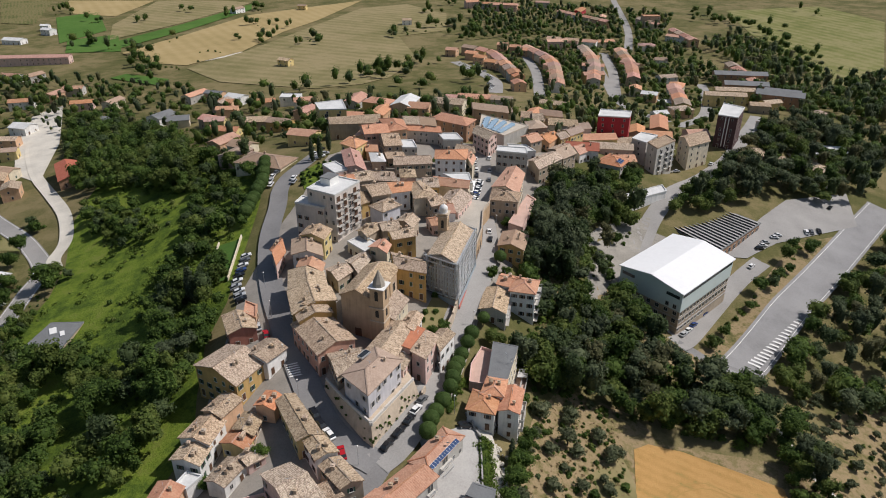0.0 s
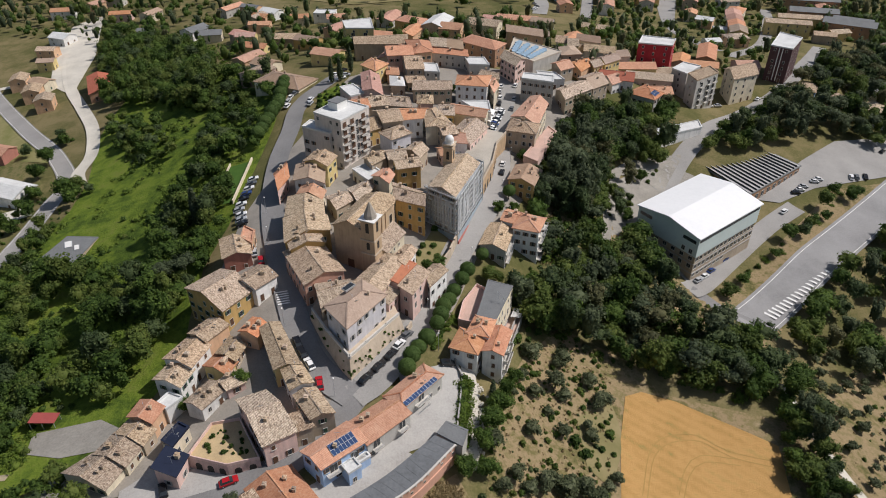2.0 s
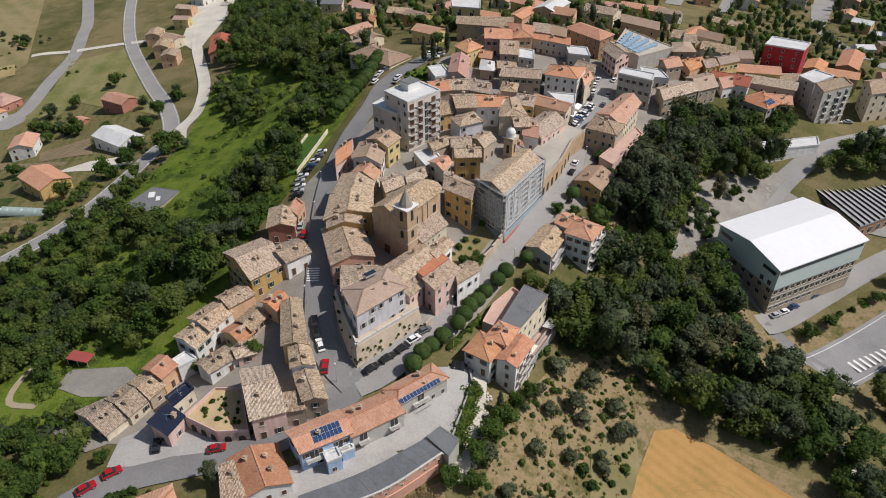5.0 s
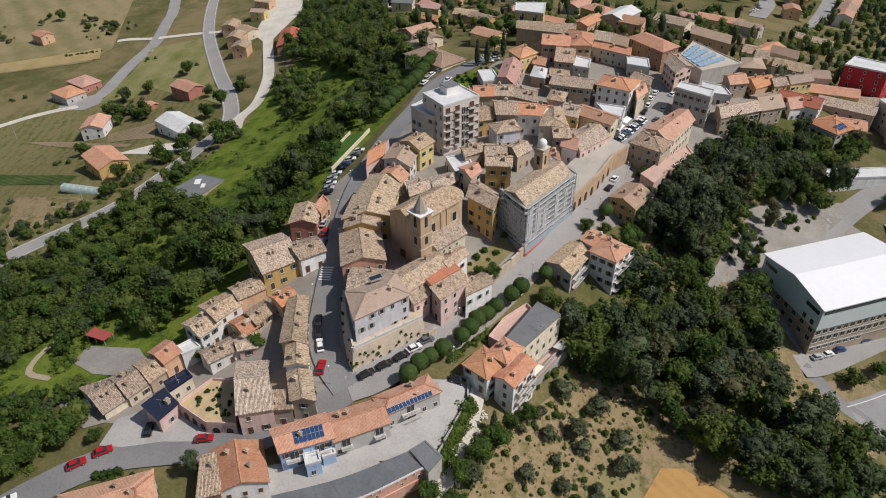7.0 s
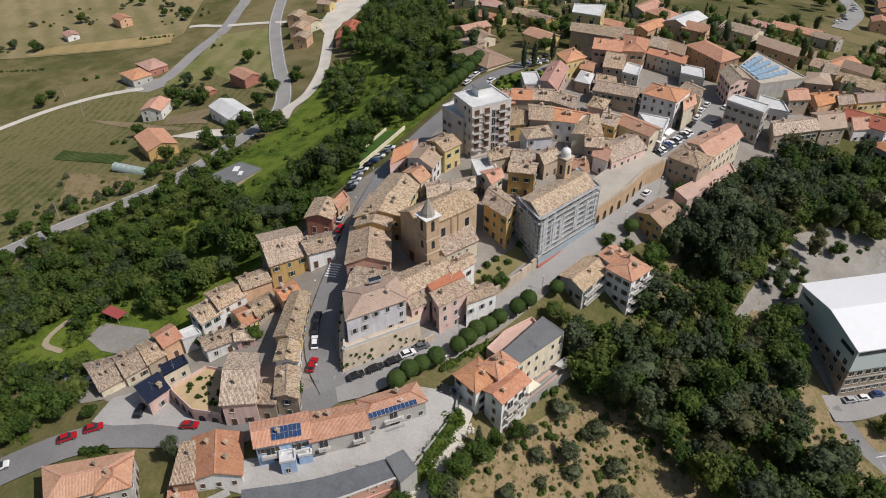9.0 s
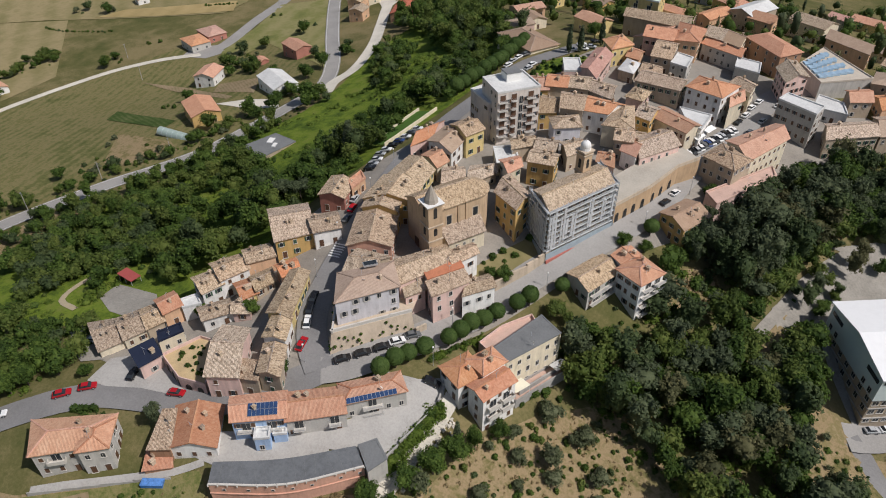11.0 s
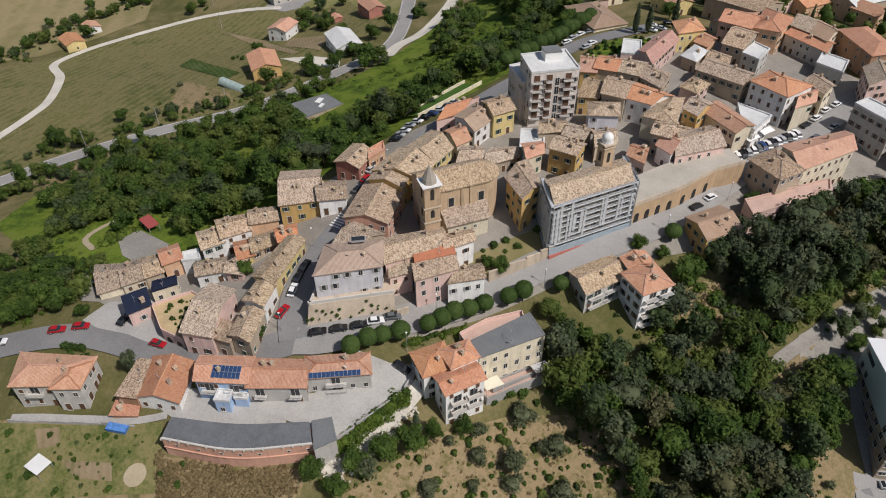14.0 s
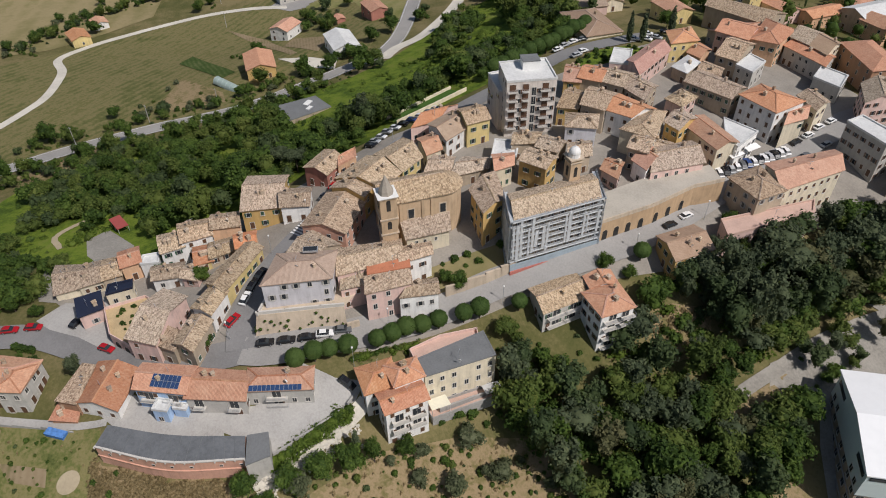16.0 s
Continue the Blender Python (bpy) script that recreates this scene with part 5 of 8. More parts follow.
block(-372.9, 632.3, 16, 10, 999, 6.5, 'g', '', 'brown')
block(-309.0, 574.8, 16, 9, 999, 6.5, 'g', '', 'orange')
block(-334.1, 540.1, 18, 10, 999, 6.5, 'g', 'white', 'orange')
block(-317.5, 558.5, 14, 10, 999, 6.5, 'g', '', 'orange')
block(-277.9, 524.0, 16, 9, 999, 6.5, 'g', '', 'orange')
block(-251.8, 520.0, 16, 9, 999, 6.5, 'g', '', 'brown')
block(-230.0, 464.9, 12, 10, 999, 6.5, 'g', 'white', 'slate')
block(-192.1, 459.7, 16, 12, 999, 6.5, 'g', 'white', 'slate')
block(-174.9, 444.4, 14, 11, 999, 6.5, 'g', '', 'slate')
block(-189.4, 522.8, 20, 9, 999, 6.5, 'g', '', 'orange')
block(-173.6, 521.1, 14, 8, 999, 6.5, 'g', '', 'slate')
block(-147.3, 429.1, 14, 10, 999, 6.5, 'g', '', 'rose')
block(-154.1, 483.9, 12, 9, 999, 6.5, 'g', '', 'orange')
block(-211.0, 365.1, 30, 12, -60, 6, 'g', 'brick', 'red')
block(-295.4, 470.6, 14, 12, 999, 6, 'g', 'white', 'grey')
block(-498.8, 898.6, 10, 8, 999, 6.5, 'g', 'white', 'grey')
block(-148.7, 660.9, 12, 9, 999, 6.5, 'g', 'yellow', 'old')
block(-46.4, 923.2, 12, 10, 999, 6.5, 'g', 'white', 'old')
block(-203.9, 1052.2, 12, 8, 999, 6.5, 'g', '', 'brown')
block(-291.6, 1027.5, 20, 10, 999, 6.5, 'g', '', 'brown')
block(-274.6, 416.1, 10, 8, 999, 6.5, 'g', '', 'brown')
block(-255.7, 379.4, 12, 9, 999, 6.5, 'g', '', 'brown')
block(-288.4, 440.5, 12, 9, 999, 6.5, 'g', '', 'old')
block(-252.0, 249.4, 14, 11, -60, 7, 'g', 'white', 'orange')
block(-303.9, 275.7, 16, 12, -10, 5, 'h', '', 'orange')
block(-306.9, 289.8, 16, 12, -10, 5, 'h', 'red', 'rose')
block(-228.3, 293.0, 15, 10, -10, 7, 'g', 'red', 'orange')
block(-241.9, 277.9, 6, 5, -10, 3, 'g', 'red', 'orange')
block(-196.5, 253.4, 20, 13, -15, 6, 'g', 'white', 'grey')
block(-198.3, 209.9, 18, 13, -20, 6.5, 'g', 'ochre', 'orange')
block(-404.4, 340.4, 12, 9, 999, 6.5, 'g', '', 'orange')
block(-415.8, 305.7, 10, 8, 999, 4, 'g', 'white', 'rose')
block(-274.4, 386.1, 12, 9, -70, 7, 'g', 'peach', 'old')
block(-253.5, 366.2, 12, 9, -70, 7, 'g', 'peach', 'old')
block(-236.5, 350.4, 10, 9, -70, 7, 'g', 'peach', 'old')
block(-333.8, 158.7, 14, 10, 0, 5, 'g', '', 'orange')
block(-351.0, 174.9, 10, 8, 0, 4, 'g', '', 'orange')
house(-130.9, 190.0, -130.4, 209.6, -142.0, 208.9, -144.0, 192.9, -19.0, 'f', 'stone', 'slate', label='low shed with grey flat roof', kind='shed')
for row in ([(86, 736), (102, 661), (91, 545)], [(146, 742), (143, 667), (125, 573)], [(182, 730), (176, 658), (162, 588)], [(114, 791), (169, 768)], [(160, 995), (211, 906)], [(275, 857), (279, 786)], [(55, 1067), (111, 1046)], [(255, 938), (269, 884)], [(188, 562), (172, 485)], [(274, 668), (266, 584)], [(21, 729), (48, 699), (62, 583)]):
    line = smooth_line(row, 17.0)
    for p, q in zip(line, line[1:]):
        block((p.x + q.x) / 2, (p.y + q.y) / 2, 15, 11, math.degrees(math.atan2(q.y - p.y, q.x - p.x)), 8, "g", "", random.Random(int(p.x * 3 + p.y)).choice(("orange", "orange", "rose", "brown")))
for _h in HOUSES:
    _m = sum(_h["c"], Vector((0, 0))) / 4
    build_house(_h, (_m - Vector((40, 90))).length < 260)

for _c in ([(-11.5, 87.5), (0.2, 98.3), (-4.8, 101.2), (-15.1, 91.3)], [(0.3, 98.3), (9.6, 110.4), (4.7, 112.8), (-4.6, 101.2)]):
    HOUSES.append(dict(c=[Vector(p) for p in _c], eave=-1.6, kind="garage", label=""))

# ---- trees ----


def crown_arrays(rng, lobes, n, size, tight=False):
    """Leaf sprays as small pointed triangles filling the outer half of the lobes (x, y, z, rx, ry, rz)."""
    V, Fa = [], []
    wts = [l[3] * l[4] + l[3] * l[5] for l in lobes]
    for _ in range(2 * n):
        l = rng.choices(lobes, wts)[0]
        d = Vector((rng.gauss(0, 1), rng.gauss(0, 1), rng.gauss(0.25, 1))).normalized()
        r = rng.uniform(0.93, 1.03) if tight else 0.6 + 0.55 * rng.random() ** 0.7
        p = Vector((l[0] + d.x * l[3] * r, l[1] + d.y * l[4] * r, l[2] + d.z * l[5] * r))
        nrm = (d * 0.8 + Vector((rng.gauss(0, 0.6), rng.gauss(0, 0.6), rng.gauss(0.6, 0.4)))).normalized()
        t = nrm.cross(Vector((rng.random() - 0.5, rng.random() - 0.5, rng.random() - 0.5))).normalized()
        b = nrm.cross(t)
        s = size * rng.uniform(0.6, 1.45)
        i = len(V)
        V += [tuple(p - t * s - b * s * 0.6), tuple(p + t * s * 0.9 - b * s * 0.5), tuple(p + b * s * 1.1 - nrm * s * 0.3)]
        Fa.append((i, i + 1, i + 2))
    return V, Fa


def trunk_arrays(rng, h, r, limbs, reach):
    bm = bmesh.new()
    cyl_into(bm, Matrix.Translation((0, 0, h / 2 - 0.4)), r, r * 0.6, h + 0.8, 7)
    for k in range(limbs):
        a = 2 * math.pi * k / limbs + rng.uniform(-0.4, 0.4)
        p, q = Vector((0, 0, h * rng.uniform(0.6, 0.95))), Vector((math.cos(a) * reach, math.sin(a) * reach, h + reach * rng.uniform(0.4, 1.0)))
        m = Matrix.Translation((p + q) / 2) @ (q - p).to_track_quat("Z", "Y").to_matrix().to_4x4()
        cyl_into(bm, m, r * 0.5, r * 0.15, (q - p).length, 5)
    V, Fa = [tuple(v.co) for v in bm.verts], [tuple(v.index for v in f.verts) for f in bm.faces]
    bm.verts.index_update()
    Fa = [tuple(v.index for v in f.verts) for f in bm.faces]
    bm.free()
    return V, Fa


KINDS = {}


def core_arrays(lobes, subs, shrinks, rough=1.0):
    """The dense inner mass of a crown: an uneven body in each lobe, the first one larger."""
    V, Fa = [], []
    for n, l in enumerate(lobes):
        bm = bmesh.new()
        bmesh.ops.create_icosphere(bm, subdivisions=subs[min(n, 1)], radius=1.0)
        bm.verts.index_update()
        o = len(V)
        for v in bm.verts:
            p = Vector((l[0] + v.co.x * l[3], l[1] + v.co.y * l[4], l[2] + v.co.z * l[5]))
            k = shrinks[min(n, 1)] * (1 + rough * (0.5 * noise.noise(p * 0.9) + 0.25 * noise.noise(p * 2.1)))
            V.append((l[0] + v.co.x * l[3] * k, l[1] + v.co.y * l[4] * k, l[2] + v.co.z * l[5] * k))
        Fa += [tuple(o + v.index for v in f.verts) for f in bm.faces]
        bm.free()
    return V, Fa


def tree_kind(name, seed, h_trunk, r_trunk, lobes, n, size, leaf, limbs=4, reach=1.5, tight=False):
    rng = random.Random(seed)
    near = core_arrays(lobes, (4, 1), (0.95, 0.7), 0.12) if tight else core_arrays(lobes, (2, 1), (0.9, 0.7))
    KINDS[name] = (trunk_arrays(rng, h_trunk, r_trunk, limbs, reach), crown_arrays(rng, lobes, n, size, tight), leaf, near, core_arrays(lobes if lobes[0][3] > 1.7 else lobes[:3], (2 if lobes[0][3] > 1.7 else 1, 1), (0.86, 0.66)))


def lobed(seed, R, h, k, squash=0.75, spread=0.55):
    rng = random.Random(seed)
    out = [(0, 0, h, R * 0.66, R * 0.66, R * squash * 0.9)]
    for i in range(k + 3):
        a = 2 * math.pi * i / (k + 3) * 1.62 + rng.uniform(-0.6, 0.6)
        s, d = R * rng.uniform(0.24, 0.5), R * spread * rng.uniform(0.6, 1.35)
        out.append((math.cos(a) * d, math.sin(a) * d, h + rng.uniform(-0.5, 0.6) * R * squash, s * rng.uniform(0.8, 1.3), s * rng.uniform(0.8, 1.3), s * squash * rng.uniform(0.8, 1.3)))
    return out


tree_kind("broad_a", 1, 3.0, 0.28, lobed(1, 4.2, 6.0, 8), 900, 0.25, M_LEAF)
tree_kind("broad_b", 2, 2.5, 0.24, lobed(2, 3.5, 5.0, 7, 0.9), 800, 0.24, M_LEAF)
tree_kind("broad_c", 3, 3.5, 0.3, lobed(3, 3.2, 7.0, 8, 1.35), 850, 0.24, M_LEAF)
tree_kind("pine_a", 4, 6.0, 0.3, lobed(4, 3.8, 8.6, 9, 0.55, 0.65), 850, 0.22, M_PINE)
tree_kind("pine_b", 5, 4.5, 0.3, lobed(5, 2.9, 8.0, 9, 1.7, 0.6), 850, 0.22, M_PINE)
tree_kind("cypress", 6, 1.0, 0.2, [(0, 0, 4.0, 1.0, 1.0, 3.6), (0, 0, 7.2, 0.6, 0.6, 2.6)], 420, 0.24, M_PINE, 0)
tree_kind("clipped", 7, 1.9, 0.2, [(0, 0, 3.7, 2.25, 2.25, 2.05)], 650, 0.11, M_BALL, 4, 0.7, True)
tree_kind("olive", 8, 1.2, 0.2, lobed(8, 1.9, 2.6, 5, 0.75), 340, 0.2, M_OLIVE, 3, 0.8)
tree_kind("olive_b", 12, 0.9, 0.2, lobed(12, 2.2, 2.3, 4, 0.6, 0.8), 340, 0.2, M_OLIVE, 3, 0.8)
tree_kind("shrub", 9, 0.3, 0.08, lobed(9, 1.5, 0.9, 4, 0.7), 200, 0.19, M_LEAF, 0)
tree_kind("lush", 10, 0.3, 0.08, lobed(10, 2.4, 0.5, 6, 0.42, 0.8), 240, 0.2, M_LUSH, 0)
tree_kind("tuft", 14, 0.1, 0.03, lobed(14, 0.8, 0.25, 3, 0.5, 0.7), 70, 0.16, M_STRAW, 0)
TREE_MESH = {}


def tree_meshes(k):
    if k not in TREE_MESH:
        (tv, tf), (cv, cf), leaf, (iv, jf), low = KINDS[k]
        cf = cf + [tuple(i + len(cv) for i in f) for f in jf]
        cv = cv + iv
        made = []
        for nm, v, f, m in (("trunk", tv, tf, M_BARK), ("crown", cv, cf, leaf)):
            me = bpy.data.meshes.new(nm)
            me.from_pydata(v, [], f)
            me.materials.append(m)
            made.append(me)
        TREE_MESH[k] = made
    return TREE_MESH[k]


TREE_LABEL = {"broad_a": "broad leafy deciduous tree with rounded green crown", "broad_b": "rounded leafy green tree", "broad_c": "tall leafy green tree", "pine_a": "umbrella pine with dark flat crown", "pine_b": "dark green conifer with dense crown",
              "cypress": "slender dark green cypress tree", "clipped": "street tree clipped to a dense dark green ball", "olive": "small grey-green olive tree", "olive_b": "spreading grey-green olive tree", "shrub": "low rounded green garden shrub", "lush": "low bright green leafy bush"}


def tree(k, x, y, s=1.0, z=None, group=""):
    rng = random.Random(int(x * 97 + y * 41))
    base = new("shrub" if k in ("shrub", "lush") else ("olive_tree" if k in ("olive", "olive_b") else "tree"), None)
    base.matrix_basis = Matrix.LocRotScale((x, y, (height(x, y) if z is None else z)), Euler((0, 0, rng.uniform(0, 6.28))), (s, s, s * rng.uniform(0.9, 1.12)))
    for nm, me in zip(("trunk", "crown"), tree_meshes(k)):
        new(nm, me).parent = base
    tagged(base, TREE_LABEL[k], "shrub" if k in ("shrub", "lush") else "tree", group=group or "trees on the hillside")
    return base


def clear(x, y, pad=2.0):
    p = Vector((x, y))
    for H in HOUSES:
        if (H["c"][0] - p).length < 60 and inside(p, grow(H["c"], pad * 0.7)):
            return False
    for line, w in ROADS:
        for q in line[::2]:
            if abs(q.x - x) < 12 and abs(q.y - y) < 12 and (q - p).length < w / 2 + pad:
                return False
    return True


def scatter(poly, n, seed, gap, keep=None):
    rng = random.Random(seed)
    xs, ys = [p[0] for p in poly], [p[1] for p in poly]
    got, cells, tries = [], {}, 0
    while len(got) < n and tries < n * 25:
        tries += 1
        x, y = rng.uniform(min(xs), max(xs)), rng.uniform(min(ys), max(ys))
        if not inside((x, y), poly) or (keep and not keep(x, y)):
            continue
        k = (int(x // gap), int(y // gap))
        if any((x - a) ** 2 + (y - b) ** 2 < gap * gap for i in (-1, 0, 1) for j in (-1, 0, 1) for a, b in cells.get((k[0] + i, k[1] + j), ())):
            continue
        if not clear(x, y):
            continue
        cells.setdefault(k, []).append((x, y))
        got.append((x, y))
    return got


def woodland(name, label, spots, kinds, seed, smin=0.8, smax=1.3, thin=1.0):
    """Many trees as one leafy mass with trunks: what nobody could count."""
    rng = random.Random(seed)
    hs = heights(spots)
    VV, FF, SS, off = [], [], [], 0
    mats = []
    for (x, y), z in zip(spots, hs):
        k = rng.choice(kinds)
        (tv, tf), (cv, cf), leaf, core, low = KINDS[k]
        if leaf is M_LEAF:
            leaf = rng.choice((M_LEAF, M_LEAF, M_LEAF, M_LEAF_DARK, M_LEAF_PALE, M_LEAF_PALE))
        elif leaf is M_PINE:
            leaf = rng.choice((M_PINE, M_PINE, M_LEAF_DARK, M_SCRUB))
        if leaf not in mats:
            mats.append(leaf)
        s, a = rng.uniform(smin, smax), rng.uniform(0, 6.28)
        m = int(len(cf) * thin)
        v, f = np.array(cv[:m * 3]).reshape(-1, 3, 3), np.array(cf[:m])
        v = (v.mean(1, keepdims=True) + (v - v.mean(1, keepdims=True)) * min(1.5, thin ** -0.35)).reshape(-1, 3)
        iv, jf = core if thin >= 0.9 else low
        if thin < 0.2 and len(jf) > 100:
            iv, jf = iv[:54], jf[:100]
        f = np.concatenate([f, np.array(jf) + len(v)])
        v = np.concatenate([v, np.array(iv)])
        R = np.array([[math.cos(a), -math.sin(a), 0], [math.sin(a), math.cos(a), 0], [0, 0, 1]]) * s
        R[2] *= rng.uniform(0.8, 1.2)
        VV.append(v @ R.T + (x, y, z))
        FF.append(f + off)
        SS.append(np.full(len(f), mats.index(leaf)))
        off += len(v)
    V, Fa = np.concatenate(VV), np.concatenate(FF)
    me = bpy.data.meshes.new(name)
    me.vertices.add(len(V))
    me.vertices.foreach_set("co", V.astype(np.float32).ravel())
    me.loops.add(len(Fa) * 3)
    me.loops.foreach_set("vertex_index", Fa.astype(np.int32).ravel())
    me.polygons.add(len(Fa))
    me.polygons.foreach_set("loop_start", np.arange(0, len(Fa) * 3, 3, dtype=np.int32))
    for m in mats:
        me.materials.append(m)
    me.polygons.foreach_set("material_index", np.concatenate(SS).astype(np.int32))
    me.update(calc_edges=True)
    return tagged(new(name, me), label, "trees", kind="stuff")


import itertools

WEST = [(-150, 112), (-165, 128), (-163, 159), (-165, 204), (-150, 236), (-150, 262), (-158, 306), (-185, 380), (-240, 450), (-150, 430), (-120, 340), (-90, 305), (-80, 285), (-76, 240), (-88, 236), (-86, 204), (-74, 200), (-72, 188), (-76, 172), (-90, 172), (-80, 150), (-80, 131), (-91, 119), (-85, 100), (-106, 89)]
EAST = [(21, 172), (28, 207), (31, 225), (36, 250), (45, 285), (54, 300), (66, 306), (76, 298), (74.0, 285.0), (61.4, 264.1), (54.3, 241.2), (54.3, 227.5), (55.6, 210.0), (59.6, 204.0), (63.1, 209.9), (63.4, 218.4), (65.8, 227.7), (70.3, 217.0), (76.0, 208.5), (72.6, 201.1), (74.9, 194.2), (79.4, 186.2), (91.6, 183.1), (104.4, 182.9), (104, 166), (96, 156), (70, 157), (45, 163), (28, 164)]

RUSTY = [(29, 206), (32, 215), (38, 223), (45, 216), (41, 205), (35, 203)]


def wooded(x, y):
    """Where the east wood closes: not on the rusty bank, nor close below the tall apartment house."""
    return noise.noise(Vector((x / 11, y / 11, 5))) > -0.3 and not inside((x, y), RUSTY) and not (20 < x < 38 and 178 < y < 196)


GROVES = [[(-195, 342), (-187, 368), (-150, 318), (-119, 294), (-132, 342), (-190, 420), (-230, 430), (-225, 387)], [(-100, 199), (-81, 219), (-73, 205), (-70, 190), (-72, 168), (-74, 140), (-90, 159)], [(-141, 193), (-107, 181), (-79, 159), (-70, 131), (-84, 112), (-104, 118), (-130, 150)],
          [(-106, 254), (-82, 272), (-75, 244), (-88, 240), (-92, 228)], [(-160, 223), (-151, 258), (-168, 250)], [(-150, 112), (-165, 140), (-160, 190), (-148, 200), (-128, 150), (-110, 95)], [(-150, 318), (-120, 296), (-96, 300), (-84, 290), (-100, 330), (-128, 342)]]
for k, grove in enumerate(GROVES):
    area = abs(sum(grove[i - 1][0] * grove[i][1] - grove[i][0] * grove[i - 1][1] for i in range(len(grove)))) / 2
    woodland("woodland", "clump of dense leafy trees on the west slope", scatter(grove, int(area / 27), 50 + k, 4.2, lambda x, y: noise.noise(Vector((x / 19, y / 19, 3))) > -0.09), ["broad_a", "broad_b", "broad_c"], 60 + k, 0.45 if k == 5 else 0.5, 0.95 if k == 5 else 1.15, 0.36)
woodland("woodland", "dense wood above the gravel works yard", scatter([(-205, 352), (-225, 392), (-250, 440), (-262, 478), (-232, 474), (-180, 420), (-149, 383), (-125, 318), (-150, 322), (-188, 335)], 280, 111, 4.6), ["broad_a", "broad_c", "broad_b"], 112, 0.7, 1.3, 0.16)
woodland("woodland", "clump of trees in the upper meadow", scatter([(-180, 319), (-145, 301), (-122, 262), (-141, 264), (-173, 300)], 60, 113, 4.0), ["broad_a", "broad_b", "shrub"], 114, 0.5, 0.95, 0.25)
woodland("woodland", "trees below the upper street", scatter([(-117, 305), (-91, 287), (-81, 262), (-89, 236), (-92, 222), (-101, 214), (-104, 240), (-110, 275)], 70, 115, 3.8), ["broad_b", "broad_a", "shrub"], 116, 0.5, 0.9, 0.28)
woodland("woodland", "dark trees on the bank behind the garages", scatter([(64, 304), (76, 296), (84, 298), (94, 308), (98, 318), (92, 328), (86, 306), (72, 314)], 40, 117, 3.2), ["broad_a", "pine_b", "broad_b"], 118, 0.6, 1.0, 0.35)
woodland("woodland", "thick bushes and young trees on the lower west slope", scatter([(-112, 92), (-94, 112), (-100, 126), (-116, 140), (-138, 156), (-162, 150), (-160, 112), (-136, 92)], 210, 131, 3.0, lambda x, y: noise.noise(Vector((x / 14, y / 14, 8))) > -0.22), ["broad_b", "shrub", "broad_b", "lush"], 132, 0.5, 1.0, 0.3)
woodland("bushes", "bright green bushes in the meadow", scatter(WEST, 520, 12, 2.2, lambda x, y: noise.noise(Vector((x / 15, y / 15, 7))) > 0.08), ["lush", "lush", "shrub", "lush"], 22, 0.35, 1.1, 0.25)
woodland("woodland", "trees along the lane east of the town", scatter([(78, 288), (109, 314), (155, 353), (165, 347), (150, 312), (124, 297), (103, 290), (88, 272)], 130, 71, 4.0), ["broad_a", "broad_b", "pine_b"], 72, 0.7, 1.15, 0.38)
woodland("woodland", "dark trees among the eastern villas", scatter([(202, 436), (244, 452), (288, 429), (230, 330), (188, 322), (182, 335), (174, 358)], 110, 73, 6.0), ["pine_b", "broad_c", "broad_a"], 74, 0.8, 1.3, 0.25)
woodland("woodland", "wooded band below the far hill field", scatter([(287, 786), (285, 679), (273, 512), (323, 489), (353, 541), (353, 661), (355, 868)], 260, 75, 6.0), ["broad_a", "broad_c", "pine_b"], 76, 0.8, 1.35, 0.1)
woodland("woodland", "green trees between the far terraces", scatter([(57, 945), (183, 867), (281, 769), (227, 606), (100, 562), (52, 860)], 300, 77, 7.0), ["broad_a", "broad_b", "broad_c"], 78, 0.6, 1.1, 0.1)
rng_c = random.Random(90)
_spots = [(x + rng_c.gauss(0, 9), y + rng_c.gauss(0, 12)) for x, y, n in itertools.chain(((-458, 956, 7), (-397, 802, 8), (-366, 784, 7), (-542, 1028, 7), (-262, 666, 8), (-266, 642, 7), (-301, 682, 6), (-141, 810, 7), (-150, 788, 5), (-58, 593, 8), (-50, 616, 7), (-32, 623, 7), (-21, 673, 8), (-57, 848, 7), (-40, 864, 7), (-21, 907, 7), (4, 908, 6), (-197, 813, 5), (-206, 892, 5), (529, 1013, 4), (399, 907, 6), (389, 841, 6), (380, 791, 6), (379, 760, 6), (378, 732, 4), (380, 935, 7),), ((362, 956, 8), (358, 1001, 8), (341, 665, 5), (368, 691, 5), (22, 580, 6), (-85, 561, 4), (-120, 531, 5), (-17, 545, 6), (-374, 602, 6), (-318, 525, 6), (-328, 735, 5), (-292, 995, 5), (-240, 923, 6), (-256, 1044, 6), (-372, 1048, 4), (-401, 953, 4), (-313, 812, 3), (-240, 739, 4), (-225, 822, 3), (14, 1109, 8), (-19, 1016, 6), (51, 992, 8), (85, 924, 8), (107, 863, 7), (25, 858, 7),)) for _ in range(n)]
woodland("field_trees", "hedgerow trees along the far fields", _spots, ["broad_a", "broad_b", "broad_c", "shrub"], 79, 0.8, 1.5, 0.1)
woodland("woodland", "dense dark pine and oak wood on the east slope", scatter(EAST, 430, 13, 3.4, wooded), ["broad_a", "broad_b", "pine_a", "pine_b", "broad_c", "broad_b"], 23, 0.6, 1.25, 0.36)
woodland("woodland", "tall umbrella pines below the terraced houses", scatter([(30, 216), (38, 240), (46, 262), (56, 272), (58, 258), (54, 240), (50, 226), (42, 222)], 60, 93, 4.6, wooded), ["pine_a", "pine_b", "pine_b"], 94, 1.0, 1.45, 0.5)
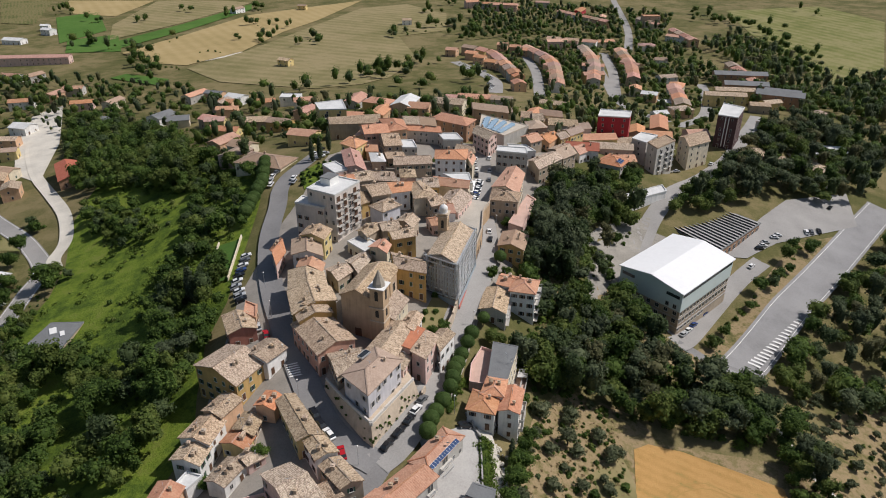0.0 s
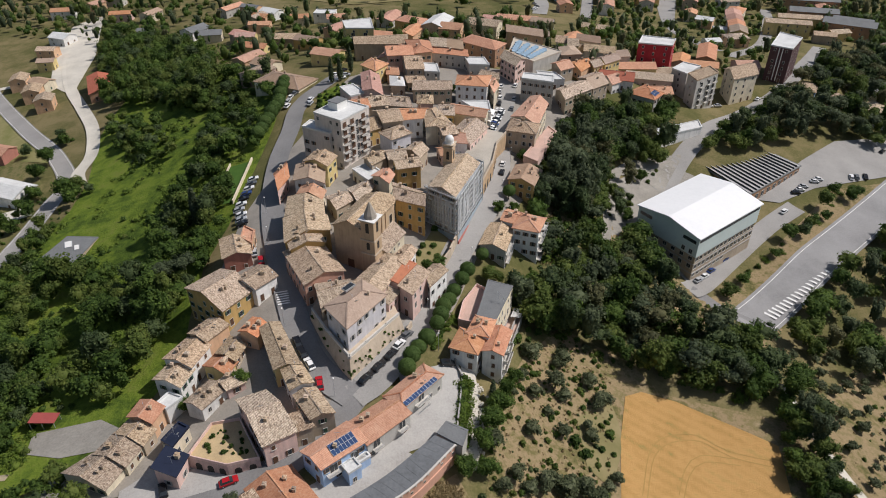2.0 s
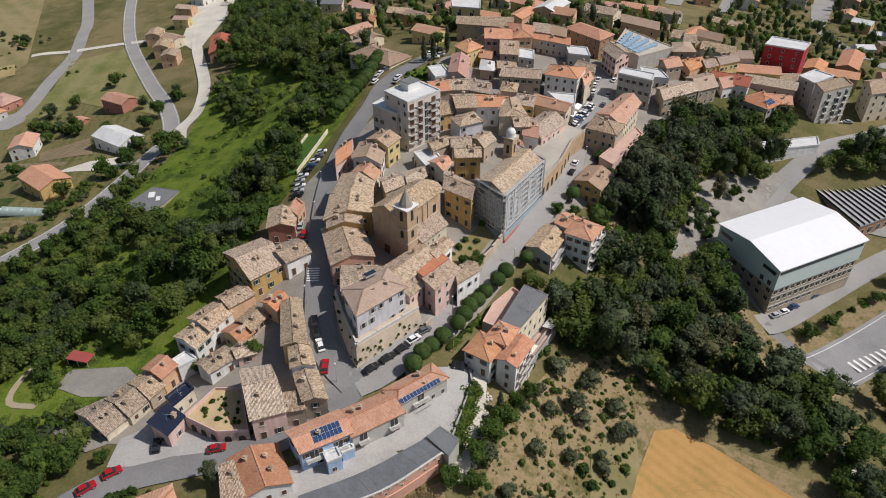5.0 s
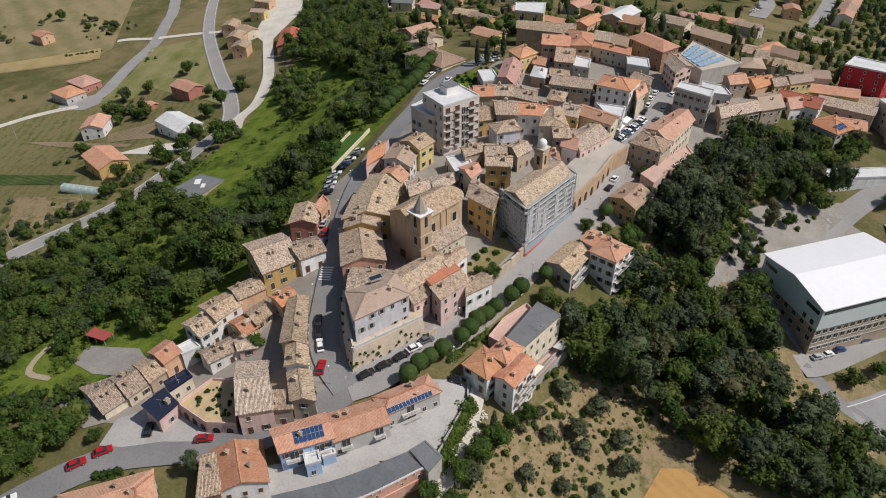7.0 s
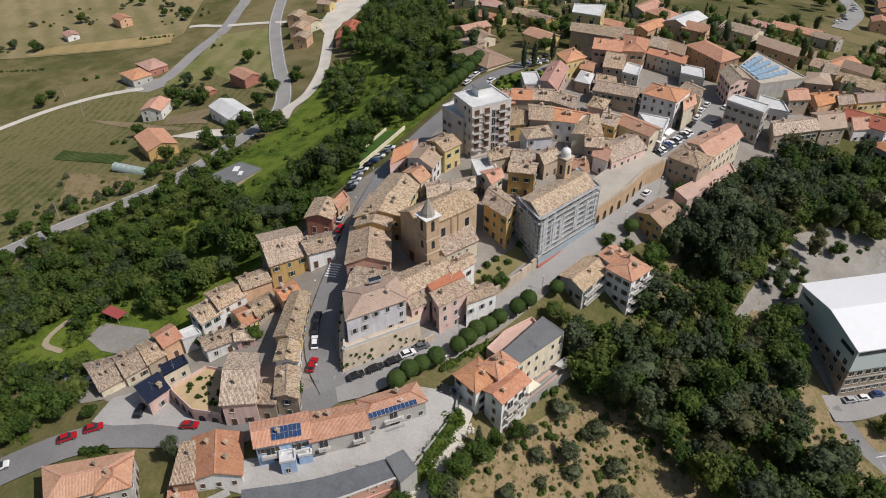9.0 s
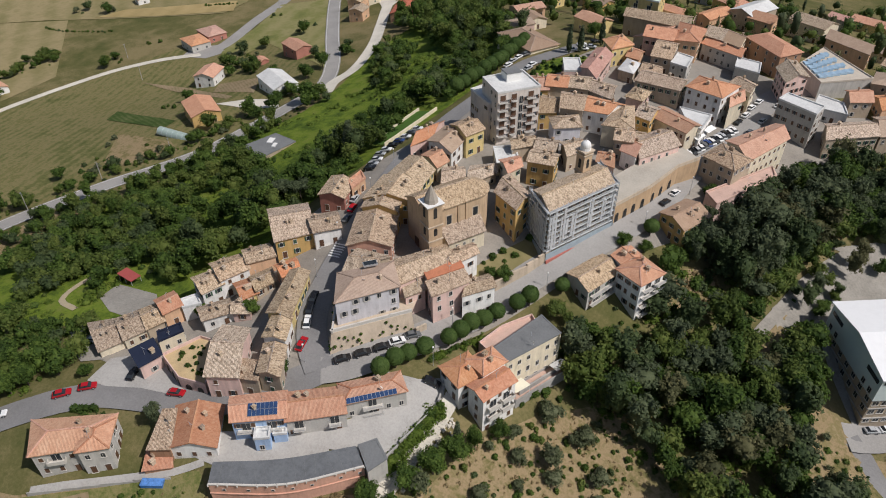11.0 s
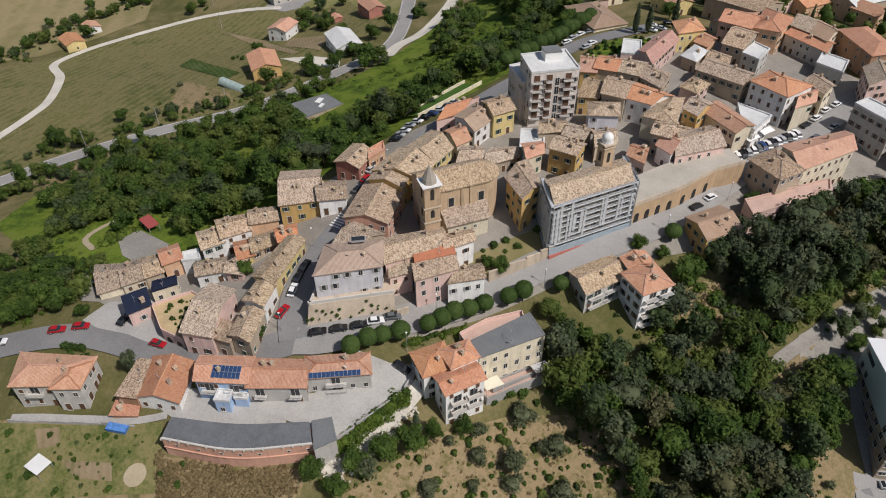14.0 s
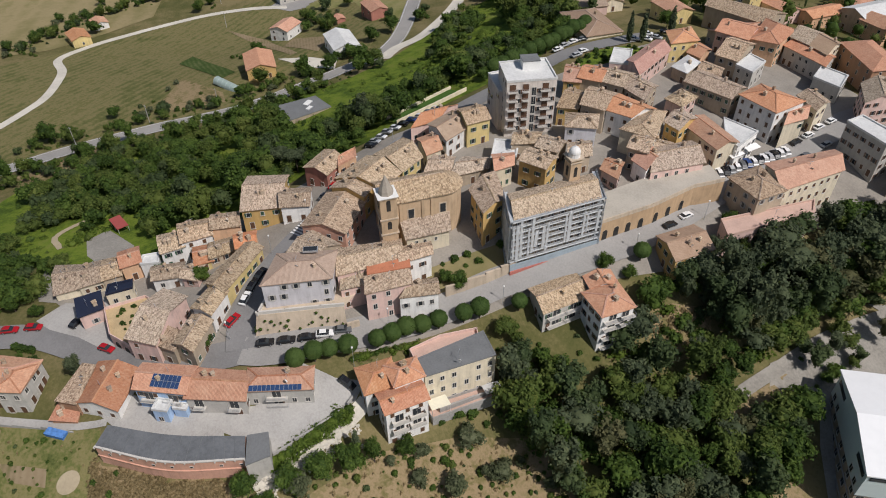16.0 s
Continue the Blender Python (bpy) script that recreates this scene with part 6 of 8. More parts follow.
woodland("dry_scrub", "rusty dry scrub on the bank below the ochre house", scatter([(30, 207), (33, 215), (38, 222), (44, 216), (40, 206)], 60, 95, 1.3), ["tuft", "tuft", "shrub"], 96, 0.7, 1.5, 0.6)
woodland("undergrowth", "green undergrowth at the wood's edge", scatter(EAST, 300, 14, 2.4), ["shrub", "shrub", "lush"], 24, 0.5, 1.3, 0.25)
woodland("woodland", "trees beyond the sports hall", scatter([(175, 383), (255, 452), (230, 350), (196, 332), (174, 324), (147, 306), (140, 318), (150, 345)], 90, 15, 5.5), ["pine_b", "broad_c", "pine_a"], 25, 0.9, 1.4, 0.4)
woodland("woodland", "dark trees beside the wide roadway", scatter([(113, 192), (132, 210), (153, 236), (190, 272), (240, 320), (250, 250), (180, 200), (140, 180)], 110, 16, 6.0), ["broad_a", "pine_b", "broad_b"], 26, 0.8, 1.3, 0.4)
woodland("hedge_trees", "trees between the hall lane and the roadway", scatter([(93.3, 201.0), (107.3, 207.8), (127.5, 230.9), (150.7, 256.2), (175.8, 286.4), (160.7, 281.4), (139.4, 253.8), (115.5, 229.3), (96.0, 207.5)], 45, 17, 4.0), ["broad_b", "shrub", "broad_a", "lush"], 27, 0.5, 0.9, 0.5)
woodland("suburb_trees", "garden trees among the far houses", scatter([(60, 340), (130, 360), (200, 460), (240, 560), (240, 720), (160, 820), (60, 760), (60, 640), (70, 520), (50, 420)], 520, 18, 5.2), ["broad_a", "broad_b", "pine_b", "broad_c"], 28, 0.45, 1.05, 0.06)
woodland("suburb_trees", "trees on the far hillsides", scatter([(260, 460), (430, 500), (330, 540), (260, 620), (230, 760), (320, 1000), (60, 1150), (20, 800), (150, 900), (240, 760), (230, 560)], 620, 19, 6.0), ["broad_a", "broad_b", "broad_c", "pine_b"], 29, 0.6, 1.3, 0.06)
woodland("suburb_trees", "trees round the north-western houses", scatter([(-130, 340), (-60, 345), (-70, 400), (-40, 470), (-150, 500), (-240, 600), (-420, 640), (-420, 520), (-280, 470), (-200, 440), (-150, 430)], 400, 20, 6.0), ["broad_a", "broad_b", "pine_b", "broad_c"], 30, 0.45, 1.15, 0.06)
woodland("suburb_trees", "trees behind the north of the town", scatter([(-70, 345), (60, 350), (40, 470), (20, 520), (-60, 470), (-80, 440)], 110, 21, 6.5), ["broad_a", "broad_b", "pine_b", "cypress"], 31, 0.6, 1.1, 0.06)
woodland("roadside_bushes", "bushes along the valley road", scatter([(-172, 60), (-176, 120), (-174, 152), (-165, 172), (-160, 200), (-166, 240), (-158, 236), (-156, 200), (-160, 170), (-165, 140), (-164, 100), (-160, 60)], 110, 23, 3.2), ["shrub", "shrub", "lush"], 33, 0.35, 0.8, 0.3)
rng_v = random.Random(91)
_spots = [(x + rng_v.gauss(0, g), y + rng_v.gauss(0, g)) for x, y, n, g in itertools.chain(((-272, 280, 5, 5), (-262, 285, 6, 6), (-250, 270, 5, 5), (-240, 276, 4, 4), (-336, 262, 3, 3), (-331, 233, 3, 3), (-217, 172, 2, 2), (-204, 157, 4, 3), (-190, 160, 6, 4), (-187, 174, 6, 4), (-196, 148, 5, 4), (-199, 112, 6, 4), (-194, 122, 6, 4), (-437, 326, 8, 8), (-370, 363, 9, 8),), ((-382, 385, 8, 8), (-437, 270, 3, 4), (-420, 285, 4, 4), (-457, 316, 5, 6), (-473, 339, 5, 6), (-407, 388, 6, 8), (-441, 382, 6, 8), (-338, 125, 6, 4), (-330, 132, 6, 4), (-348, 146, 7, 5), (-368, 164, 8, 5), (-374, 184, 8, 5), (-378, 204, 6, 5), (-331, 240, 4, 3), (-346, 170, 4, 4),), ((-236, 215, 4, 4), (-226, 222, 4, 4), (-200, 208, 3, 3), (-186, 214, 3, 3), (-178, 222, 5, 3), (-190, 250, 4, 4), (-212, 262, 4, 4), (-255, 318, 2, 3), (-262, 330, 2, 3), (-300, 335, 3, 4), (-220, 300, 3, 5), (-178, 205, 6, 4), (-173, 228, 6, 4),)) for _ in range(n)]
woodland("valley_trees", "bushes and small trees between the valley plots", [p for p in _spots if clear(p[0], p[1], 1.0)], ["shrub", "broad_b", "shrub", "olive_b"], 34, 0.6, 1.15, 0.4)
def along(pts, gap, spread, seed):
    rng = random.Random(seed)
    return [(p.x + rng.gauss(0, spread), p.y + rng.gauss(0, spread)) for p in smooth_line(pts, gap)]


woodland("hedgerow", "dark hedgerow of trees behind the valley villas", along([(-332, 108), (-340, 122), (-354, 148), (-366, 181), (-371, 204), (-372, 222)], 1.5, 2.2, 101), ["broad_b", "shrub", "broad_b", "shrub"], 102, 0.5, 0.9, 0.3)
woodland("roadside_trees", "dense trees and bushes on the uphill side of the valley road", [p for p in along([(-163, 86), (-166, 108), (-169, 124), (-166, 142), (-161, 162), (-158, 184), (-157, 204), (-160, 222)], 1.3, 2.6, 103) if clear(p[0], p[1], 1.0)], ["broad_b", "shrub", "broad_b", "broad_c"], 104, 0.4, 0.85, 0.3)
woodland("hedgerow", "hedge and young trees on the field side of the valley road", [p for p in along([(-192, 96), (-194, 112), (-190, 124), (-188, 146), (-184, 168), (-178, 190), (-177, 206), (-180, 232)], 1.5, 2.0, 105) if clear(p[0], p[1], 0.5)], ["shrub", "shrub", "broad_b"], 106, 0.4, 0.8, 0.3)
woodland("hedgerow", "garden hedges between the valley villas", [p for p in along([(-268, 270), (-258, 268), (-246, 270), (-232, 266)], 1.4, 1.6, 107) + along([(-190, 246), (-178, 250), (-170, 252), (-166, 244)], 1.4, 1.8, 108) + along([(-196, 304), (-200, 298), (-204, 310)], 1.4, 2.2, 109) if clear(p[0], p[1], 0.5)], ["shrub", "broad_b", "shrub"], 110, 0.5, 0.95, 0.3)
woodland("hedge", "low hedgerow along the valley field", [(-430 + 2.1 * k + rng_v.gauss(0, 0.6), 240 + 1.0 * k * math.sin(k * 0.06) + rng_v.gauss(0, 0.6)) for k in range(24)] + [(-348 - 1.2 * k + rng_v.gauss(0, 0.8), 338 - 0.9 * k + rng_v.gauss(0, 0.8)) for k in range(16)], ["shrub"], 38, 0.5, 0.9, 0.5)
woodland("hedge", "dense green hedge beside the courtyard", [(10.5 - 0.02 * k + rng_v.gauss(0, 0.2), 115.5 + 0.8 * k) for k in range(24)], ["shrub", "lush"], 35, 0.7, 1.1, 0.8)
woodland("verge_bushes", "bushes and young trees below the road", scatter([(-82, 56), (-72, 68), (-68, 78), (-66, 88), (-74, 98), (-90, 98), (-110, 84), (-112, 60)], 130, 25, 2.6), ["shrub", "broad_b", "lush"], 36, 0.45, 0.9, 0.35)
for x, y in ((-3.7, 129.4), (-3.0, 133.6), (-1.8, 136.8), (0.0, 140.6), (2.0, 147.0), (2.7, 150.6), (3.1, 154.1), (4.2, 157.9), (5.3, 161.9), (7.3, 167.8), (8.6, 171.6), (12.6, 180.5), (20.2, 214.8)):
    tree("clipped", x, y, random.Random(int(x * 9)).uniform(0.9, 1.08), group="clipped street trees")
for k in range(13):
    tree("clipped", -78.5 + 0.2 * k - (0.9 * (k - 6) if k > 6 else 0), 250 + 4.1 * k, 1.25, group="clipped street trees")
for x, y in scatter([(16, 104), (20, 135), (27, 152), (38, 166), (50, 160), (50, 120), (44, 96), (24, 90)], 50, 26, 2.9, lambda x, y: noise.noise(Vector((x / 9, y / 9, 1))) > -0.1):
    tree(random.Random(int(x * 11)).choice(("olive", "olive_b", "shrub", "olive_b")), x, y, random.Random(int(x * 7 + y)).uniform(0.6, 1.5), group="olive trees and shrubs on the dry slope")
for x, y in scatter([(112, 190), (150, 200), (176, 190), (150, 112), (118, 100), (110, 140)], 70, 27, 5.5):
    tree("olive", x, y, random.Random(int(x * 7 + y)).uniform(0.7, 1.1), group="olive trees in the grove")
for k, x, y, s in itertools.chain((("broad_b", 16, 116, 0.8), ("broad_a", 18, 122, 0.8), ("broad_b", 19.5, 128, 0.9), ("broad_a", 12, 108, 0.7), ("broad_b", 17, 110, 0.75), ("broad_c", 21, 133, 0.6), ("cypress", 17.5, 131, 0.8), ("broad_b", 23, 140, 0.6), ("broad_c", 104, 158, 1.0), ("broad_a", 108, 164, 1.1), ("pine_b", 105, 150, 1.0), ("pine_b", 107, 143, 1.1), ("cypress", -83, 196, 1.6), ("cypress", -85, 199, 1.5), ("pine_a", -76, 168, 0.8), ("pine_a", -82, 166, 0.9), ("broad_b", -25, 112.5, 0.6), ("broad_b", -22.5, 116, 0.5), ("pine_b", -35, 90, 0.62), ("broad_b", -48, 80.5, 0.4), ("broad_b", -45, 83, 0.4),), (("broad_b", -55, 117, 0.6), ("broad_b", -44, 124, 0.6), ("broad_b", 0, 172, 0.6), ("broad_b", -3, 170, 0.5), ("broad_b", 17, 205, 0.55), ("broad_b", 22, 209, 0.5), ("broad_a", -195, 282, 1.0), ("broad_b", -192, 268, 1.0), ("cypress", -60, 300, 1.1), ("cypress", -57, 304, 1.2), ("cypress", -55, 318, 1.2), ("broad_a", -62, 325, 0.9), ("broad_a", 2, 296, 0.7), ("broad_b", -2, 300, 0.7), ("broad_a", 7, 301, 0.6), ("broad_b", -6, 297, 0.6), ("broad_b", 3, 303, 0.7), ("broad_b", 25, 245, 0.6), ("pine_b", 30, 232, 0.7), ("cypress", 33, 245, 0.8), ("broad_b", 35, 250, 0.8),)):
    tree(k, x, y, s)
for x, y, k in ((-66.4, 83.4, 0.62), (-60.6, 87.6, 0.5), (-70.6, 73.6, 0.75), (-69.4, 77.4, 0.7), (-73.5, 79.5, 0.8), (-76, 85, 0.85), (-74, 72, 0.8), (-80, 78, 0.95), (-84, 88, 0.8), (-79, 68, 0.9)):
    tree("broad_b", x, y, k, group="young trees below the rising road")
for x, y in ((-53.4, 80.6), (-52.2, 81.4), (-51.0, 82.4), (-50.0, 83.4)):
    tree("shrub", x, y, 0.9, group="hedge by the detached house")
for x, y in scatter([(-58, 268), (-46, 290), (-50, 300), (-58, 296), (-63, 284)], 22, 41, 2.6):
    tree("shrub", x, y, random.Random(int(x * 5 + y)).uniform(0.5, 1.1), group="shrubs in the town garden")
for x, y in scatter([(-9, 166), (-6, 178), (-3, 188), (3, 184), (0.5, 172), (-3, 163)], 8, 42, 3.0):
    tree("shrub", x, y, random.Random(int(x * 5 + y)).uniform(0.5, 1.0), group="shrubs in the church garden")
for x, y in scatter([(-50, 66), (-26, 80), (-12, 85), (0, 96), (-4, 80), (-30, 56)], 14, 43, 4.0, lambda x, y: math.hypot(x + 12.3, y - 80.2) > 5):
    tree("shrub", x, y, random.Random(int(x * 5 + y)).uniform(0.4, 0.9), group="garden shrubs")
for x, y in scatter([(17, 138), (24, 150), (33, 166), (24, 168), (20, 150), (15, 142)], 9, 44, 3.0):
    tree("shrub", x, y, random.Random(int(x * 5 + y)).uniform(0.6, 1.2), group="garden shrubs")

woodland("dry_scrub", "low dry scrub and weeds on the slope", scatter([(16, 104), (20, 135), (27, 152), (38, 166), (50, 160), (46, 130), (44, 96), (24, 90)], 170, 61, 1.6, lambda x, y: noise.noise(Vector((x / 7, y / 7, 9))) > 0.0), ["shrub"], 62, 0.22, 0.55, 0.35)
woodland("bank_scrub", "low scrub on the dry bank by the hall", scatter([(70.7, 201.1), (82.7, 203.9), (96.4, 196.2), (104.0, 184.0), (82.4, 184.2), (73.2, 193.2)], 60, 63, 2.4), ["shrub", "shrub", "olive"], 64, 0.3, 0.9, 0.4)

woodland("woodland", "dark trees along the hall yard", scatter([(56, 268), (60, 262), (66, 268), (78, 276), (92, 296), (84, 300), (70, 286)], 40, 65, 3.4), ["pine_b", "broad_a", "broad_c"], 66, 0.7, 1.2, 0.6)
woodland("woodland", "trees beside the road by the old works", scatter([(90, 276), (100, 286), (104, 290), (100, 300), (112, 306), (128, 318), (134, 330), (122, 328), (104, 306), (92, 288)], 46, 97, 3.6), ["broad_a", "broad_b", "pine_b"], 98, 0.7, 1.15, 0.4)
woodland("yard_trees", "pines and bushes round the gravel yard", scatter([(57, 228), (60, 250), (66, 262), (74, 262), (70, 246), (64, 232)], 7, 121, 3.4) + scatter([(74, 262), (88, 268), (98, 282), (88, 284), (76, 274)], 14, 122, 3.6), ["pine_b", "broad_b", "shrub"], 123, 0.5, 1.0, 0.5)
woodland("yard_bushes", "bushes at the edge of the gravel yard", [(57 + rng_v.gauss(0, 1.5), 234 + 2.2 * k) for k in range(14)] + [(66 + rng_v.gauss(0, 1), 232 + 3 * k) for k in range(5)], ["shrub", "broad_b"], 67, 0.4, 0.7, 0.6)

woodland("garden_trees", "garden trees beside the apartment houses", scatter([(14, 168), (22, 167), (28, 178), (30, 190), (22, 192), (14, 180)], 26, 68, 3.0, lambda x, y: y < 180), ["broad_b", "shrub", "broad_a"], 69, 0.4, 0.75, 0.8)
woodland("hedge", "green hedge between the street trees and the villa", [(1.5 + 0.3 * k + rng_v.gauss(0, 0.15), 140.5 + 1.1 * k) for k in range(14)], ["shrub", "lush"], 70, 0.45, 0.7, 0.8)

woodland("dry_grass", "tall dry straw-coloured grass below the garages", scatter([(-13.9, 86.0), (-7.9, 90.4), (0, 98), (6.5, 106), (12, 104), (6, 92), (-5.6, 82)], 330, 71, 0.75), ["tuft"], 72, 0.6, 1.3, 0.8)
woodland("garden_weeds", "low green weeds and vegetables in the garden", scatter([(-33, 70), (-20, 84), (-13, 86), (-7, 81), (-20, 65)], 60, 73, 1.6, lambda x, y: math.hypot(x + 12.3, y - 80.2) > 4), ["shrub", "tuft"], 74, 0.18, 0.5, 0.5)

woodland("woodland", "trees and scrub between the wheat and the olive grove", scatter([(98, 116), (99, 143), (103, 160), (112, 154), (116, 136), (116, 112)], 55, 81, 3.0), ["broad_a", "broad_b", "shrub", "olive_b"], 82, 0.5, 1.0, 0.6)
woodland("bank_scrub", "low scrub and weeds over the dry slope", scatter([(98, 156), (112, 178), (150, 198), (176, 188), (150, 112), (118, 100), (110, 140)], 160, 83, 2.6), ["shrub", "tuft", "olive"], 84, 0.3, 0.8, 0.3)
woodland("slope_weeds", "dry tufts and weeds on the olive slope", scatter([(16, 104), (20, 135), (27, 152), (38, 166), (52, 160), (48, 120), (44, 96), (24, 90)], 420, 85, 1.1), ["tuft", "tuft", "shrub"], 86, 0.35, 0.8, 0.35)
woodland("woodland", "dark woods behind the outer town", scatter([(300, 470), (420, 520), (420, 640), (360, 620), (330, 540)], 150, 87, 7.0), ["broad_a", "pine_b", "broad_c"], 88, 0.9, 1.4, 0.1)

# ---- landmarks ----
BY_LABEL = {h["label"]: h for h in HOUSES if h["label"]}


def on_edge(p, q, z=0.0):
    """A frame with x along the wall from p to q, -y outwards, z up, and the wall's length."""
    p, q = Vector(p), Vector(q)
    d = q - p
    return Matrix.Translation((p.x, p.y, z)) @ Matrix.Rotation(math.atan2(d.y, d.x), 4, "Z"), d.length


def shared(name, key, maker, mats, cache={}):
    if key not in cache:
        bm = maker()
        me = bpy.data.meshes.new(name)
        bm.to_mesh(me)
        bm.free()
        for m in mats:
            me.materials.append(m)
        cache[key] = me
    return cache[key]


def put(name, me, parent, m, label=""):
    ob = new(name, me)
    ob.parent = parent
    ob.matrix_basis = m
    if label:
        ob["label"] = label
    return ob


def base_of(name, x, y, z, label, category, rot=0.0, group=""):
    ob = new(name, None)
    ob.matrix_basis = Matrix.Translation((x, y, z)) @ Matrix.Rotation(radians(rot), 4, "Z")
    return tagged(ob, label, category, group=group)


def prism(pts, z0, z1):
    bm = bmesh.new()
    lo, hi = [bm.verts.new((x, y, z0)) for x, y in pts], [bm.verts.new((x, y, z1)) for x, y in pts]
    n = len(pts)
    for i in range(n):
        bm.faces.new((lo[i], lo[(i + 1) % n], hi[(i + 1) % n], hi[i]))
    bm.faces.new(hi)
    bm.faces.new(lo[::-1])
    bmesh.ops.recalc_face_normals(bm, faces=bm.faces)
    return bm


def uv_xy(bm, rot=0.0):
    lay = bm.loops.layers.uv.verify()
    c, s = math.cos(rot), math.sin(rot)
    for f in bm.faces:
        for l in f.loops:
            x, y = l.vert.co.x, l.vert.co.y
            l[lay].uv = (x * c + y * s, y * c - x * s)
    return bm


# balconies: slab, parapet or rail
def balcony_mesh(w, rail):
    def make():
        bm = bmesh.new()
        T = Matrix.Translation
        box_into(bm, T((0, -0.6, 0)), w, 1.2, 0.16, 0)
        if rail:
            for z in (0.5, 1.0):
                box_into(bm, T((0, -1.17, z)), w, 0.04, 0.05, 1)
            for k in range(int(w / 0.25) + 1):
                box_into(bm, T((-w / 2 + 0.02 + k * (w - 0.04) / int(w / 0.25), -1.17, 0.5)), 0.03, 0.03, 1.0, 1)
            for s in (-1, 1):
                box_into(bm, T((s * (w / 2 - 0.02), -0.6, 1.0)), 0.04, 1.2, 0.05, 1)
        else:
            box_into(bm, T((0, -1.15, 0.5)), w, 0.1, 0.95, 2)
            for s in (-1, 1):
                box_into(bm, T((s * (w / 2 - 0.05), -0.6, 0.5)), 0.1, 1.1, 0.95, 2)
        return bm
    return shared("balcony", ("balcony", w, rail), make, (M_FRAME, M_METAL, M_FRAME))


def balconies(label, edge, us, zs, w, rail=True, leaf="n"):
    H = BY_LABEL[label]
    m, ln = on_edge(H["c"][edge], H["c"][(edge + 1) % 4])
    thing = H["thing"]
    inv = Matrix.Translation(-thing.location)
    for u in us:
        for z in zs:
            put("balcony", balcony_mesh(w, rail), thing, inv @ m @ Matrix.Translation((u * ln, 0, z)))
            put("window", opener(leaf, 1.8, 2.1), thing, inv @ m @ Matrix.Translation((u * ln, -0.03, z + 0.12)))


def church():
    c = base_of("church", -19.8, 164.1, 5.0, "tall brick church with rounded apse and tan tiled roof", "church", math.degrees(math.atan2(0.94, 0.33)))
    L, W, E = 16.5, 9.75, 14.0
    arc = [(L + W / 2 * math.sin(a), W / 2 - W / 2 * math.cos(a)) for a in np.linspace(0, math.pi, 15)]
    plan = [(0, 0)] + arc + [(0, W)]
    bm = prism(plan, -2, E)
    r = 2.6
    a, b, d = bm.verts.new((0, 0, E)), bm.verts.new((0, W, E)), bm.verts.new((0, W / 2, E + r))
    bm.faces.new((a, b, d))
    part("wall", bm, M_BRICK, c, "brown brick nave wall")
    # roof with a fan over the apse
    V, Fa, UV = [], [], []
    o = 0.45
    ap = [(L + (W / 2 + o) * math.sin(t), W / 2 - (W / 2 + o) * math.cos(t)) for t in np.linspace(0, math.pi, 15)]

    def face(vs):
        s = len(V)
        V.extend(tuple(v) for v in vs)
        Fa.append(tuple(range(s, s + len(vs))))
        UV.append(face_uv([Vector(v) for v in vs]))
    z0, z1 = E + 0.05, E + r + 0.25
    face([(-o, -o, z0), (L, -o, z0), (L, W / 2, z1), (-o, W / 2, z1)])
    face([(L, W + o, z0), (-o, W + o, z0), (-o, W / 2, z1), (L, W / 2, z1)])
    for p, q in zip(ap, ap[1:]):
        face([(*p, z0), (*q, z0), (L, W / 2, z1)])
    ring = [(-o, -o)] + ap + [(-o, W + o)]
    for p, q in zip(ring, ring[1:]):
        face([(*p, z0 - 0.3), (*q, z0 - 0.3), (*q, z0), (*p, z0)])
    face([(-o, -o, z0 - 0.3), (-o, -o, z0), (-o, W / 2, z1), (-o, W / 2, z1 - 0.3)])
    face([(-o, W + o, z0), (-o, W + o, z0 - 0.3), (-o, W / 2, z1 - 0.3), (-o, W / 2, z1)])
    roof = link_mesh("roof", V, Fa, tile_of("old"), uvs=UV, parent=c, label="tan barrel-tile roof rounded over the apse")
    part("ridge_tiles", uv_xy(box_bm(L + 0.4, 0.4, 0.2, L / 2, W / 2, z1 + 0.02)), tile_of("old"), roof)
    bm = bmesh.new()
    for p, q in zip(plan, plan[1:]):
        m, ln = on_edge(p, q, E - 0.35)
        box_into(bm, m @ Matrix.Translation((ln / 2, -0.12, 0)), ln + 0.1, 0.25, 0.45)
    part("cornice", bm, M_STONE, c, "moulded brick cornice")
    for k, x in enumerate((7.0, 15.2)):
        bm = bmesh.new()
        box_into(bm, Matrix.Translation((x, -0.03, E - 4.2)), 2.0, 0.1, 3.2, 0)
        box_into(bm, Matrix.Translation((x, -0.08, E - 4.2)), 1.4, 0.1, 2.6, 1)
        box_into(bm, Matrix.Translation((x, -0.12, E - 5.8)), 2.4, 0.3, 0.15, 0)
        part("window", bm, (M_STONE, M_GLASS), c, "tall dark church window in a pale surround")
    for x in (4.4, 10.0, 12.4):
        part("pilaster", box_bm(0.7, 0.3, E, x, -0.1, E / 2 - 0.5), M_BRICK, c)
    part("door", box_bm(0.2, 2.0, 3.4, -0.06, W / 2, 1.9), M_SHUT_B, c, "dark wooden church door")
    # side chapel under a lean-to roof
    bm = prism([(4.5, -4.2), (15.5, -4.2), (16.5, 0), (4.5, 0)], -2, 6.0)
    part("chapel_wall", bm, wall_of("cream"), c, "pale plastered side chapel")
    vs = [(4.0, -4.7, 5.9), (15.9, -4.7, 5.9), (17.0, 0.1, 8.2), (4.0, 0.1, 8.2)]
    lo = [(x, y, z - 0.3) for x, y, z in vs]
    fs = [(0, 1, 2, 3), (7, 6, 5, 4), (4, 5, 1, 0), (5, 6, 2, 1), (6, 7, 3, 2), (7, 4, 0, 3)]
    allv = vs + lo
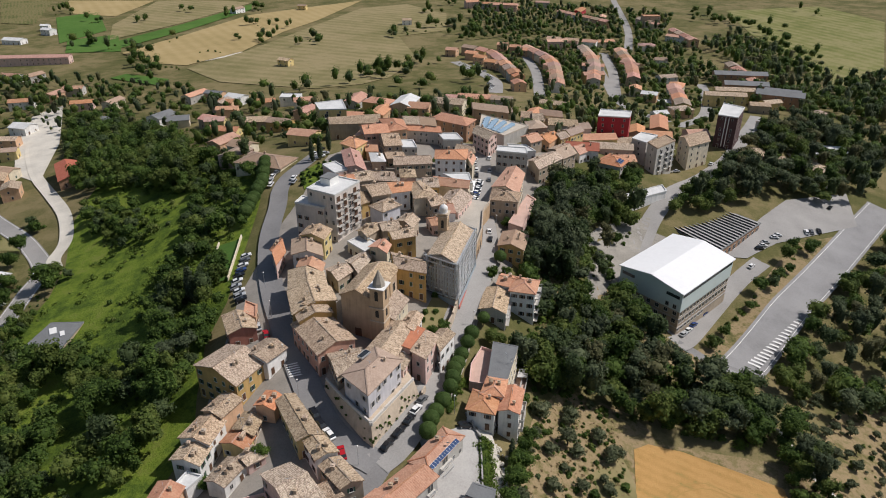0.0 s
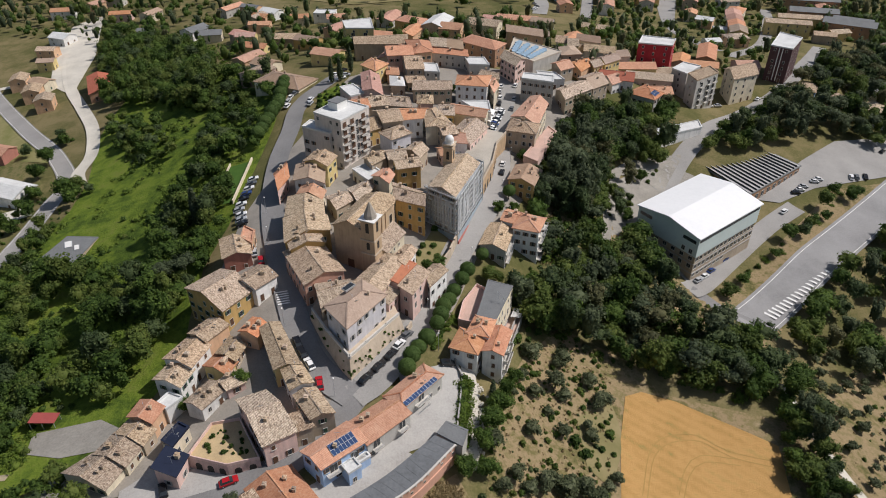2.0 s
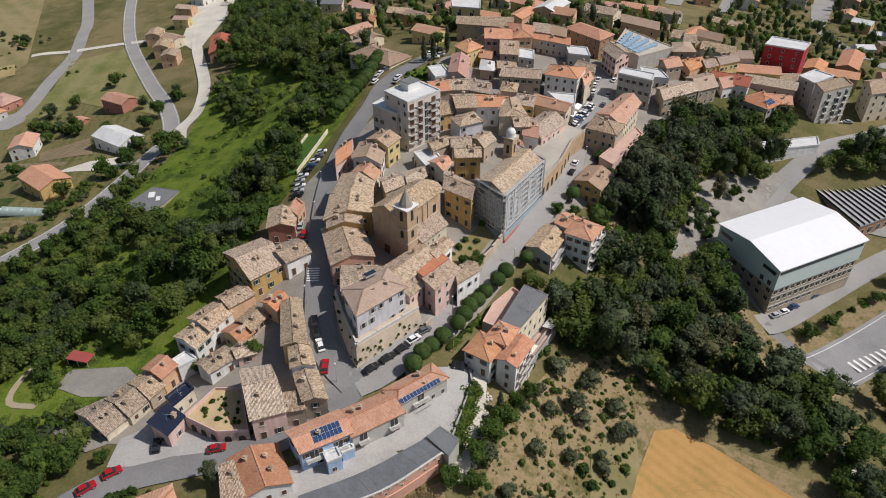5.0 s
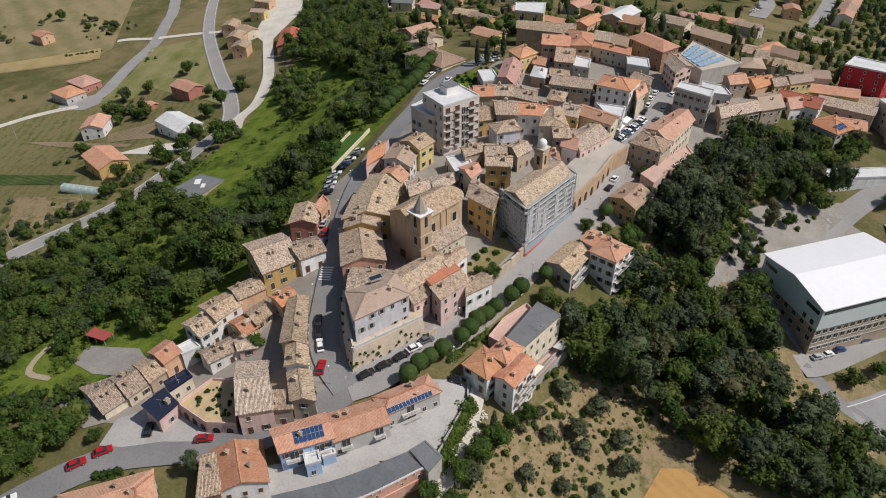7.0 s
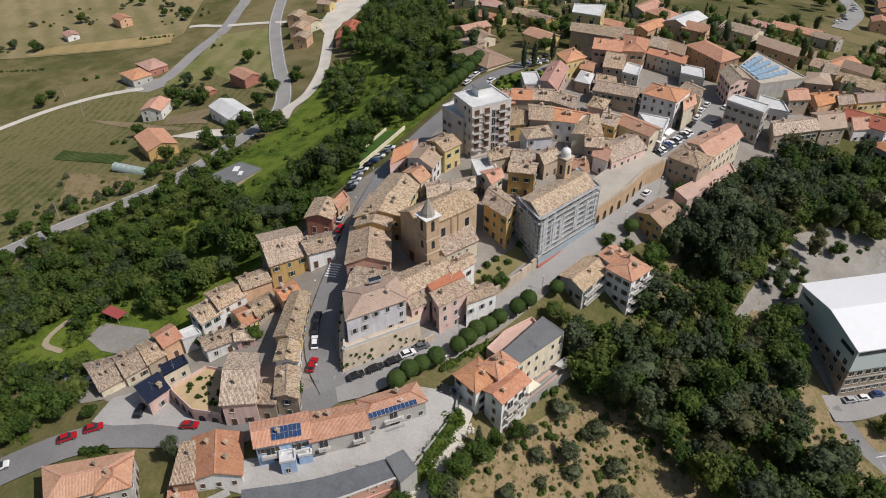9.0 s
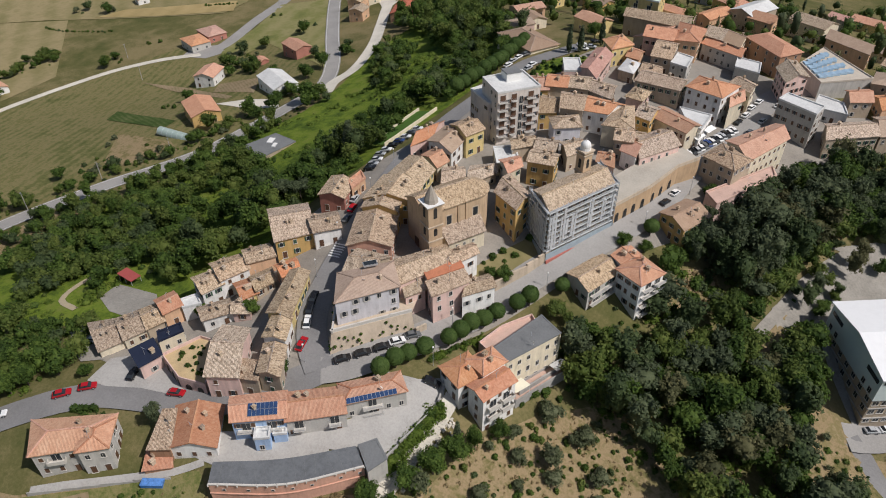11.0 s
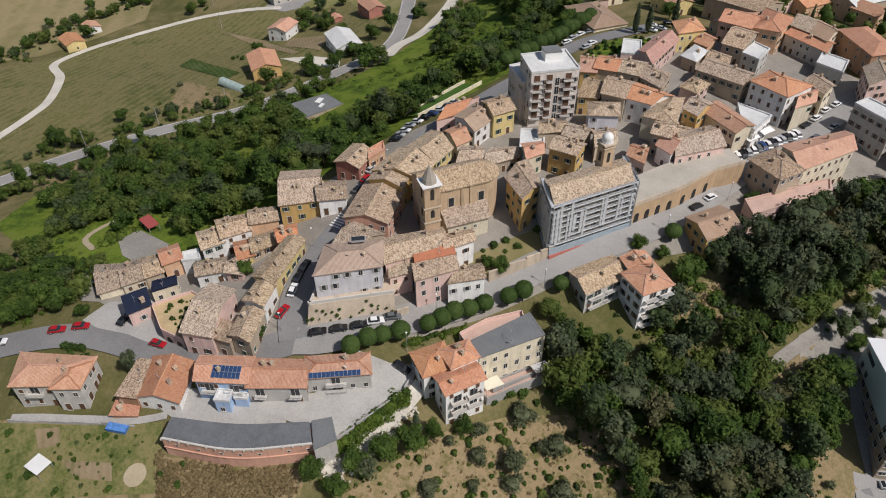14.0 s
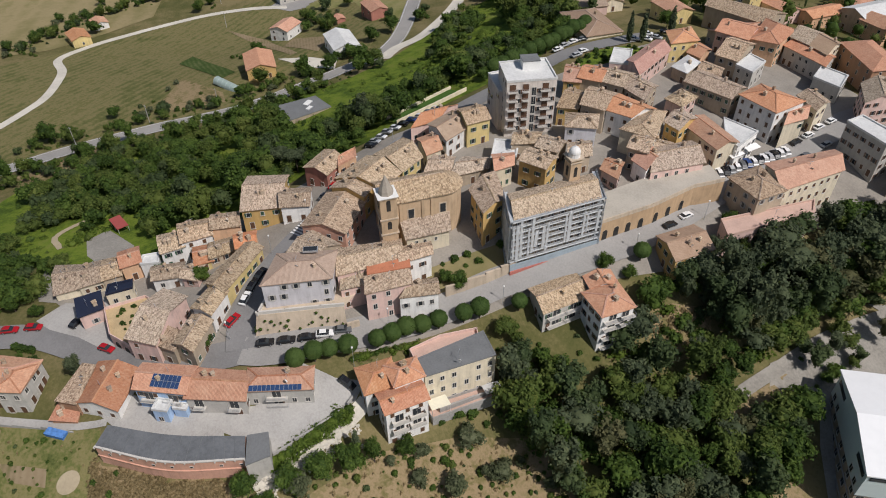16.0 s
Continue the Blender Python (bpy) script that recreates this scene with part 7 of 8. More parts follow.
    link_mesh("chapel_roof", allv, fs, tile_of("old"), uvs=[face_uv([Vector(allv[i]) for i in f]) for f in fs], parent=c, label="lean-to tan tiled roof")
    for x in (7.0, 9.2, 12.0):
        put("window", opener("n", 0.6, 0.8), c, Matrix.Translation((x, -4.2, 3.5)))
    # bell tower
    t = Matrix.Translation((0.6, -2.0, 0))
    bm = bmesh.new()
    box_into(bm, t @ Matrix.Translation((0, 0, 8.4)), 4.0, 4.0, 20.8)
    tower = part("bell_tower", bm, M_BRICK, c, "square brick bell tower")
    for z in (8.2, 12.6, 18.6):
        bm = bmesh.new()
        box_into(bm, t @ Matrix.Translation((0, 0, z)), 4.5, 4.5, 0.35)
        part("string_course", bm, M_STONE, tower)
    for ang in range(4):
        for z, h in ((15.0, 2.6), (9.6, 1.8)):
            bm = bmesh.new()
            m = t @ Matrix.Rotation(ang * math.pi / 2, 4, "Z")
            box_into(bm, m @ Matrix.Translation((0, -2.02, z + h / 2)), 1.0, 0.12, h, 0)
            cyl_into(bm, m @ Matrix.Translation((0, -2.02, z + h)) @ Matrix.Rotation(math.pi / 2, 4, "X"), 0.5, 0.5, 0.12, 12, 0)
            part("bell_opening", bm, M_DARK, tower, "dark arched opening")
    bm = bmesh.new()
    cyl_into(bm, t @ Matrix.Translation((0, 0, 19.6)), 1.9, 1.7, 1.0, 8)
    cyl_into(bm, t @ Matrix.Translation((0, 0, 22.0)), 1.75, 0.08, 3.8, 8)
    part("spire", bm, plain("grey_spire", (0.34, 0.30, 0.25), 0.8, 3, 0.5, 0.25), tower, "pointed grey-tan spire")
    bm = bmesh.new()
    box_into(bm, t @ Matrix.Translation((0, 0, 19.0)), 5.0, 5.0, 0.18)
    part("tower_cap", bm, M_WHITE, tower, "pale stone cap slab")


church()


def campanile():
    c = base_of("bell_tower", 0.2, 207.5, 8.0, "slender brick bell tower with white dome", "bell tower", 75)
    part("shaft", box_bm(3.0, 3.0, 18.6, 0, 0, 8.6), M_BRICK, c)
    for z in (11.6, 16.9):
        part("string_course", box_bm(3.5, 3.5, 0.3, 0, 0, z), M_STONE, c)
    for k in range(4):
        bm = bmesh.new()
        m = Matrix.Rotation(k * math.pi / 2, 4, "Z")
        box_into(bm, m @ Matrix.Translation((0, -1.52, 14.0)), 0.9, 0.1, 2.4)
        cyl_into(bm, m @ Matrix.Translation((0, -1.52, 15.2)) @ Matrix.Rotation(math.pi / 2, 4, "X"), 0.45, 0.45, 0.1, 12)
        part("bell_opening", bm, M_DARK, c)
    part("cornice", box_bm(3.8, 3.8, 0.35, 0, 0, 17.9), M_STONE, c)
    bm = bmesh.new()
    cyl_into(bm, Matrix.Translation((0, 0, 18.5)), 1.5, 1.4, 0.9, 14)
    bmesh.ops.create_uvsphere(bm, u_segments=16, v_segments=10, radius=1.45, matrix=Matrix.Translation((0, 0, 19.2)) @ Matrix.Diagonal((1, 1, 1.05, 1)))
    cyl_into(bm, Matrix.Translation((0, 0, 21.0)), 0.12, 0.05, 0.9, 6)
    part("dome", bm, M_WHITE, c, "small white dome")


campanile()


def scaffolding():
    """Two scaffolded faces of the old theatre block."""
    c = BY_LABEL["tall block under restoration with tan tiled roof"]["c"]
    z0, z1 = 3.6, 19.6
    s = base_of("scaffolding", c[0].x, c[0].y, z0, "galvanised steel scaffolding wrapped round a building under restoration", "scaffolding")
    inv = Matrix.Translation((-c[0].x, -c[0].y, -z0))
    lift = 1.75
    for e in (0, 3, 1):
        a, b = c[e], c[(e + 1) % 4]
        m, ln = on_edge(a, b, z0)
        m = inv @ m
        n = max(2, round((ln + 1.6) / 1.8))
        step = (ln + 2.4) / n
        H = z1 - z0
        std = shared("standard", ("standard", H), lambda: _rod(H), (M_METAL,))
        for k in range(n + 1):
            for y in (-0.35, -1.3):
                put("standard", std, s, m @ Matrix.Translation((-1.2 + k * step, y, 0)))
        rail = shared("guard_rail", ("rail", round(ln, 2)), lambda: _rails(ln + 2.4), (M_METAL,))
        deck = shared("deck", ("deck", round(ln, 2)), lambda: _deck(ln + 2.4), (plain("deck_boards", (0.46, 0.48, 0.49), 0.6, 2, 0.3, 0.25, 0), plain("toe_board", (0.62, 0.64, 0.65), 0.6, 2, 0.3, 0.15, 0)))
        z = 3.2
        while z < H - 0.5:
            put("deck", deck, s, m @ Matrix.Translation((-1.2, 0, z)))
            put("guard_rail", rail, s, m @ Matrix.Translation((-1.2, -1.32, z)))
            z += lift
        bm = box_bm(ln + 2.4, 0.06, 2.7, ln / 2, -1.45, 1.45)
        hoard = part("hoarding", bm, plain("blue_grey_panel", (0.30, 0.36, 0.40), 0.5, 2, 0.5, 0.2, 0), s, "blue-grey site hoarding")
        hoard.matrix_basis = m
        bm = box_bm(ln + 2.4, 0.4, 1.5, ln / 2, -1.6, -0.1)
        foot = part("barrier", bm, plain("red_barrier", (0.42, 0.14, 0.11), 0.6, 2, 0.5, 0.2, 0), s, "red site barrier")
        foot.matrix_basis = m
        for k in range(1, n, 3):
            bm = bmesh.new()
            p, q = Vector((-1.2 + k * step, -1.36, 3.0)), Vector((-1.2 + min(k + 2, n) * step, -1.36, H - 1))
            box_into(bm, Matrix.Translation((p + q) / 2) @ (q - p).to_track_quat("Z", "Y").to_matrix().to_4x4(), 0.06, 0.06, (q - p).length)
            part("brace", bm, M_METAL, s).matrix_basis = m
    net = plain("pale_netting", (0.66, 0.68, 0.69), 0.8, 3, 0.4, 0.3, 0)
    net.node_tree.nodes["Principled BSDF"].inputs["Alpha"].default_value = 0.5
    rng = random.Random(31)
    for e, share in ((0, 0.6), (3, 0.8)):
        m, ln = on_edge(c[e], c[(e + 1) % 4], z0)
        n = round((ln + 2.4) / 1.0)
        for k in range(n):
            if rng.random() > share:
                continue
            w, lo, hi = rng.uniform(0.45, 0.95), rng.uniform(2.9, 6.5), rng.uniform(11.5, 15.8)
            bm = box_bm(w, 0.05, hi - lo, -1.2 + (k + 0.5) * (ln + 2.4) / n, -1.42 - 0.06 * rng.random(), (hi + lo) / 2)
            bmesh.ops.rotate(bm, verts=bm.verts, cent=(-1.2 + (k + 0.5) * (ln + 2.4) / n, -1.42, (hi + lo) / 2), matrix=Matrix.Rotation(rng.uniform(-0.03, 0.03), 3, "Y"))
            part("netting", bm, net, s, "strip of pale netting").matrix_basis = inv @ m


def _rod(H):
    bm = bmesh.new()
    cyl_into(bm, Matrix.Translation((0, 0, H / 2)), 0.06, 0.06, H, 6)
    return bm


def _rails(ln):
    bm = bmesh.new()
    for z in (0.5, 1.0):
        box_into(bm, Matrix.Translation((ln / 2, 0, z)), ln, 0.05, 0.06)
    return bm


def _deck(ln):
    bm = bmesh.new()
    box_into(bm, Matrix.Translation((ln / 2, -0.82, 0)), ln, 0.95, 0.06, 0)
    box_into(bm, Matrix.Translation((ln / 2, -1.3, 0.2)), ln, 0.05, 0.42, 1)
    return bm


scaffolding()


def bastion():
    foot = [(-31.5, 143.5, 4.6), (-26.6, 135.8, 3.0), (-20.3, 128.2, 1.0), (-16.8, 125.4, -0.5), (-13.0, 131.4, 0.2), (-8.9, 138.9, 0.8), (-5.6, 143.8, 1.2)]
    top = [(-30.9, 144.5, 6.4), (-25.6, 137.2, 6.4), (-19.5, 129.9, 6.4), (-17.3, 127.4, 6.4), (-14.2, 133.0, 6.4), (-10.3, 140.0, 6.4), (-7.6, 144.6, 6.4)]
    n = len(foot)
    V = [(x, y, z - 1.5) for x, y, z in foot] + top + [(-14, 158, 6.4), (-31, 152, 6.4)]
    Fa = [(i, i + 1, n + i + 1, n + i) for i in range(n - 1)] + [tuple(range(n, 2 * n + 2))]
    b = base_of("bastion", 0, 0, 0, "sloping tan stone bastion wall below the old houses", "wall")
    link_mesh("scarp_wall", V, Fa, M_STONE, parent=b)
    bm = bmesh.new()
    for p, q in zip(top, top[1:]):
        m, ln = on_edge(p[:2], q[:2], 6.4)
        box_into(bm, m @ Matrix.Translation((ln / 2, 0.3, 0.45)), ln + 0.25, 0.4, 0.9)
    part("parapet", bm, M_FRAME, b, "pale parapet along the top")
    rng = random.Random(4)
    tuft = shared("plant_tuft", "tuft", _tuft, (M_LEAF,))
    for _ in range(34):
        i, u, v = rng.choice((0, 1, 2, 3, 3, 4, 4, 4, 5, 5)), rng.random(), rng.uniform(0.25, 0.95)
        a, c, d, e = Vector(foot[i]), Vector(foot[i + 1]), Vector(top[i]), Vector(top[i + 1])
        p = a.lerp(c, u).lerp(d.lerp(e, u), v)
        sc = rng.uniform(0.5, 1.3)
        put("plant_tuft", tuft, b, Matrix.Translation(p) @ Matrix.Diagonal((sc, sc, sc, 1)), "green tuft growing from the stones")


def _tuft():
    V, Fa = crown_arrays(random.Random(3), [(0, 0, 0, 0.35, 0.35, 0.3)], 24, 0.16)
    bm = bmesh.new()
    vs = [bm.verts.new(v) for v in V]
    for f in Fa:
        bm.faces.new([vs[i] for i in f])
    return bm


bastion()


def piazza_terrace():
    pts = [(10.9, 208.8), (14.2, 224.5), (15.4, 239.7), (18.5, 248.5), (11.2, 252.0), (4.5, 234.0), (1.5, 214.5)]
    b = base_of("piazza_terrace", 0, 0, 0, "raised piazza on a brick retaining wall with arched doors", "terrace")
    part("retaining_wall", prism(pts, 0, 10.9), wall_mat("arcade_brick", (0.52, 0.36, 0.215)), b, "tan brick retaining wall")
    part("paving", prism(pts, 10.9, 11.0), plain("piazza_paving", (0.44, 0.40, 0.335), 0.9, 2.0, 0.15, 0.25), b, "pale paved terrace")
    bm = bmesh.new()
    for p, q in zip(pts[:3], pts[1:4]):
        m, ln = on_edge(p, q, 11.0)
        box_into(bm, m @ Matrix.Translation((ln / 2, 0.2, 0.45)), ln + 0.2, 0.35, 0.9)
    part("parapet", bm, M_STONE, b)
    for p, q, us in ((pts[0], pts[1], (0.1, 0.32, 0.55, 0.8)), (pts[1], pts[2], (0.12, 0.42, 0.75))):
        m, ln = on_edge(p, q, 0)
        for u in us:
            g = height(*(m @ Vector((u * ln, -1, 0))).xy) + 0.3
            bm = bmesh.new()
            box_into(bm, m @ Matrix.Translation((u * ln, -0.02, g + 1.3)), 1.5, 0.14, 2.6, 0)
            cyl_into(bm, m @ Matrix.Translation((u * ln, -0.02, g + 2.6)) @ Matrix.Rotation(math.pi / 2, 4, "X"), 0.75, 0.75, 0.14, 14, 0)
            cyl_into(bm, m @ Matrix.Translation((u * ln, 0.0, g + 2.6)) @ Matrix.Rotation(math.pi / 2, 4, "X"), 1.0, 1.0, 0.1, 14, 1)
            part("arched_door", bm, (M_DARK, M_BRICK), b, "dark arched doorway")


piazza_terrace()


def sports_hall():
    c = [(67.8, 232.3), (85.9, 210.3), (114.5, 237.2), (96.4, 259.2)]
    b = base_of("sports_hall", 91.2, 234.8, -22.5, "big sports hall with white sheet roof and pale green cladding", "hall")
    L = grow([Vector((x - 91.2, y - 234.8)) for x, y in c], -0.9)
    part("stone_base", prism([(v.x, v.y) for v in L], -9, 6.5), wall_of("stone"), b, "tan stone lower storeys")
    g = grow(L, 0.35)
    bm = prism([(v.x, v.y) for v in g], 6.5, 14.3)
    a, d = (g[0] + g[1]) / 2, (g[2] + g[3]) / 2
    ra, rd = bm.verts.new((a.x, a.y, 16.4)), bm.verts.new((d.x, d.y, 16.4))
    for p, q, r in ((g[0], g[1], ra), (g[2], g[3], rd)):
        bm.faces.new((bm.verts.new((p.x, p.y, 14.3)), bm.verts.new((q.x, q.y, 14.3)), r))
    part("cladding", bm, plain("pale_green_cladding", (0.58, 0.66, 0.64), 0.45, 0.6, 0.05, 0.08, 0), b, "pale green metal cladding")
    o = grow(L, 0.9)
    a, d = (o[0] + o[1]) / 2, (o[2] + o[3]) / 2
    V = [(v.x, v.y, 14.2) for v in o] + [(a.x, a.y, 16.5), (d.x, d.y, 16.5)]
    V += [(x, y, z + 0.35) for x, y, z in V]
    Fa = [(6, 7 + 0, 10, 9)[:0] or (7, 8, 11, 10), (9, 6, 10, 11), (0, 4, 10, 6), (4, 1, 7, 10), (1, 2, 8, 7), (2, 5, 11, 8), (5, 3, 9, 11), (3, 0, 6, 9), (1, 4, 5, 2), (0, 3, 5, 4)]
    link_mesh("roof", V, Fa, plain("white_sheet_roof", (0.80, 0.80, 0.79), 0.5, 0.5, 0.04, 0.06, 0), parent=b, label="bright white sheet roof")
    m, ln = on_edge(L[1], L[2], 0)
    part("glazing_strip", box_bm(ln * 0.98, 0.2, 0.9, 0, 0, 0), M_GLASS, b, "dark strip of glazing").matrix_basis = m @ Matrix.Translation((ln / 2, -0.4, 12.9))
    m0, ln0 = on_edge(L[0], L[1], 0)
    for u in (0.13, 0.87):
        part("glazing_strip", box_bm(5.5, 0.2, 1.2, 0, 0, 0), M_GLASS, b, "dark strip of glazing").matrix_basis = m0 @ Matrix.Translation((ln0 * u, -0.4, 12.2))
    for u in (0.08, 0.2, 0.8, 0.92):
        put("window", opener("n", 1.3, 1.6), b, m0 @ Matrix.Translation((ln0 * u, -0.38, 7.2)))
    for mm, l2, n in ((m, ln, 15), (m0, ln0, 7)):
        for k in range(n):
            for z, hh in ((4.4, 1.4), (1.2, 1.5), (-2.0, 1.5)):
                if z < 0 and k > n * 0.5:
                    continue
                put("window", opener("n", 1.5, hh), b, mm @ Matrix.Translation((l2 * (k + 0.5) / n, 0, z)))
    for z in (-0.6, 3.2, 6.4):
        for mm, l2 in ((m, ln), (m0, ln0)):
            part("string_course", box_bm(l2 + 0.3, 0.3, 0.25, l2 / 2, -0.1, z), M_CONCRETE, b).matrix_basis = mm


sports_hall()


def sawtooth_works():
    c = [(104.8, 286.9), (118.5, 262.5), (147.8, 290.8), (131.3, 312.7)]
    cx, cy = 125.0, 288.0
    b = base_of("factory", cx, cy, -27, "old brick works with grey sawtooth roof", "factory")
    L = [Vector((x - cx, y - cy)) for x, y in c]
    part("wall", prism([(v.x, v.y) for v in L], -4, 8.2), wall_of("brick"), b, "brown brick wall")
    part("deck", prism([(v.x, v.y) for v in grow(L, 0.4)], 8.2, 8.6), tile_of("slate"), b)
    d1 = (L[2] - L[1])
    n = 15
    sheet = plain("grey_corrugated_sheet", (0.36, 0.355, 0.345), 0.7, 1.0, 0.2, 0.25)
    for k in range(n):
        a, q = L[1].lerp(L[2], k / n), L[0].lerp(L[3], k / n)
        a2, q2 = L[1].lerp(L[2], (k + 0.9) / n), L[0].lerp(L[3], (k + 0.9) / n)
        V = [(a.x, a.y, 8.6), (q.x, q.y, 8.6), (q2.x, q2.y, 8.6), (a2.x, a2.y, 8.6), (a.x, a.y, 9.35), (q.x, q.y, 9.35)]
        link_mesh("sawtooth", V, [(0, 3, 4), (1, 5, 2), (4, 3, 2, 5), (0, 4, 5, 1)], (sheet, M_GLASS), slots=[0, 0, 0, 1], parent=b, label="grey sawtooth roof bay with dark glazing")
    m, ln = on_edge(L[1], L[2], 0)
    for k in range(9):
        put("window", opener("n", 2.2, 2.4), b, m @ Matrix.Translation((ln * (k + 0.5) / 9, 0, 4.2)))


sawtooth_works()



def curved_garages():
    """A bowed row of garages built into the slope, its flat roof level with the yard."""
    front, back = smooth_line([(-11.5, 87.5), (0.6, 97.6), (9.6, 110.4)], 1.9), smooth_line([(-15.1, 91.3), (-4.6, 101.0), (4.7, 112.8)], 1.9)
    n = min(len(front), len(back))
    front = [front[round(i * (len(front) - 1) / (n - 1))] for i in range(n)]
    back = [back[round(i * (len(back) - 1) / (n - 1))] for i in range(n)]
    b = base_of("garage", -3, 99, -11, "curved salmon garage block with grey flat roof", "garage")
    to = lambda p: (p.x + 3, p.y - 99)
    ring = [to(p) for p in front] + [to(p) for p in reversed(back)]
    part("wall", prism(ring, 0, 9.4), wall_of("salmon"), b, "salmon plastered curved front wall")
    part("roof", prism(ring, 9.4, 9.6), plain("bitumen_roof", (0.135, 0.142, 0.148), 0.7, 1.4, 0.3, 0.35), b, "dark grey bitumen roof with joints")
    curb, seam = bmesh.new(), bmesh.new()
    for p, q in zip(front, front[1:]):
        m, ln = on_edge(to(p), to(q), 0)
        box_into(curb, m @ Matrix.Translation((ln / 2, 0.0, 9.62)), ln + 0.06, 0.4, 0.3)
    part("roof_edge", curb, M_FRAME, b, "pale stone roof edge")
    outer = grow([Vector(q) for q in ring], 0.12)
    part("string_course", prism([(v.x, v.y) for v in outer], 6.5, 6.75), wall_of("salmon"), b)
    for k, (p, q) in enumerate(zip(front, back)):
        m, ln = on_edge(to(p), to(q), 9.62)
        box_into(seam, m @ Matrix.Translation((ln / 2, 0, 0)), ln - 0.5, 0.05, 0.04)
        part("corbel", box_bm(0.22, 0.5, 0.45), M_FRAME, b).matrix_basis = m @ Matrix.Translation((-0.12, 0, -0.2)) @ Matrix.Rotation(math.pi / 2, 4, "Z")
    part("roof_joint", seam, tile_of("slate"), b)
    for k in range(1, n - 1, 2):
        m, ln = on_edge(to(front[k]), to(front[k + 1]), 0)
        put("window", opener("n", 0.5, 0.4, True), b, m @ Matrix.Translation((ln / 2, 0, 7.6)))


curved_garages()


def roof_light():
    """Dark glazed hatch near the ridge of the house on the bastion."""
    b = base_of("roof_skylight", -20.3, 144.2, 15.2, "dark glazed roof hatch on a brown hipped roof", "skylight", 57)
    part("frame", box_bm(3.4, 1.7, 0.5, 0, 0, 0), M_METAL, b)
    part("glass", box_bm(3.1, 1.4, 0.1, 0, 0, 0.27), M_GLASS, b, "dark glass")


roof_light()


def rubble():
    """Loose pale stones tipped along the drive below the courtyard."""
    rng = random.Random(17)
    V, Fa = [], []
    for _ in range(420):
        x, y = rng.gauss(13.2, 1.3), rng.uniform(110, 134)
        s, z = rng.uniform(0.12, 0.5), height(x, y)
        i = len(V)
        for c in ((-1, -1, -1), (1, -1, -1), (1, 1, -1), (-1, 1, -1), (-1, -1, 1), (1, -1, 1), (1, 1, 1), (-1, 1, 1)):
            V.append(tuple(o + d * s * rng.uniform(0.5, 1.1) for o, d in zip((x, y, z + s * 0.5 + 0.1), c)))
        Fa += [tuple(i + k for k in f) for f in ((0, 1, 5, 4), (1, 2, 6, 5), (2, 3, 7, 6), (3, 0, 4, 7), (4, 5, 6, 7))]
    tagged(link_mesh("rubble", V, Fa, M_PALE), "loose pale rubble stones beside the drive", "stones", kind="stuff")


rubble()

# apartment block: flat roof, balconies, stair head
_apt = "six-storey pale apartment block with white flat roof"
balconies(_apt, 0, (0.12, 0.78), [12.0, 15.0, 18.0, 21.0, 23.8], 3.0, True, "c")
balconies(_apt, 0, (0.38,), [12.0, 15.0, 18.0, 21.0, 23.8], 1.8, True, "c")
balconies("tall white apartment house with orange roof and balconies", 1, (0.35, 0.75), [-6.0, -2.8, 0.3, 2.6], 4.6)
balconies("pale blue row house with orange roof and solar panels", 0, (0.25, 0.72), [-1.0], 4.0)
balconies("grey row house with orange roof and balconies", 0, (0.45,), [-3.4, -0.6], 4.5)
balconies("grey stone row house with orange tiled roof", 0, (0.2, 0.8), [-1.4], 2.6)
balconies("white villa wing with orange tiled roof", 0, (0.3, 0.72), [-5.6, -2.6], 3.6, False)
balconies("ochre house with brown roof and balconies", 0, (0.5,), [0.6, 3.4], 4.0)
balconies("detached house with orange hipped roof and balconies", 0, (0.3, 0.75), [-3.0], 3.6, False)
balconies("grey house with tan roof and terraces", 0, (0.3, 0.7), [-2.4, 0.5], 5.0)
balconies("tall pale apartment building", 1, (0.25, 0.6, 0.85), [-9, -6, -3, 0], 2.6)
balconies("yellow apartment block with white flat roof", 0, (0.25, 0.7), [6.5, 9.5], 3.0)


def stair_windows():
    H = BY_LABEL[_apt]
    m, ln = on_edge(H["c"][0], H["c"][1])
    inv = Matrix.Translation(-H["thing"].location)
    for z in (10.5, 13.5, 16.5, 19.5, 22.4):
        put("stair_window", opener("n", 1.2, 2.4), H["thing"], inv @ m @ Matrix.Translation((0.55 * ln, -0.03, z)))
        for u in (0.25, 0.66, 0.92):
            put("window", opener("b", 0.75, 1.3), H["thing"], inv @ m @ Matrix.Translation((u * ln, -0.03, z + 0.7)))


stair_windows()


def stair_head():
    H = BY_LABEL[_apt]
    m = sum(H["c"], Vector((0, 0))) / 4
    a = math.degrees(math.atan2(*(H["c"][1] - H["c"][0]).yx))
    s = base_of("stair_head", m.x - 1.5, m.y + 2.2, H["eave"] + 0.1, "white rooftop stair head with dark lid", "rooftop box", a)
    part("box", box_bm(5.0, 4.2, 2.6, 0, 0, 1.3), M_WHITE, s)
    part("lid", box_bm(5.3, 4.5, 0.25, 0, 0, 2.72), tile_of("slate"), s, "dark grey lid")


stair_head()


def maroon_strips():
    H = BY_LABEL["dark maroon tower block with white flat roof"]
    inv = Matrix.Translation(-H["thing"].location)
    m, ln = on_edge(H["c"][0], H["c"][1], -14)
    for u in (0.42, 0.58):
        part("white_strip", box_bm(0.5, 0.2, 17.5, ln * u, -0.06, 8.9), M_WHITE, H["thing"], "white vertical strip").matrix_basis = inv @ m


maroon_strips()


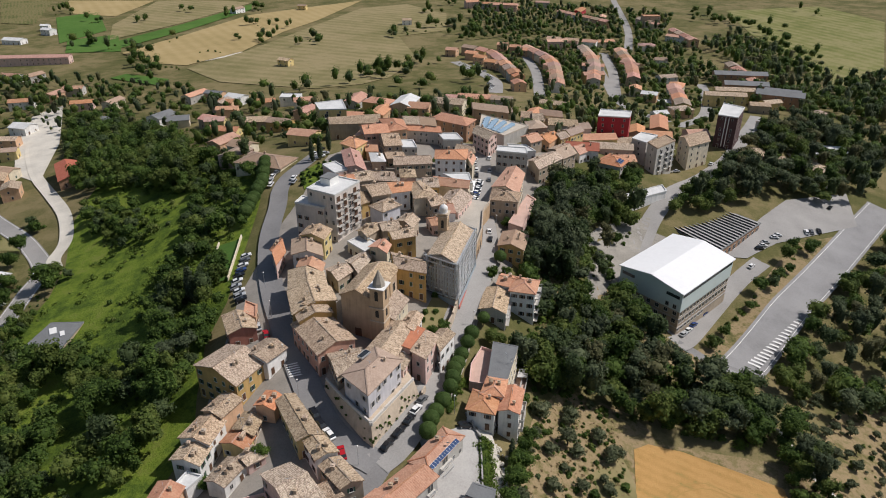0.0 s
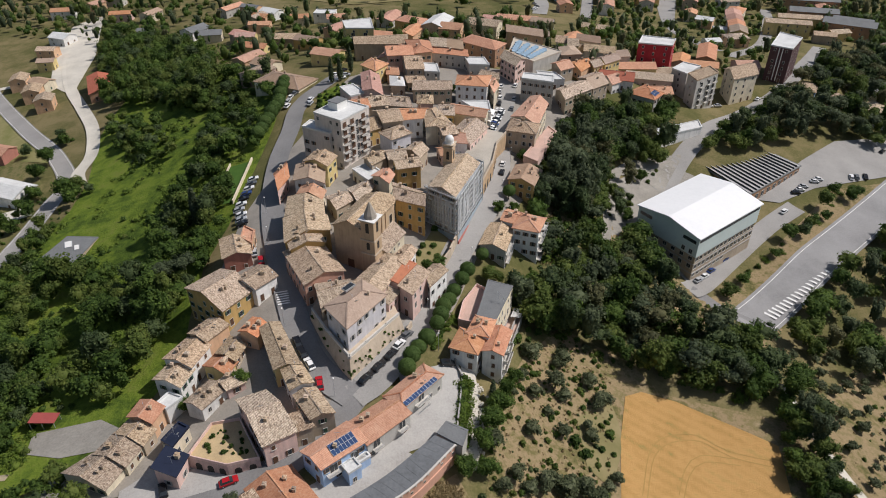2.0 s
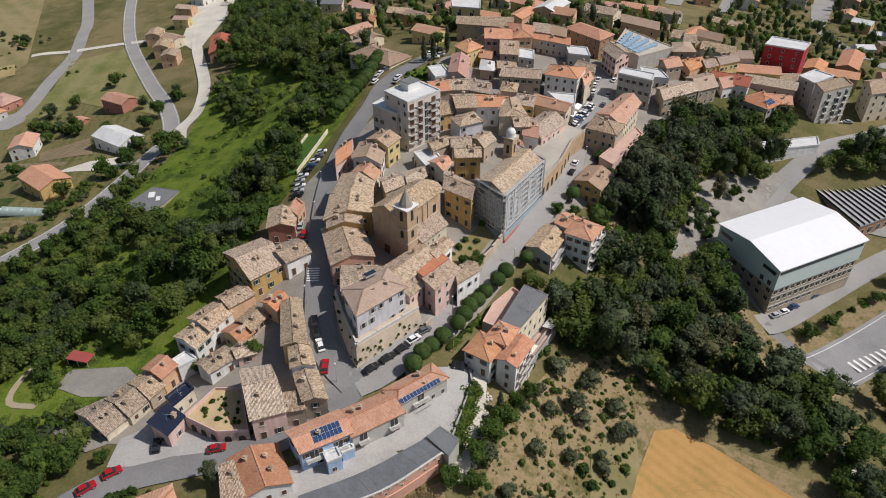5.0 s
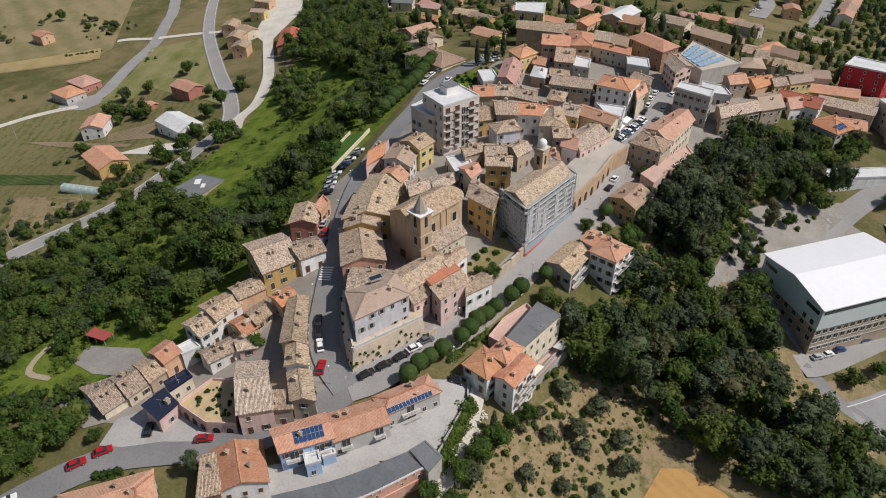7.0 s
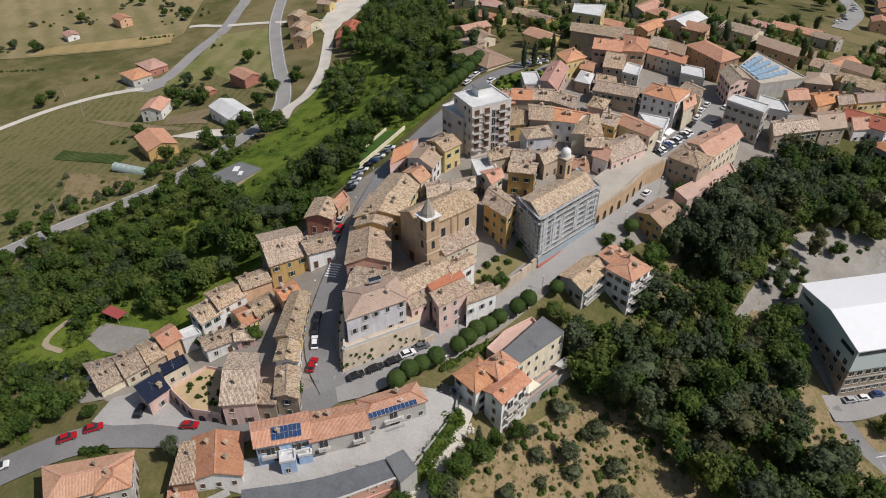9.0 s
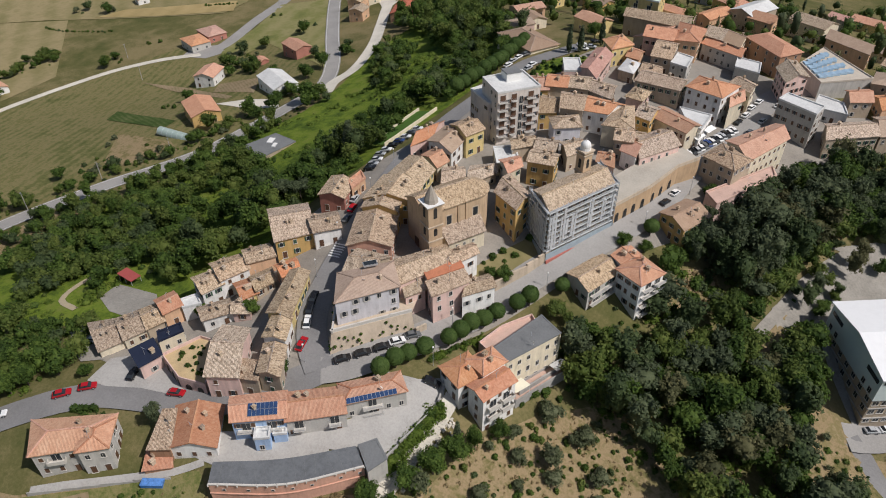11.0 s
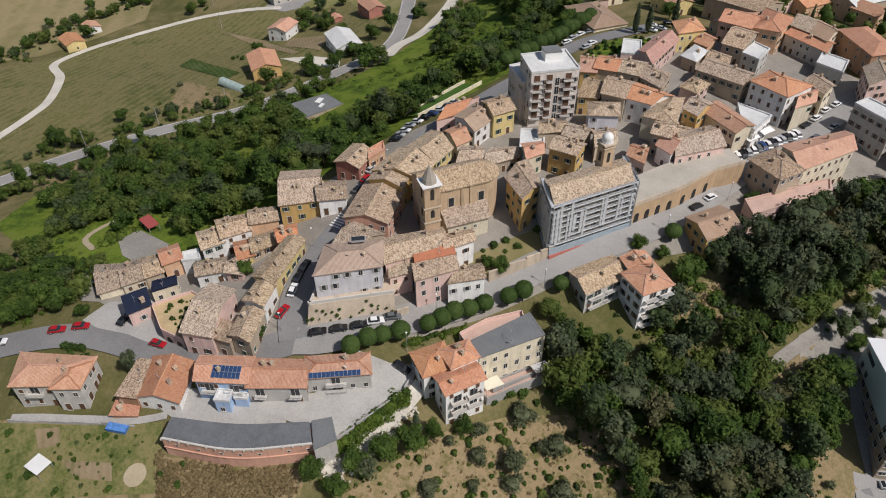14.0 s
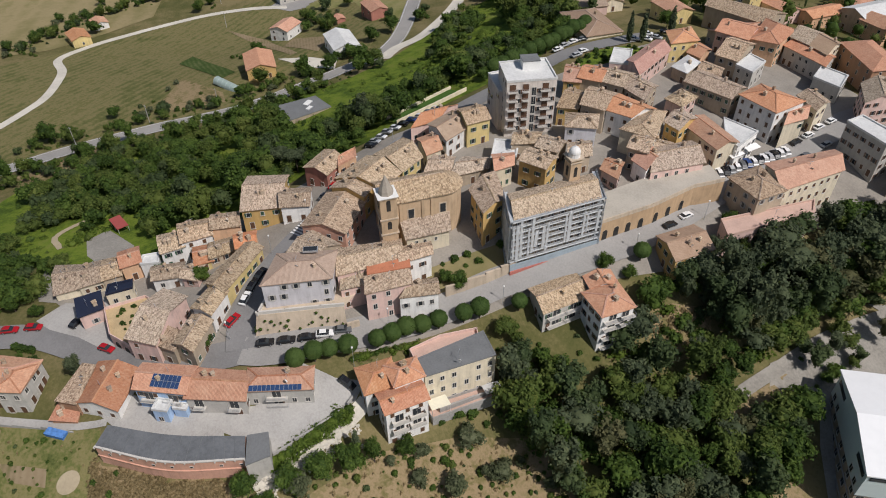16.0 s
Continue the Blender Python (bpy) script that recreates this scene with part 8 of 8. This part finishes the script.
def solar_array(label, edge, u0, u1, v0, v1, nx, ny, slope_rise):
    """Panels on the roof slope above an edge."""
    H = BY_LABEL[label]
    m, ln = on_edge(H["c"][edge], H["c"][(edge + 1) % 4], H["eave"])
    dep = (H["c"][(edge + 2) % 4] - H["c"][(edge + 1) % 4]).length / 2
    arr = base_of("solar_panels", *H["c"][edge], H["eave"], "array of blue solar panels on an orange tiled roof", "solar panels")
    inv = Matrix.Translation((-H["c"][edge].x, -H["c"][edge].y, -H["eave"]))
    rise = 0.17 * dep * 2
    ang = math.atan2(rise, dep)
    tilt = inv @ m @ Matrix.Rotation(ang, 4, "X")
    sl = math.hypot(rise, dep)
    w, h = (u1 - u0) * ln / nx, (v1 - v0) * sl / ny
    blue = plain("blue_solar_cells", (0.03, 0.06, 0.14), 0.2, 6, 1, 0.3, 0)

    def make():
        bm = bmesh.new()
        box_into(bm, Matrix.Identity(4), w * 0.97, h * 0.97, 0.05, 0)
        box_into(bm, Matrix.Translation((0, 0, 0.02)), w * 0.9, h * 0.92, 0.05, 1)
        return bm
    me = shared("panel", ("solar", label), make, (M_METAL, blue))
    for i in range(nx):
        for j in range(ny):
            put("panel", me, arr, tilt @ Matrix.Translation((u0 * ln + (i + 0.5) * w, v0 * sl + (j + 0.5) * h, 0.42)))


solar_array("pale blue row house with orange roof and solar panels", 0, 0.3, 0.85, 0.15, 0.95, 7, 2, 0)
solar_array("grey row house with orange roof and balconies", 0, 0.05, 0.85, -0.15, 0.3, 12, 1, 0)
solar_array("grey house with orange hipped roof and solar panels", 1, 0.25, 0.75, 0.15, 0.6, 5, 2, 0)


def skylight_rows():
    H = BY_LABEL["hall with rows of blue skylights on a flat roof"]
    c = H["c"]
    s = base_of("skylights", *c[0], H["eave"] + 0.5, "rows of pale blue glass skylights on a flat hall roof", "skylight")
    glass = plain("pale_blue_glazing", (0.36, 0.50, 0.62), 0.2, 2, 0.5, 0.15, 0)
    for i in range(4):
        for j in range(5):
            p = c[0].lerp(c[1], 0.15 + 0.2 * i).lerp(c[3].lerp(c[2], 0.15 + 0.2 * i), 0.12 + 0.15 * j) - c[0]
            e = (c[1] - c[0]).normalized()
            bm = bmesh.new()
            m = Matrix.Translation((p.x, p.y, 0.3)) @ Matrix.Rotation(math.atan2(e.y, e.x), 4, "Z")
            box_into(bm, m @ Matrix.Rotation(0.35, 4, "X"), 2.6, 3.0, 0.15)
            box_into(bm, m @ Matrix.Translation((0, 0, -0.2)), 2.8, 2.6, 0.6)
            part("skylight", bm, glass, s)


skylight_rows()

# ---- parked cars ----
PAINT = {"black": (0.012, 0.012, 0.014), "white": (0.75, 0.75, 0.74), "silver": (0.42, 0.43, 0.44), "red": (0.38, 0.012, 0.018), "blue": (0.03, 0.06, 0.18), "grey": (0.12, 0.125, 0.13)}
CARS = {}


def car_proto(colour):
    paint = plain(colour + "_car_paint", PAINT[colour], 0.25, 2, 0.5, 0.05, 0)
    prof = [(-2.05, 0.35), (2.05, 0.35), (2.1, 0.62), (1.95, 0.82), (1.0, 0.95), (-1.85, 0.98), (-2.08, 0.8)]
    cab = [(1.0, 0.93), (0.35, 1.42), (-1.15, 1.45), (-1.8, 0.95)]

    def extrude(profile, w0, w1):
        bm = bmesh.new()
        rows = [[bm.verts.new((x, s * (w0 if z < 1.2 else w1), z)) for x, z in profile] for s in (-1, 1)]
        n = len(profile)
        for i in range(n):
            bm.faces.new((rows[0][i], rows[0][(i + 1) % n], rows[1][(i + 1) % n], rows[1][i]))
        bm.faces.new(rows[0])
        bm.faces.new(rows[1][::-1])
        bmesh.ops.recalc_face_normals(bm, faces=bm.faces)
        return bm
    body = extrude(prof, 0.86, 0.86)
    bmesh.ops.bevel(body, geom=body.edges[:], offset=0.06, segments=1, affect="EDGES")
    glass = extrude(cab, 0.80, 0.62)
    roof = bmesh.new()
    box_into(roof, Matrix.Translation((-0.4, 0, 1.45)), 1.5, 1.24, 0.07)
    wheel = bmesh.new()
    cyl_into(wheel, Matrix.Rotation(math.pi / 2, 4, "X"), 0.32, 0.32, 0.22, 12, 0)
    cyl_into(wheel, Matrix.Rotation(math.pi / 2, 4, "X"), 0.19, 0.19, 0.24, 8, 1)
    out = []
    for nm, bm, mt in (("body", body, (paint,)), ("glazing", glass, (M_GLASS,)), ("roof_panel", roof, (paint,)), ("wheel", wheel, (M_RUBBER, M_METAL))):
        me = bpy.data.meshes.new(nm)
        bm.to_mesh(me)
        bm.free()
        for q in mt:
            me.materials.append(q)
        out.append(me)
    return out


def car(x, y, heading, colour, z=None):
    if colour not in CARS:
        CARS[colour] = car_proto(colour)
    body, glass, roof, wheel = CARS[colour]
    h = (height(x, y) + 0.32) if z is None else z
    c = base_of("car", x, y, h, colour + " hatchback car parked at the kerb", "car", heading, group="parked cars")
    # follow the slope of the road
    d = Vector((math.cos(radians(heading)), math.sin(radians(heading))))
    if z is None:
        dz = height(x + d.x * 1.5, y + d.y * 1.5) - height(x - d.x * 1.5, y - d.y * 1.5)
        c.matrix_basis = c.matrix_basis @ Matrix.Rotation(-math.atan2(dz, 3.0), 4, "Y")
    new("body", body).parent = c
    new("glazing", glass).parent = c
    new("roof_panel", roof).parent = c
    for sx in (-1.3, 1.3):
        for sy in (-0.78, 0.78):
            put("wheel", wheel, c, Matrix.Translation((sx, sy, 0.32)))
    return c


for x, y, hd, k in ((-13.6, 126.8, 58, "black"), (-11.0, 130.9, 58, "black"), (-8.6, 135.0, 60, "black"), (-7.0, 138.6, 60, "white"), (-5.6, 142.4, 60, "grey"), (5.5, 136.4, 20, "black")):
    car(x, y, hd, k)
for x, y, hd, k in ((-32.6, 135.4, 120, "black"), (-30.6, 132.2, 125, "black"), (-28.0, 129.0, 128, "white"), (-24.3, 123.8, 110, "red"), (-55.4, 172.2, 112, "silver"), (-52.0, 168.0, 112, "red"), (-49.4, 163.4, 112, "grey")):
    car(x, y, hd, k)
for k, (x, y) in enumerate(((-68.5, 197), (-69, 200.5), (-69.3, 204), (-69.6, 207.5), (-69.8, 211), (-64.5, 188.2), (-65.5, 190.5), (-66.5, 193.5), (-70, 214.5), (-70.5, 218))):
    car(x, y, 20, ("silver", "white", "black", "blue", "white", "black", "silver", "white", "grey", "white")[k])
for k in range(13):
    car(11.6 + 0.35 * k, 257.5 + 2.3 * k, 150, ("white", "black", "silver", "white", "grey", "blue", "white", "black", "white", "silver", "black", "white", "white")[k])
for x, y, hd, k in ((15.0, 304, 85, "white"), (15.4, 297.5, 85, "white"), (15.2, 291.5, 85, "black"), (20.6, 288, 85, "grey"), (21.4, 298, 85, "silver"), (22, 312, 80, "white"), (15.5, 310, 85, "white"), (17.5, 229, 82, "black"), (17.6, 235.5, 84, "white")):
    car(x, y, hd, k)
for x, y, hd, k in ((-59.3, 80.8, 58, "red"), (-56.6, 85.6, 55, "red"), (-66.5, 68.8, 55, "white"), (-38.4, 97.6, 30, "red"), (-51.8, 94.5, 120, "black"), (-71, 95, 30, "white")):
    car(x, y, hd, k)
for k, (x, y) in enumerate(((-74.6, 278), (-75.6, 282.5), (-75.6, 287), (-74.6, 291), (-65.0, 281), (-64.2, 277), (-60.9, 312.2), (-57.0, 306.9), (-55.9, 311.4), (-60.1, 303.1), (-58.9, 320))):
    car(x, y, (80, 85, 85, 70, 80, 80, 40, 20, 20, 30, 60)[k], ("white", "silver", "white", "grey", "white", "silver", "white", "white", "silver", "white", "black")[k])
for k, (x, y) in enumerate(((89.2, 212.4), (92.2, 215.6), (95.4, 219.5), (102.2, 227.8))):
    car(x, y, 45, ("silver", "white", "blue", "blue")[k])
for k, (x, y) in enumerate(((142.5, 275.6), (145.0, 278.2), (147.2, 280.8), (153.4, 285.7), (155.8, 287.9), (172.8, 294.5), (175.6, 295.4), (180.2, 297.2), (196.7, 320.8), (133.9, 262.1), (164.3, 369.2), (182.7, 399.0), (147.1, 357.4), (119.5, 342.9), (124.4, 345.6))):
    car(x, y, (10, 10, 10, 10, 10, 80, 80, 80, 45, 45, 50, 55, 50, 20, 20)[k], ("black", "white", "silver", "white", "white", "white", "grey", "black", "black", "white", "black", "black", "white", "white", "silver")[k])
for k, (x, y) in enumerate(((40.4, 611.9), (41.1, 592), (38.1, 570), (38.5, 552), (38.0, 631.4), (34.7, 648.3), (30.1, 662.5), (42, 600), (40, 560), (37, 545))):
    car(x, y, 20, ("white", "silver", "grey")[k % 3])


# ---- road markings ----
def marking(x, y, ang, w, l, n, gap, label, lift=0.36):
    s = base_of("road_marking", x, y, height(x, y), label, "road marking", ang)
    tagged(s, kind="structure")
    for k in range(n):
        p = s.matrix_basis @ Vector((k * gap, 0, 0))
        ob = part("stripe", box_bm(w, l, 0.04), M_WHITE, s)
        ob.location = (k * gap, 0, height(p.x, p.y) - height(x, y) + lift)


marking(112.6, 203.5, 45.5, 1.0, 6.5, 17, 2.4, "white hatching on the wide roadway", 0.62)
marking(-38.8, 149.5, 112, 0.5, 5.5, 6, 1.0, "white zebra crossing")

# ---- terraces, awnings, garden walls ----


def wall_line(name, pts, h, w, material, label, cat="wall", sink=1.5):
    b = base_of(name, pts[0][0], pts[0][1], 0, label, cat)
    for p, q in zip(pts, pts[1:]):
        m, ln = on_edge(p, q, 0)
        n = max(1, int(ln / 4))
        for k in range(n):
            mid = m @ Vector((ln * (k + 0.5) / n, 0, 0))
            g = height(mid.x, mid.y)
            ob = part("wall_segment", box_bm(ln / n + 0.1, w, h + sink, 0, 0, (h - sink) / 2), material, b)
            ob.matrix_basis = Matrix.Translation((-pts[0][0], -pts[0][1], 0)) @ m @ Matrix.Translation((ln * (k + 0.5) / n, 0, g))
    return b


wall_line("retaining_wall", [(-5.6, 143.8), (-4.8, 146.5)], 2.0, 0.5, M_STONE, "short tan stone wall at the bastion's end")
wall_line("arcade_wall", [(0.0, 168.0), (3.0, 178.0), (4.8, 186.0)], 3.2, 0.6, M_STONE, "tan brick garden wall with blind arches along the street")
wall_line("garden_wall", [(-73.5, 204), (-75.5, 222), (-77, 236)], 1.6, 0.4, wall_of("cream"), "cream garden wall beside the car park")
wall_line("garden_wall", [(-83, 206), (-86, 236)], 1.4, 0.4, wall_of("cream"), "cream garden wall round a lawn")
patch("lawn", [(-74.2, 205), (-83, 207), (-86, 235), (-77, 235)], G_GREEN, 0.3, "small mown green lawn")
wall_line("retaining_wall", [(9.4, 116), (9.6, 126), (9.6, 134), (6, 141.5)], 1.2, 0.4, M_CONCRETE, "pale concrete wall at the courtyard")
wall_line("retaining_wall", [(20.6, 150.6), (24.5, 167.4)], 3.4, 0.4, M_CONCRETE, "grey concrete garden retaining wall")
wall_line("fence_wall", [(-43.4, 63.8), (-38.4, 68.9), (-32.6, 74.6), (-27.7, 79.5), (-22.2, 84.6)], 0.9, 0.2, M_CONCRETE, "low concrete garden wall below the houses")


def flat_terrace(pts, z, depth, mat, label, wallmat):
    b = base_of("terrace", pts[0][0], pts[0][1], z, label, "terrace")
    L = [(x - pts[0][0], y - pts[0][1]) for x, y in pts]
    part("base", prism(L, -depth, -0.02), wallmat, b)
    part("paving", prism(L, -0.02, 0.04), mat, b)
    bm = bmesh.new()
    for p, q in zip(L, L[1:] + L[:1]):
        m, ln = on_edge(p, q, 0)
        box_into(bm, m @ Matrix.Translation((ln / 2, 0.1, 0.45)), ln, 0.2, 0.9)
    part("parapet", bm, wallmat, b)
    return b


flat_terrace([(-48.4, 101.0), (-38.9, 99.4), (-32.5, 102.0), (-40.5, 112.5), (-46.5, 110.5)], -0.6, 6, plain("sandy_terrace", (0.48, 0.36, 0.20), 0.95, 3, 0.4, 0.25), "sandy roof garden terrace with potted shrubs", wall_of("pink"))


def terrace_arches():
    """Dark arched cellar doors in the pink wall below the planted terrace."""
    b = base_of("cellar_doors", -43.6, 100.2, -4.2, "row of dark arched cellar doors in a pink wall", "door")
    inv = Matrix.Translation((43.6, -100.2, 4.2))
    for p, q, us in (((-48.4, 101.0), (-38.9, 99.4), (0.25, 0.55, 0.85)), ((-38.9, 99.4), (-32.5, 102.0), (0.3, 0.75))):
        m, ln = on_edge(p, q, -4.0)
        for u in us:
            bm = bmesh.new()
            box_into(bm, m @ Matrix.Translation((u * ln, -0.02, 0.8)), 1.5, 0.12, 1.8)
            cyl_into(bm, m @ Matrix.Translation((u * ln, -0.02, 1.7)) @ Matrix.Rotation(math.pi / 2, 4, "X"), 0.75, 0.75, 0.12, 14)
            part("arched_door", bm, M_DARK, b).matrix_basis = inv


terrace_arches()
rng_t = random.Random(8)
for _ in range(22):
    u, v = rng_t.random(), rng_t.random()
    p = Vector((-47, 103)).lerp(Vector((-35, 102)), u).lerp(Vector((-45, 109)).lerp(Vector((-39.5, 110)), u), v)
    tree("shrub", p.x, p.y, rng_t.uniform(0.2, 0.55), -0.58, "potted shrubs on the terrace")
flat_terrace([(7.2, 152.0), (12.2, 150.8), (14.6, 166.4), (11.5, 168.4), (8.0, 160.0)], -0.6, 5, tile_of("terrace"), "terracotta patio behind the villa", wall_of("pink"))
flat_terrace([(17.6, 149.0), (22.1, 165.2), (25.2, 164.2), (21.2, 148.2)], -7.8, 6, tile_of("terrace"), "terracotta garden terrace below the cream house", M_CONCRETE)



def awning(x, y, z, ang, w, d, colour, label):
    b = base_of("awning", x, y, z, label, "awning", ang)
    m = plain(label.split()[0] + "_canvas", colour, 0.8, 2, 0.5, 0.1, 0)
    bm = bmesh.new()
    box_into(bm, Matrix.Rotation(-0.18, 4, "X") @ Matrix.Translation((0, 0, 0)), w, d, 0.06)
    part("canvas", bm, m, b)
    for s in (-1, 1):
        part("post", box_bm(0.08, 0.08, 2.6, s * (w / 2 - 0.1), -d / 2 + 0.1, -1.3), M_METAL, b)


awning(20.2, 150.6, -4.6, 75, 4.4, 3.4, (0.80, 0.76, 0.60), "cream awning over a terrace")
awning(23.6, 163.0, -5.6, 75, 4.0, 3.0, (0.55, 0.55, 0.54), "grey awning over a terrace")
awning(12.5, 270.5, 10.2, 262, 5.0, 2.2, (0.78, 0.77, 0.74), "white shop awning on the main street")
awning(11.6, 264.0, 10.0, 262, 5.0, 2.2, (0.78, 0.77, 0.74), "white shop awning on the main street")


def garden_shed():
    b = base_of("garden_shed", -27.6, 65.6, height(-27.6, 65.6), "small white garden shed roof on posts", "shed", 20)
    part("roof", box_bm(4.2, 3.6, 0.15, 0, 0, 2.3), M_WHITE, b)
    for sx in (-1, 1):
        for sy in (-1, 1):
            part("post", box_bm(0.12, 0.12, 2.6, sx * 1.9, sy * 1.6, 1.0), M_METAL, b)


garden_shed()


def container():
    b = base_of("water_tank", -24.2, 81.6, height(-24.2, 81.6) + 0.1, "bright blue covered garden pool", "pool", 38)
    part("basin", box_bm(4.6, 1.7, 0.9, 0, 0, 0.45), plain("blue_tarpaulin", (0.05, 0.16, 0.42), 0.4, 3, 0.6, 0.25), b)
    part("cover", box_bm(4.7, 1.8, 0.12, 0, 0, 0.94), plain("blue_pool_cover", (0.10, 0.24, 0.55), 0.5, 4, 1.2, 0.5), b, "creased blue cover sheet")


container()


def lamp(x, y, h=6.0):
    b = base_of("street_lamp", x, y, height(x, y) + 0.2, "thin grey street lamp with white globe", "street lamp", group="street lamps")
    bm = bmesh.new()
    cyl_into(bm, Matrix.Translation((0, 0, h / 2)), 0.07, 0.05, h, 6)
    part("pole", bm, M_METAL, b)
    bm = bmesh.new()
    bmesh.ops.create_icosphere(bm, subdivisions=1, radius=0.28, matrix=Matrix.Translation((0, 0, h + 0.2)))
    part("globe", bm, M_WHITE, b)


for x, y in ((-20, 121), (-37.5, 141), (-44, 155), (-52, 176), (-57.5, 192), (9.5, 178), (3, 140), (-1, 152), (18, 215), (20.5, 240), (12, 262)):
    lamp(x, y)


def antenna_sets():
    rng = random.Random(77)
    mast, boom = shared("antenna", "antenna", _mast, (M_METAL,)), shared("boom", "boom", _boom, (M_METAL,))
    dish = shared("dish", "dish", _dish, (M_WHITE,))
    for H in HOUSES:
        m = sum(H["c"], Vector((0, 0))) / 4
        if (m - Vector((0, 150))).length > 130 or H["kind"] != "house" or rng.random() < 0.35:
            continue
        off = Vector((rng.uniform(-1.5, 1.5), rng.uniform(-1.5, 1.5)))
        z = H["eave"] - H["thing"].location.z + 0.6
        pole = put("antenna", mast, H["thing"], Matrix.Translation((off.x, off.y, z)) @ Matrix.Rotation(rng.uniform(0, 3), 4, "Z"))
        put("boom", boom, pole, Matrix.Identity(4))
        if rng.random() < 0.5:
            put("satellite_dish", dish, H["thing"], Matrix.Translation((off.x + 1.2, off.y - 0.6, z + 0.2)) @ Matrix.Rotation(rng.uniform(3, 4.5), 4, "Z"))


def _mast():
    return box_bm(0.06, 0.06, 2.4, 0, 0, 1.2)


def _boom():
    return box_bm(1.3, 0.06, 0.06, 0.2, 0, 2.3)


def _dish():
    bm = bmesh.new()
    cyl_into(bm, Matrix.Translation((0, 0, 0.9)) @ Matrix.Rotation(1.0, 4, "X"), 0.45, 0.1, 0.14, 12)
    box_into(bm, Matrix.Translation((0, 0, 0.3)), 0.06, 0.06, 1.0)
    return bm


antenna_sets()


def greenhouse():
    """Plastic tunnel in the valley plots."""
    x0, y0, x1, y1 = -202.0, 189.5, -185.0, 193.5
    b = base_of("greenhouse", (x0 + x1) / 2, (y0 + y1) / 2, height((x0 + x1) / 2, (y0 + y1) / 2), "long plastic greenhouse tunnel with grey-green film", "greenhouse", math.degrees(math.atan2(y1 - y0, x1 - x0)))
    L, R = math.hypot(x1 - x0, y1 - y0), 2.3
    bm = bmesh.new()
    rows = [[bm.verts.new((s * L / 2, -R * math.cos(a), 1.15 * R * math.sin(a))) for a in np.linspace(0, math.pi, 13)] for s in (-1, 1)]
    for i in range(12):
        bm.faces.new((rows[0][i], rows[0][i + 1], rows[1][i + 1], rows[1][i]))
    bm.faces.new(rows[0])
    bm.faces.new(list(reversed(rows[1])))
    bmesh.ops.recalc_face_normals(bm, faces=bm.faces)
    part("film", bm, plain("greenhouse_film", (0.34, 0.42, 0.38), 0.35, 2, 0.3, 0.2), b)
    for k in range(7):
        bm = bmesh.new()
        x = -L / 2 + L * k / 6
        pts = [Vector((x, -(R + 0.04) * math.cos(a), 1.15 * (R + 0.04) * math.sin(a))) for a in np.linspace(0, math.pi, 11)]
        for p, q in zip(pts, pts[1:]):
            cyl_into(bm, Matrix.Translation((p + q) / 2) @ (q - p).to_track_quat("Z", "Y").to_matrix().to_4x4(), 0.06, 0.06, (q - p).length, 5)
        part("hoop", bm, M_METAL, b)


greenhouse()


def carport(x, y, rot):
    b = base_of("carport", x, y, height(x, y), "open carport with a red sheet roof on posts", "carport", rot)
    part("roof", box_bm(6.5, 3.4, 0.2, 0, 0, 2.8), plain("red_sheet", (0.33, 0.07, 0.06), 0.6, 2, 0.3, 0.2), b)
    for px in (-3.0, 0, 3.0):
        for py in (-1.5, 1.5):
            part("post", box_bm(0.16, 0.16, 3.2, px, py, 1.2), M_METAL, b)


carport(-93, 116, 5)


def shed_skylight(x, y, w, d, rot):
    """Pale translucent panel on the shed roof by the valley road."""
    b = base_of("roof_skylight", x, y, -18.75, "white translucent roof panel on the grey shed", "skylight", rot)
    part("frame", box_bm(w + 0.3, d + 0.3, 0.3, 0, 0, 0), M_METAL, b)
    part("sheet", box_bm(w, d, 0.12, 0, 0, 0.2), M_WHITE, b, "white plastic sheet")


for x, y, w, d in ((-138.5, 203.5, 2.2, 4.0), (-134.5, 202.0, 1.4, 3.0)):
    shed_skylight(x, y, w, d, 30)


def utility_pole(x, y):
    b = base_of("utility_pole", x, y, height(x, y), "slender grey concrete utility pole with crossarm", "pole", 20, group="valley utility poles")
    bm = bmesh.new()
    cyl_into(bm, Matrix.Translation((0, 0, 4.2)), 0.17, 0.1, 9.4, 8)
    part("shaft", bm, M_CONCRETE, b)
    part("crossarm", box_bm(1.6, 0.12, 0.12, 0, 0, 8.3), M_METAL, b)


for x, y in ((-331, 244), (-293, 231), (-308, 345), (-186, 122), (-186, 152), (-178, 180)):
    utility_pole(x, y)
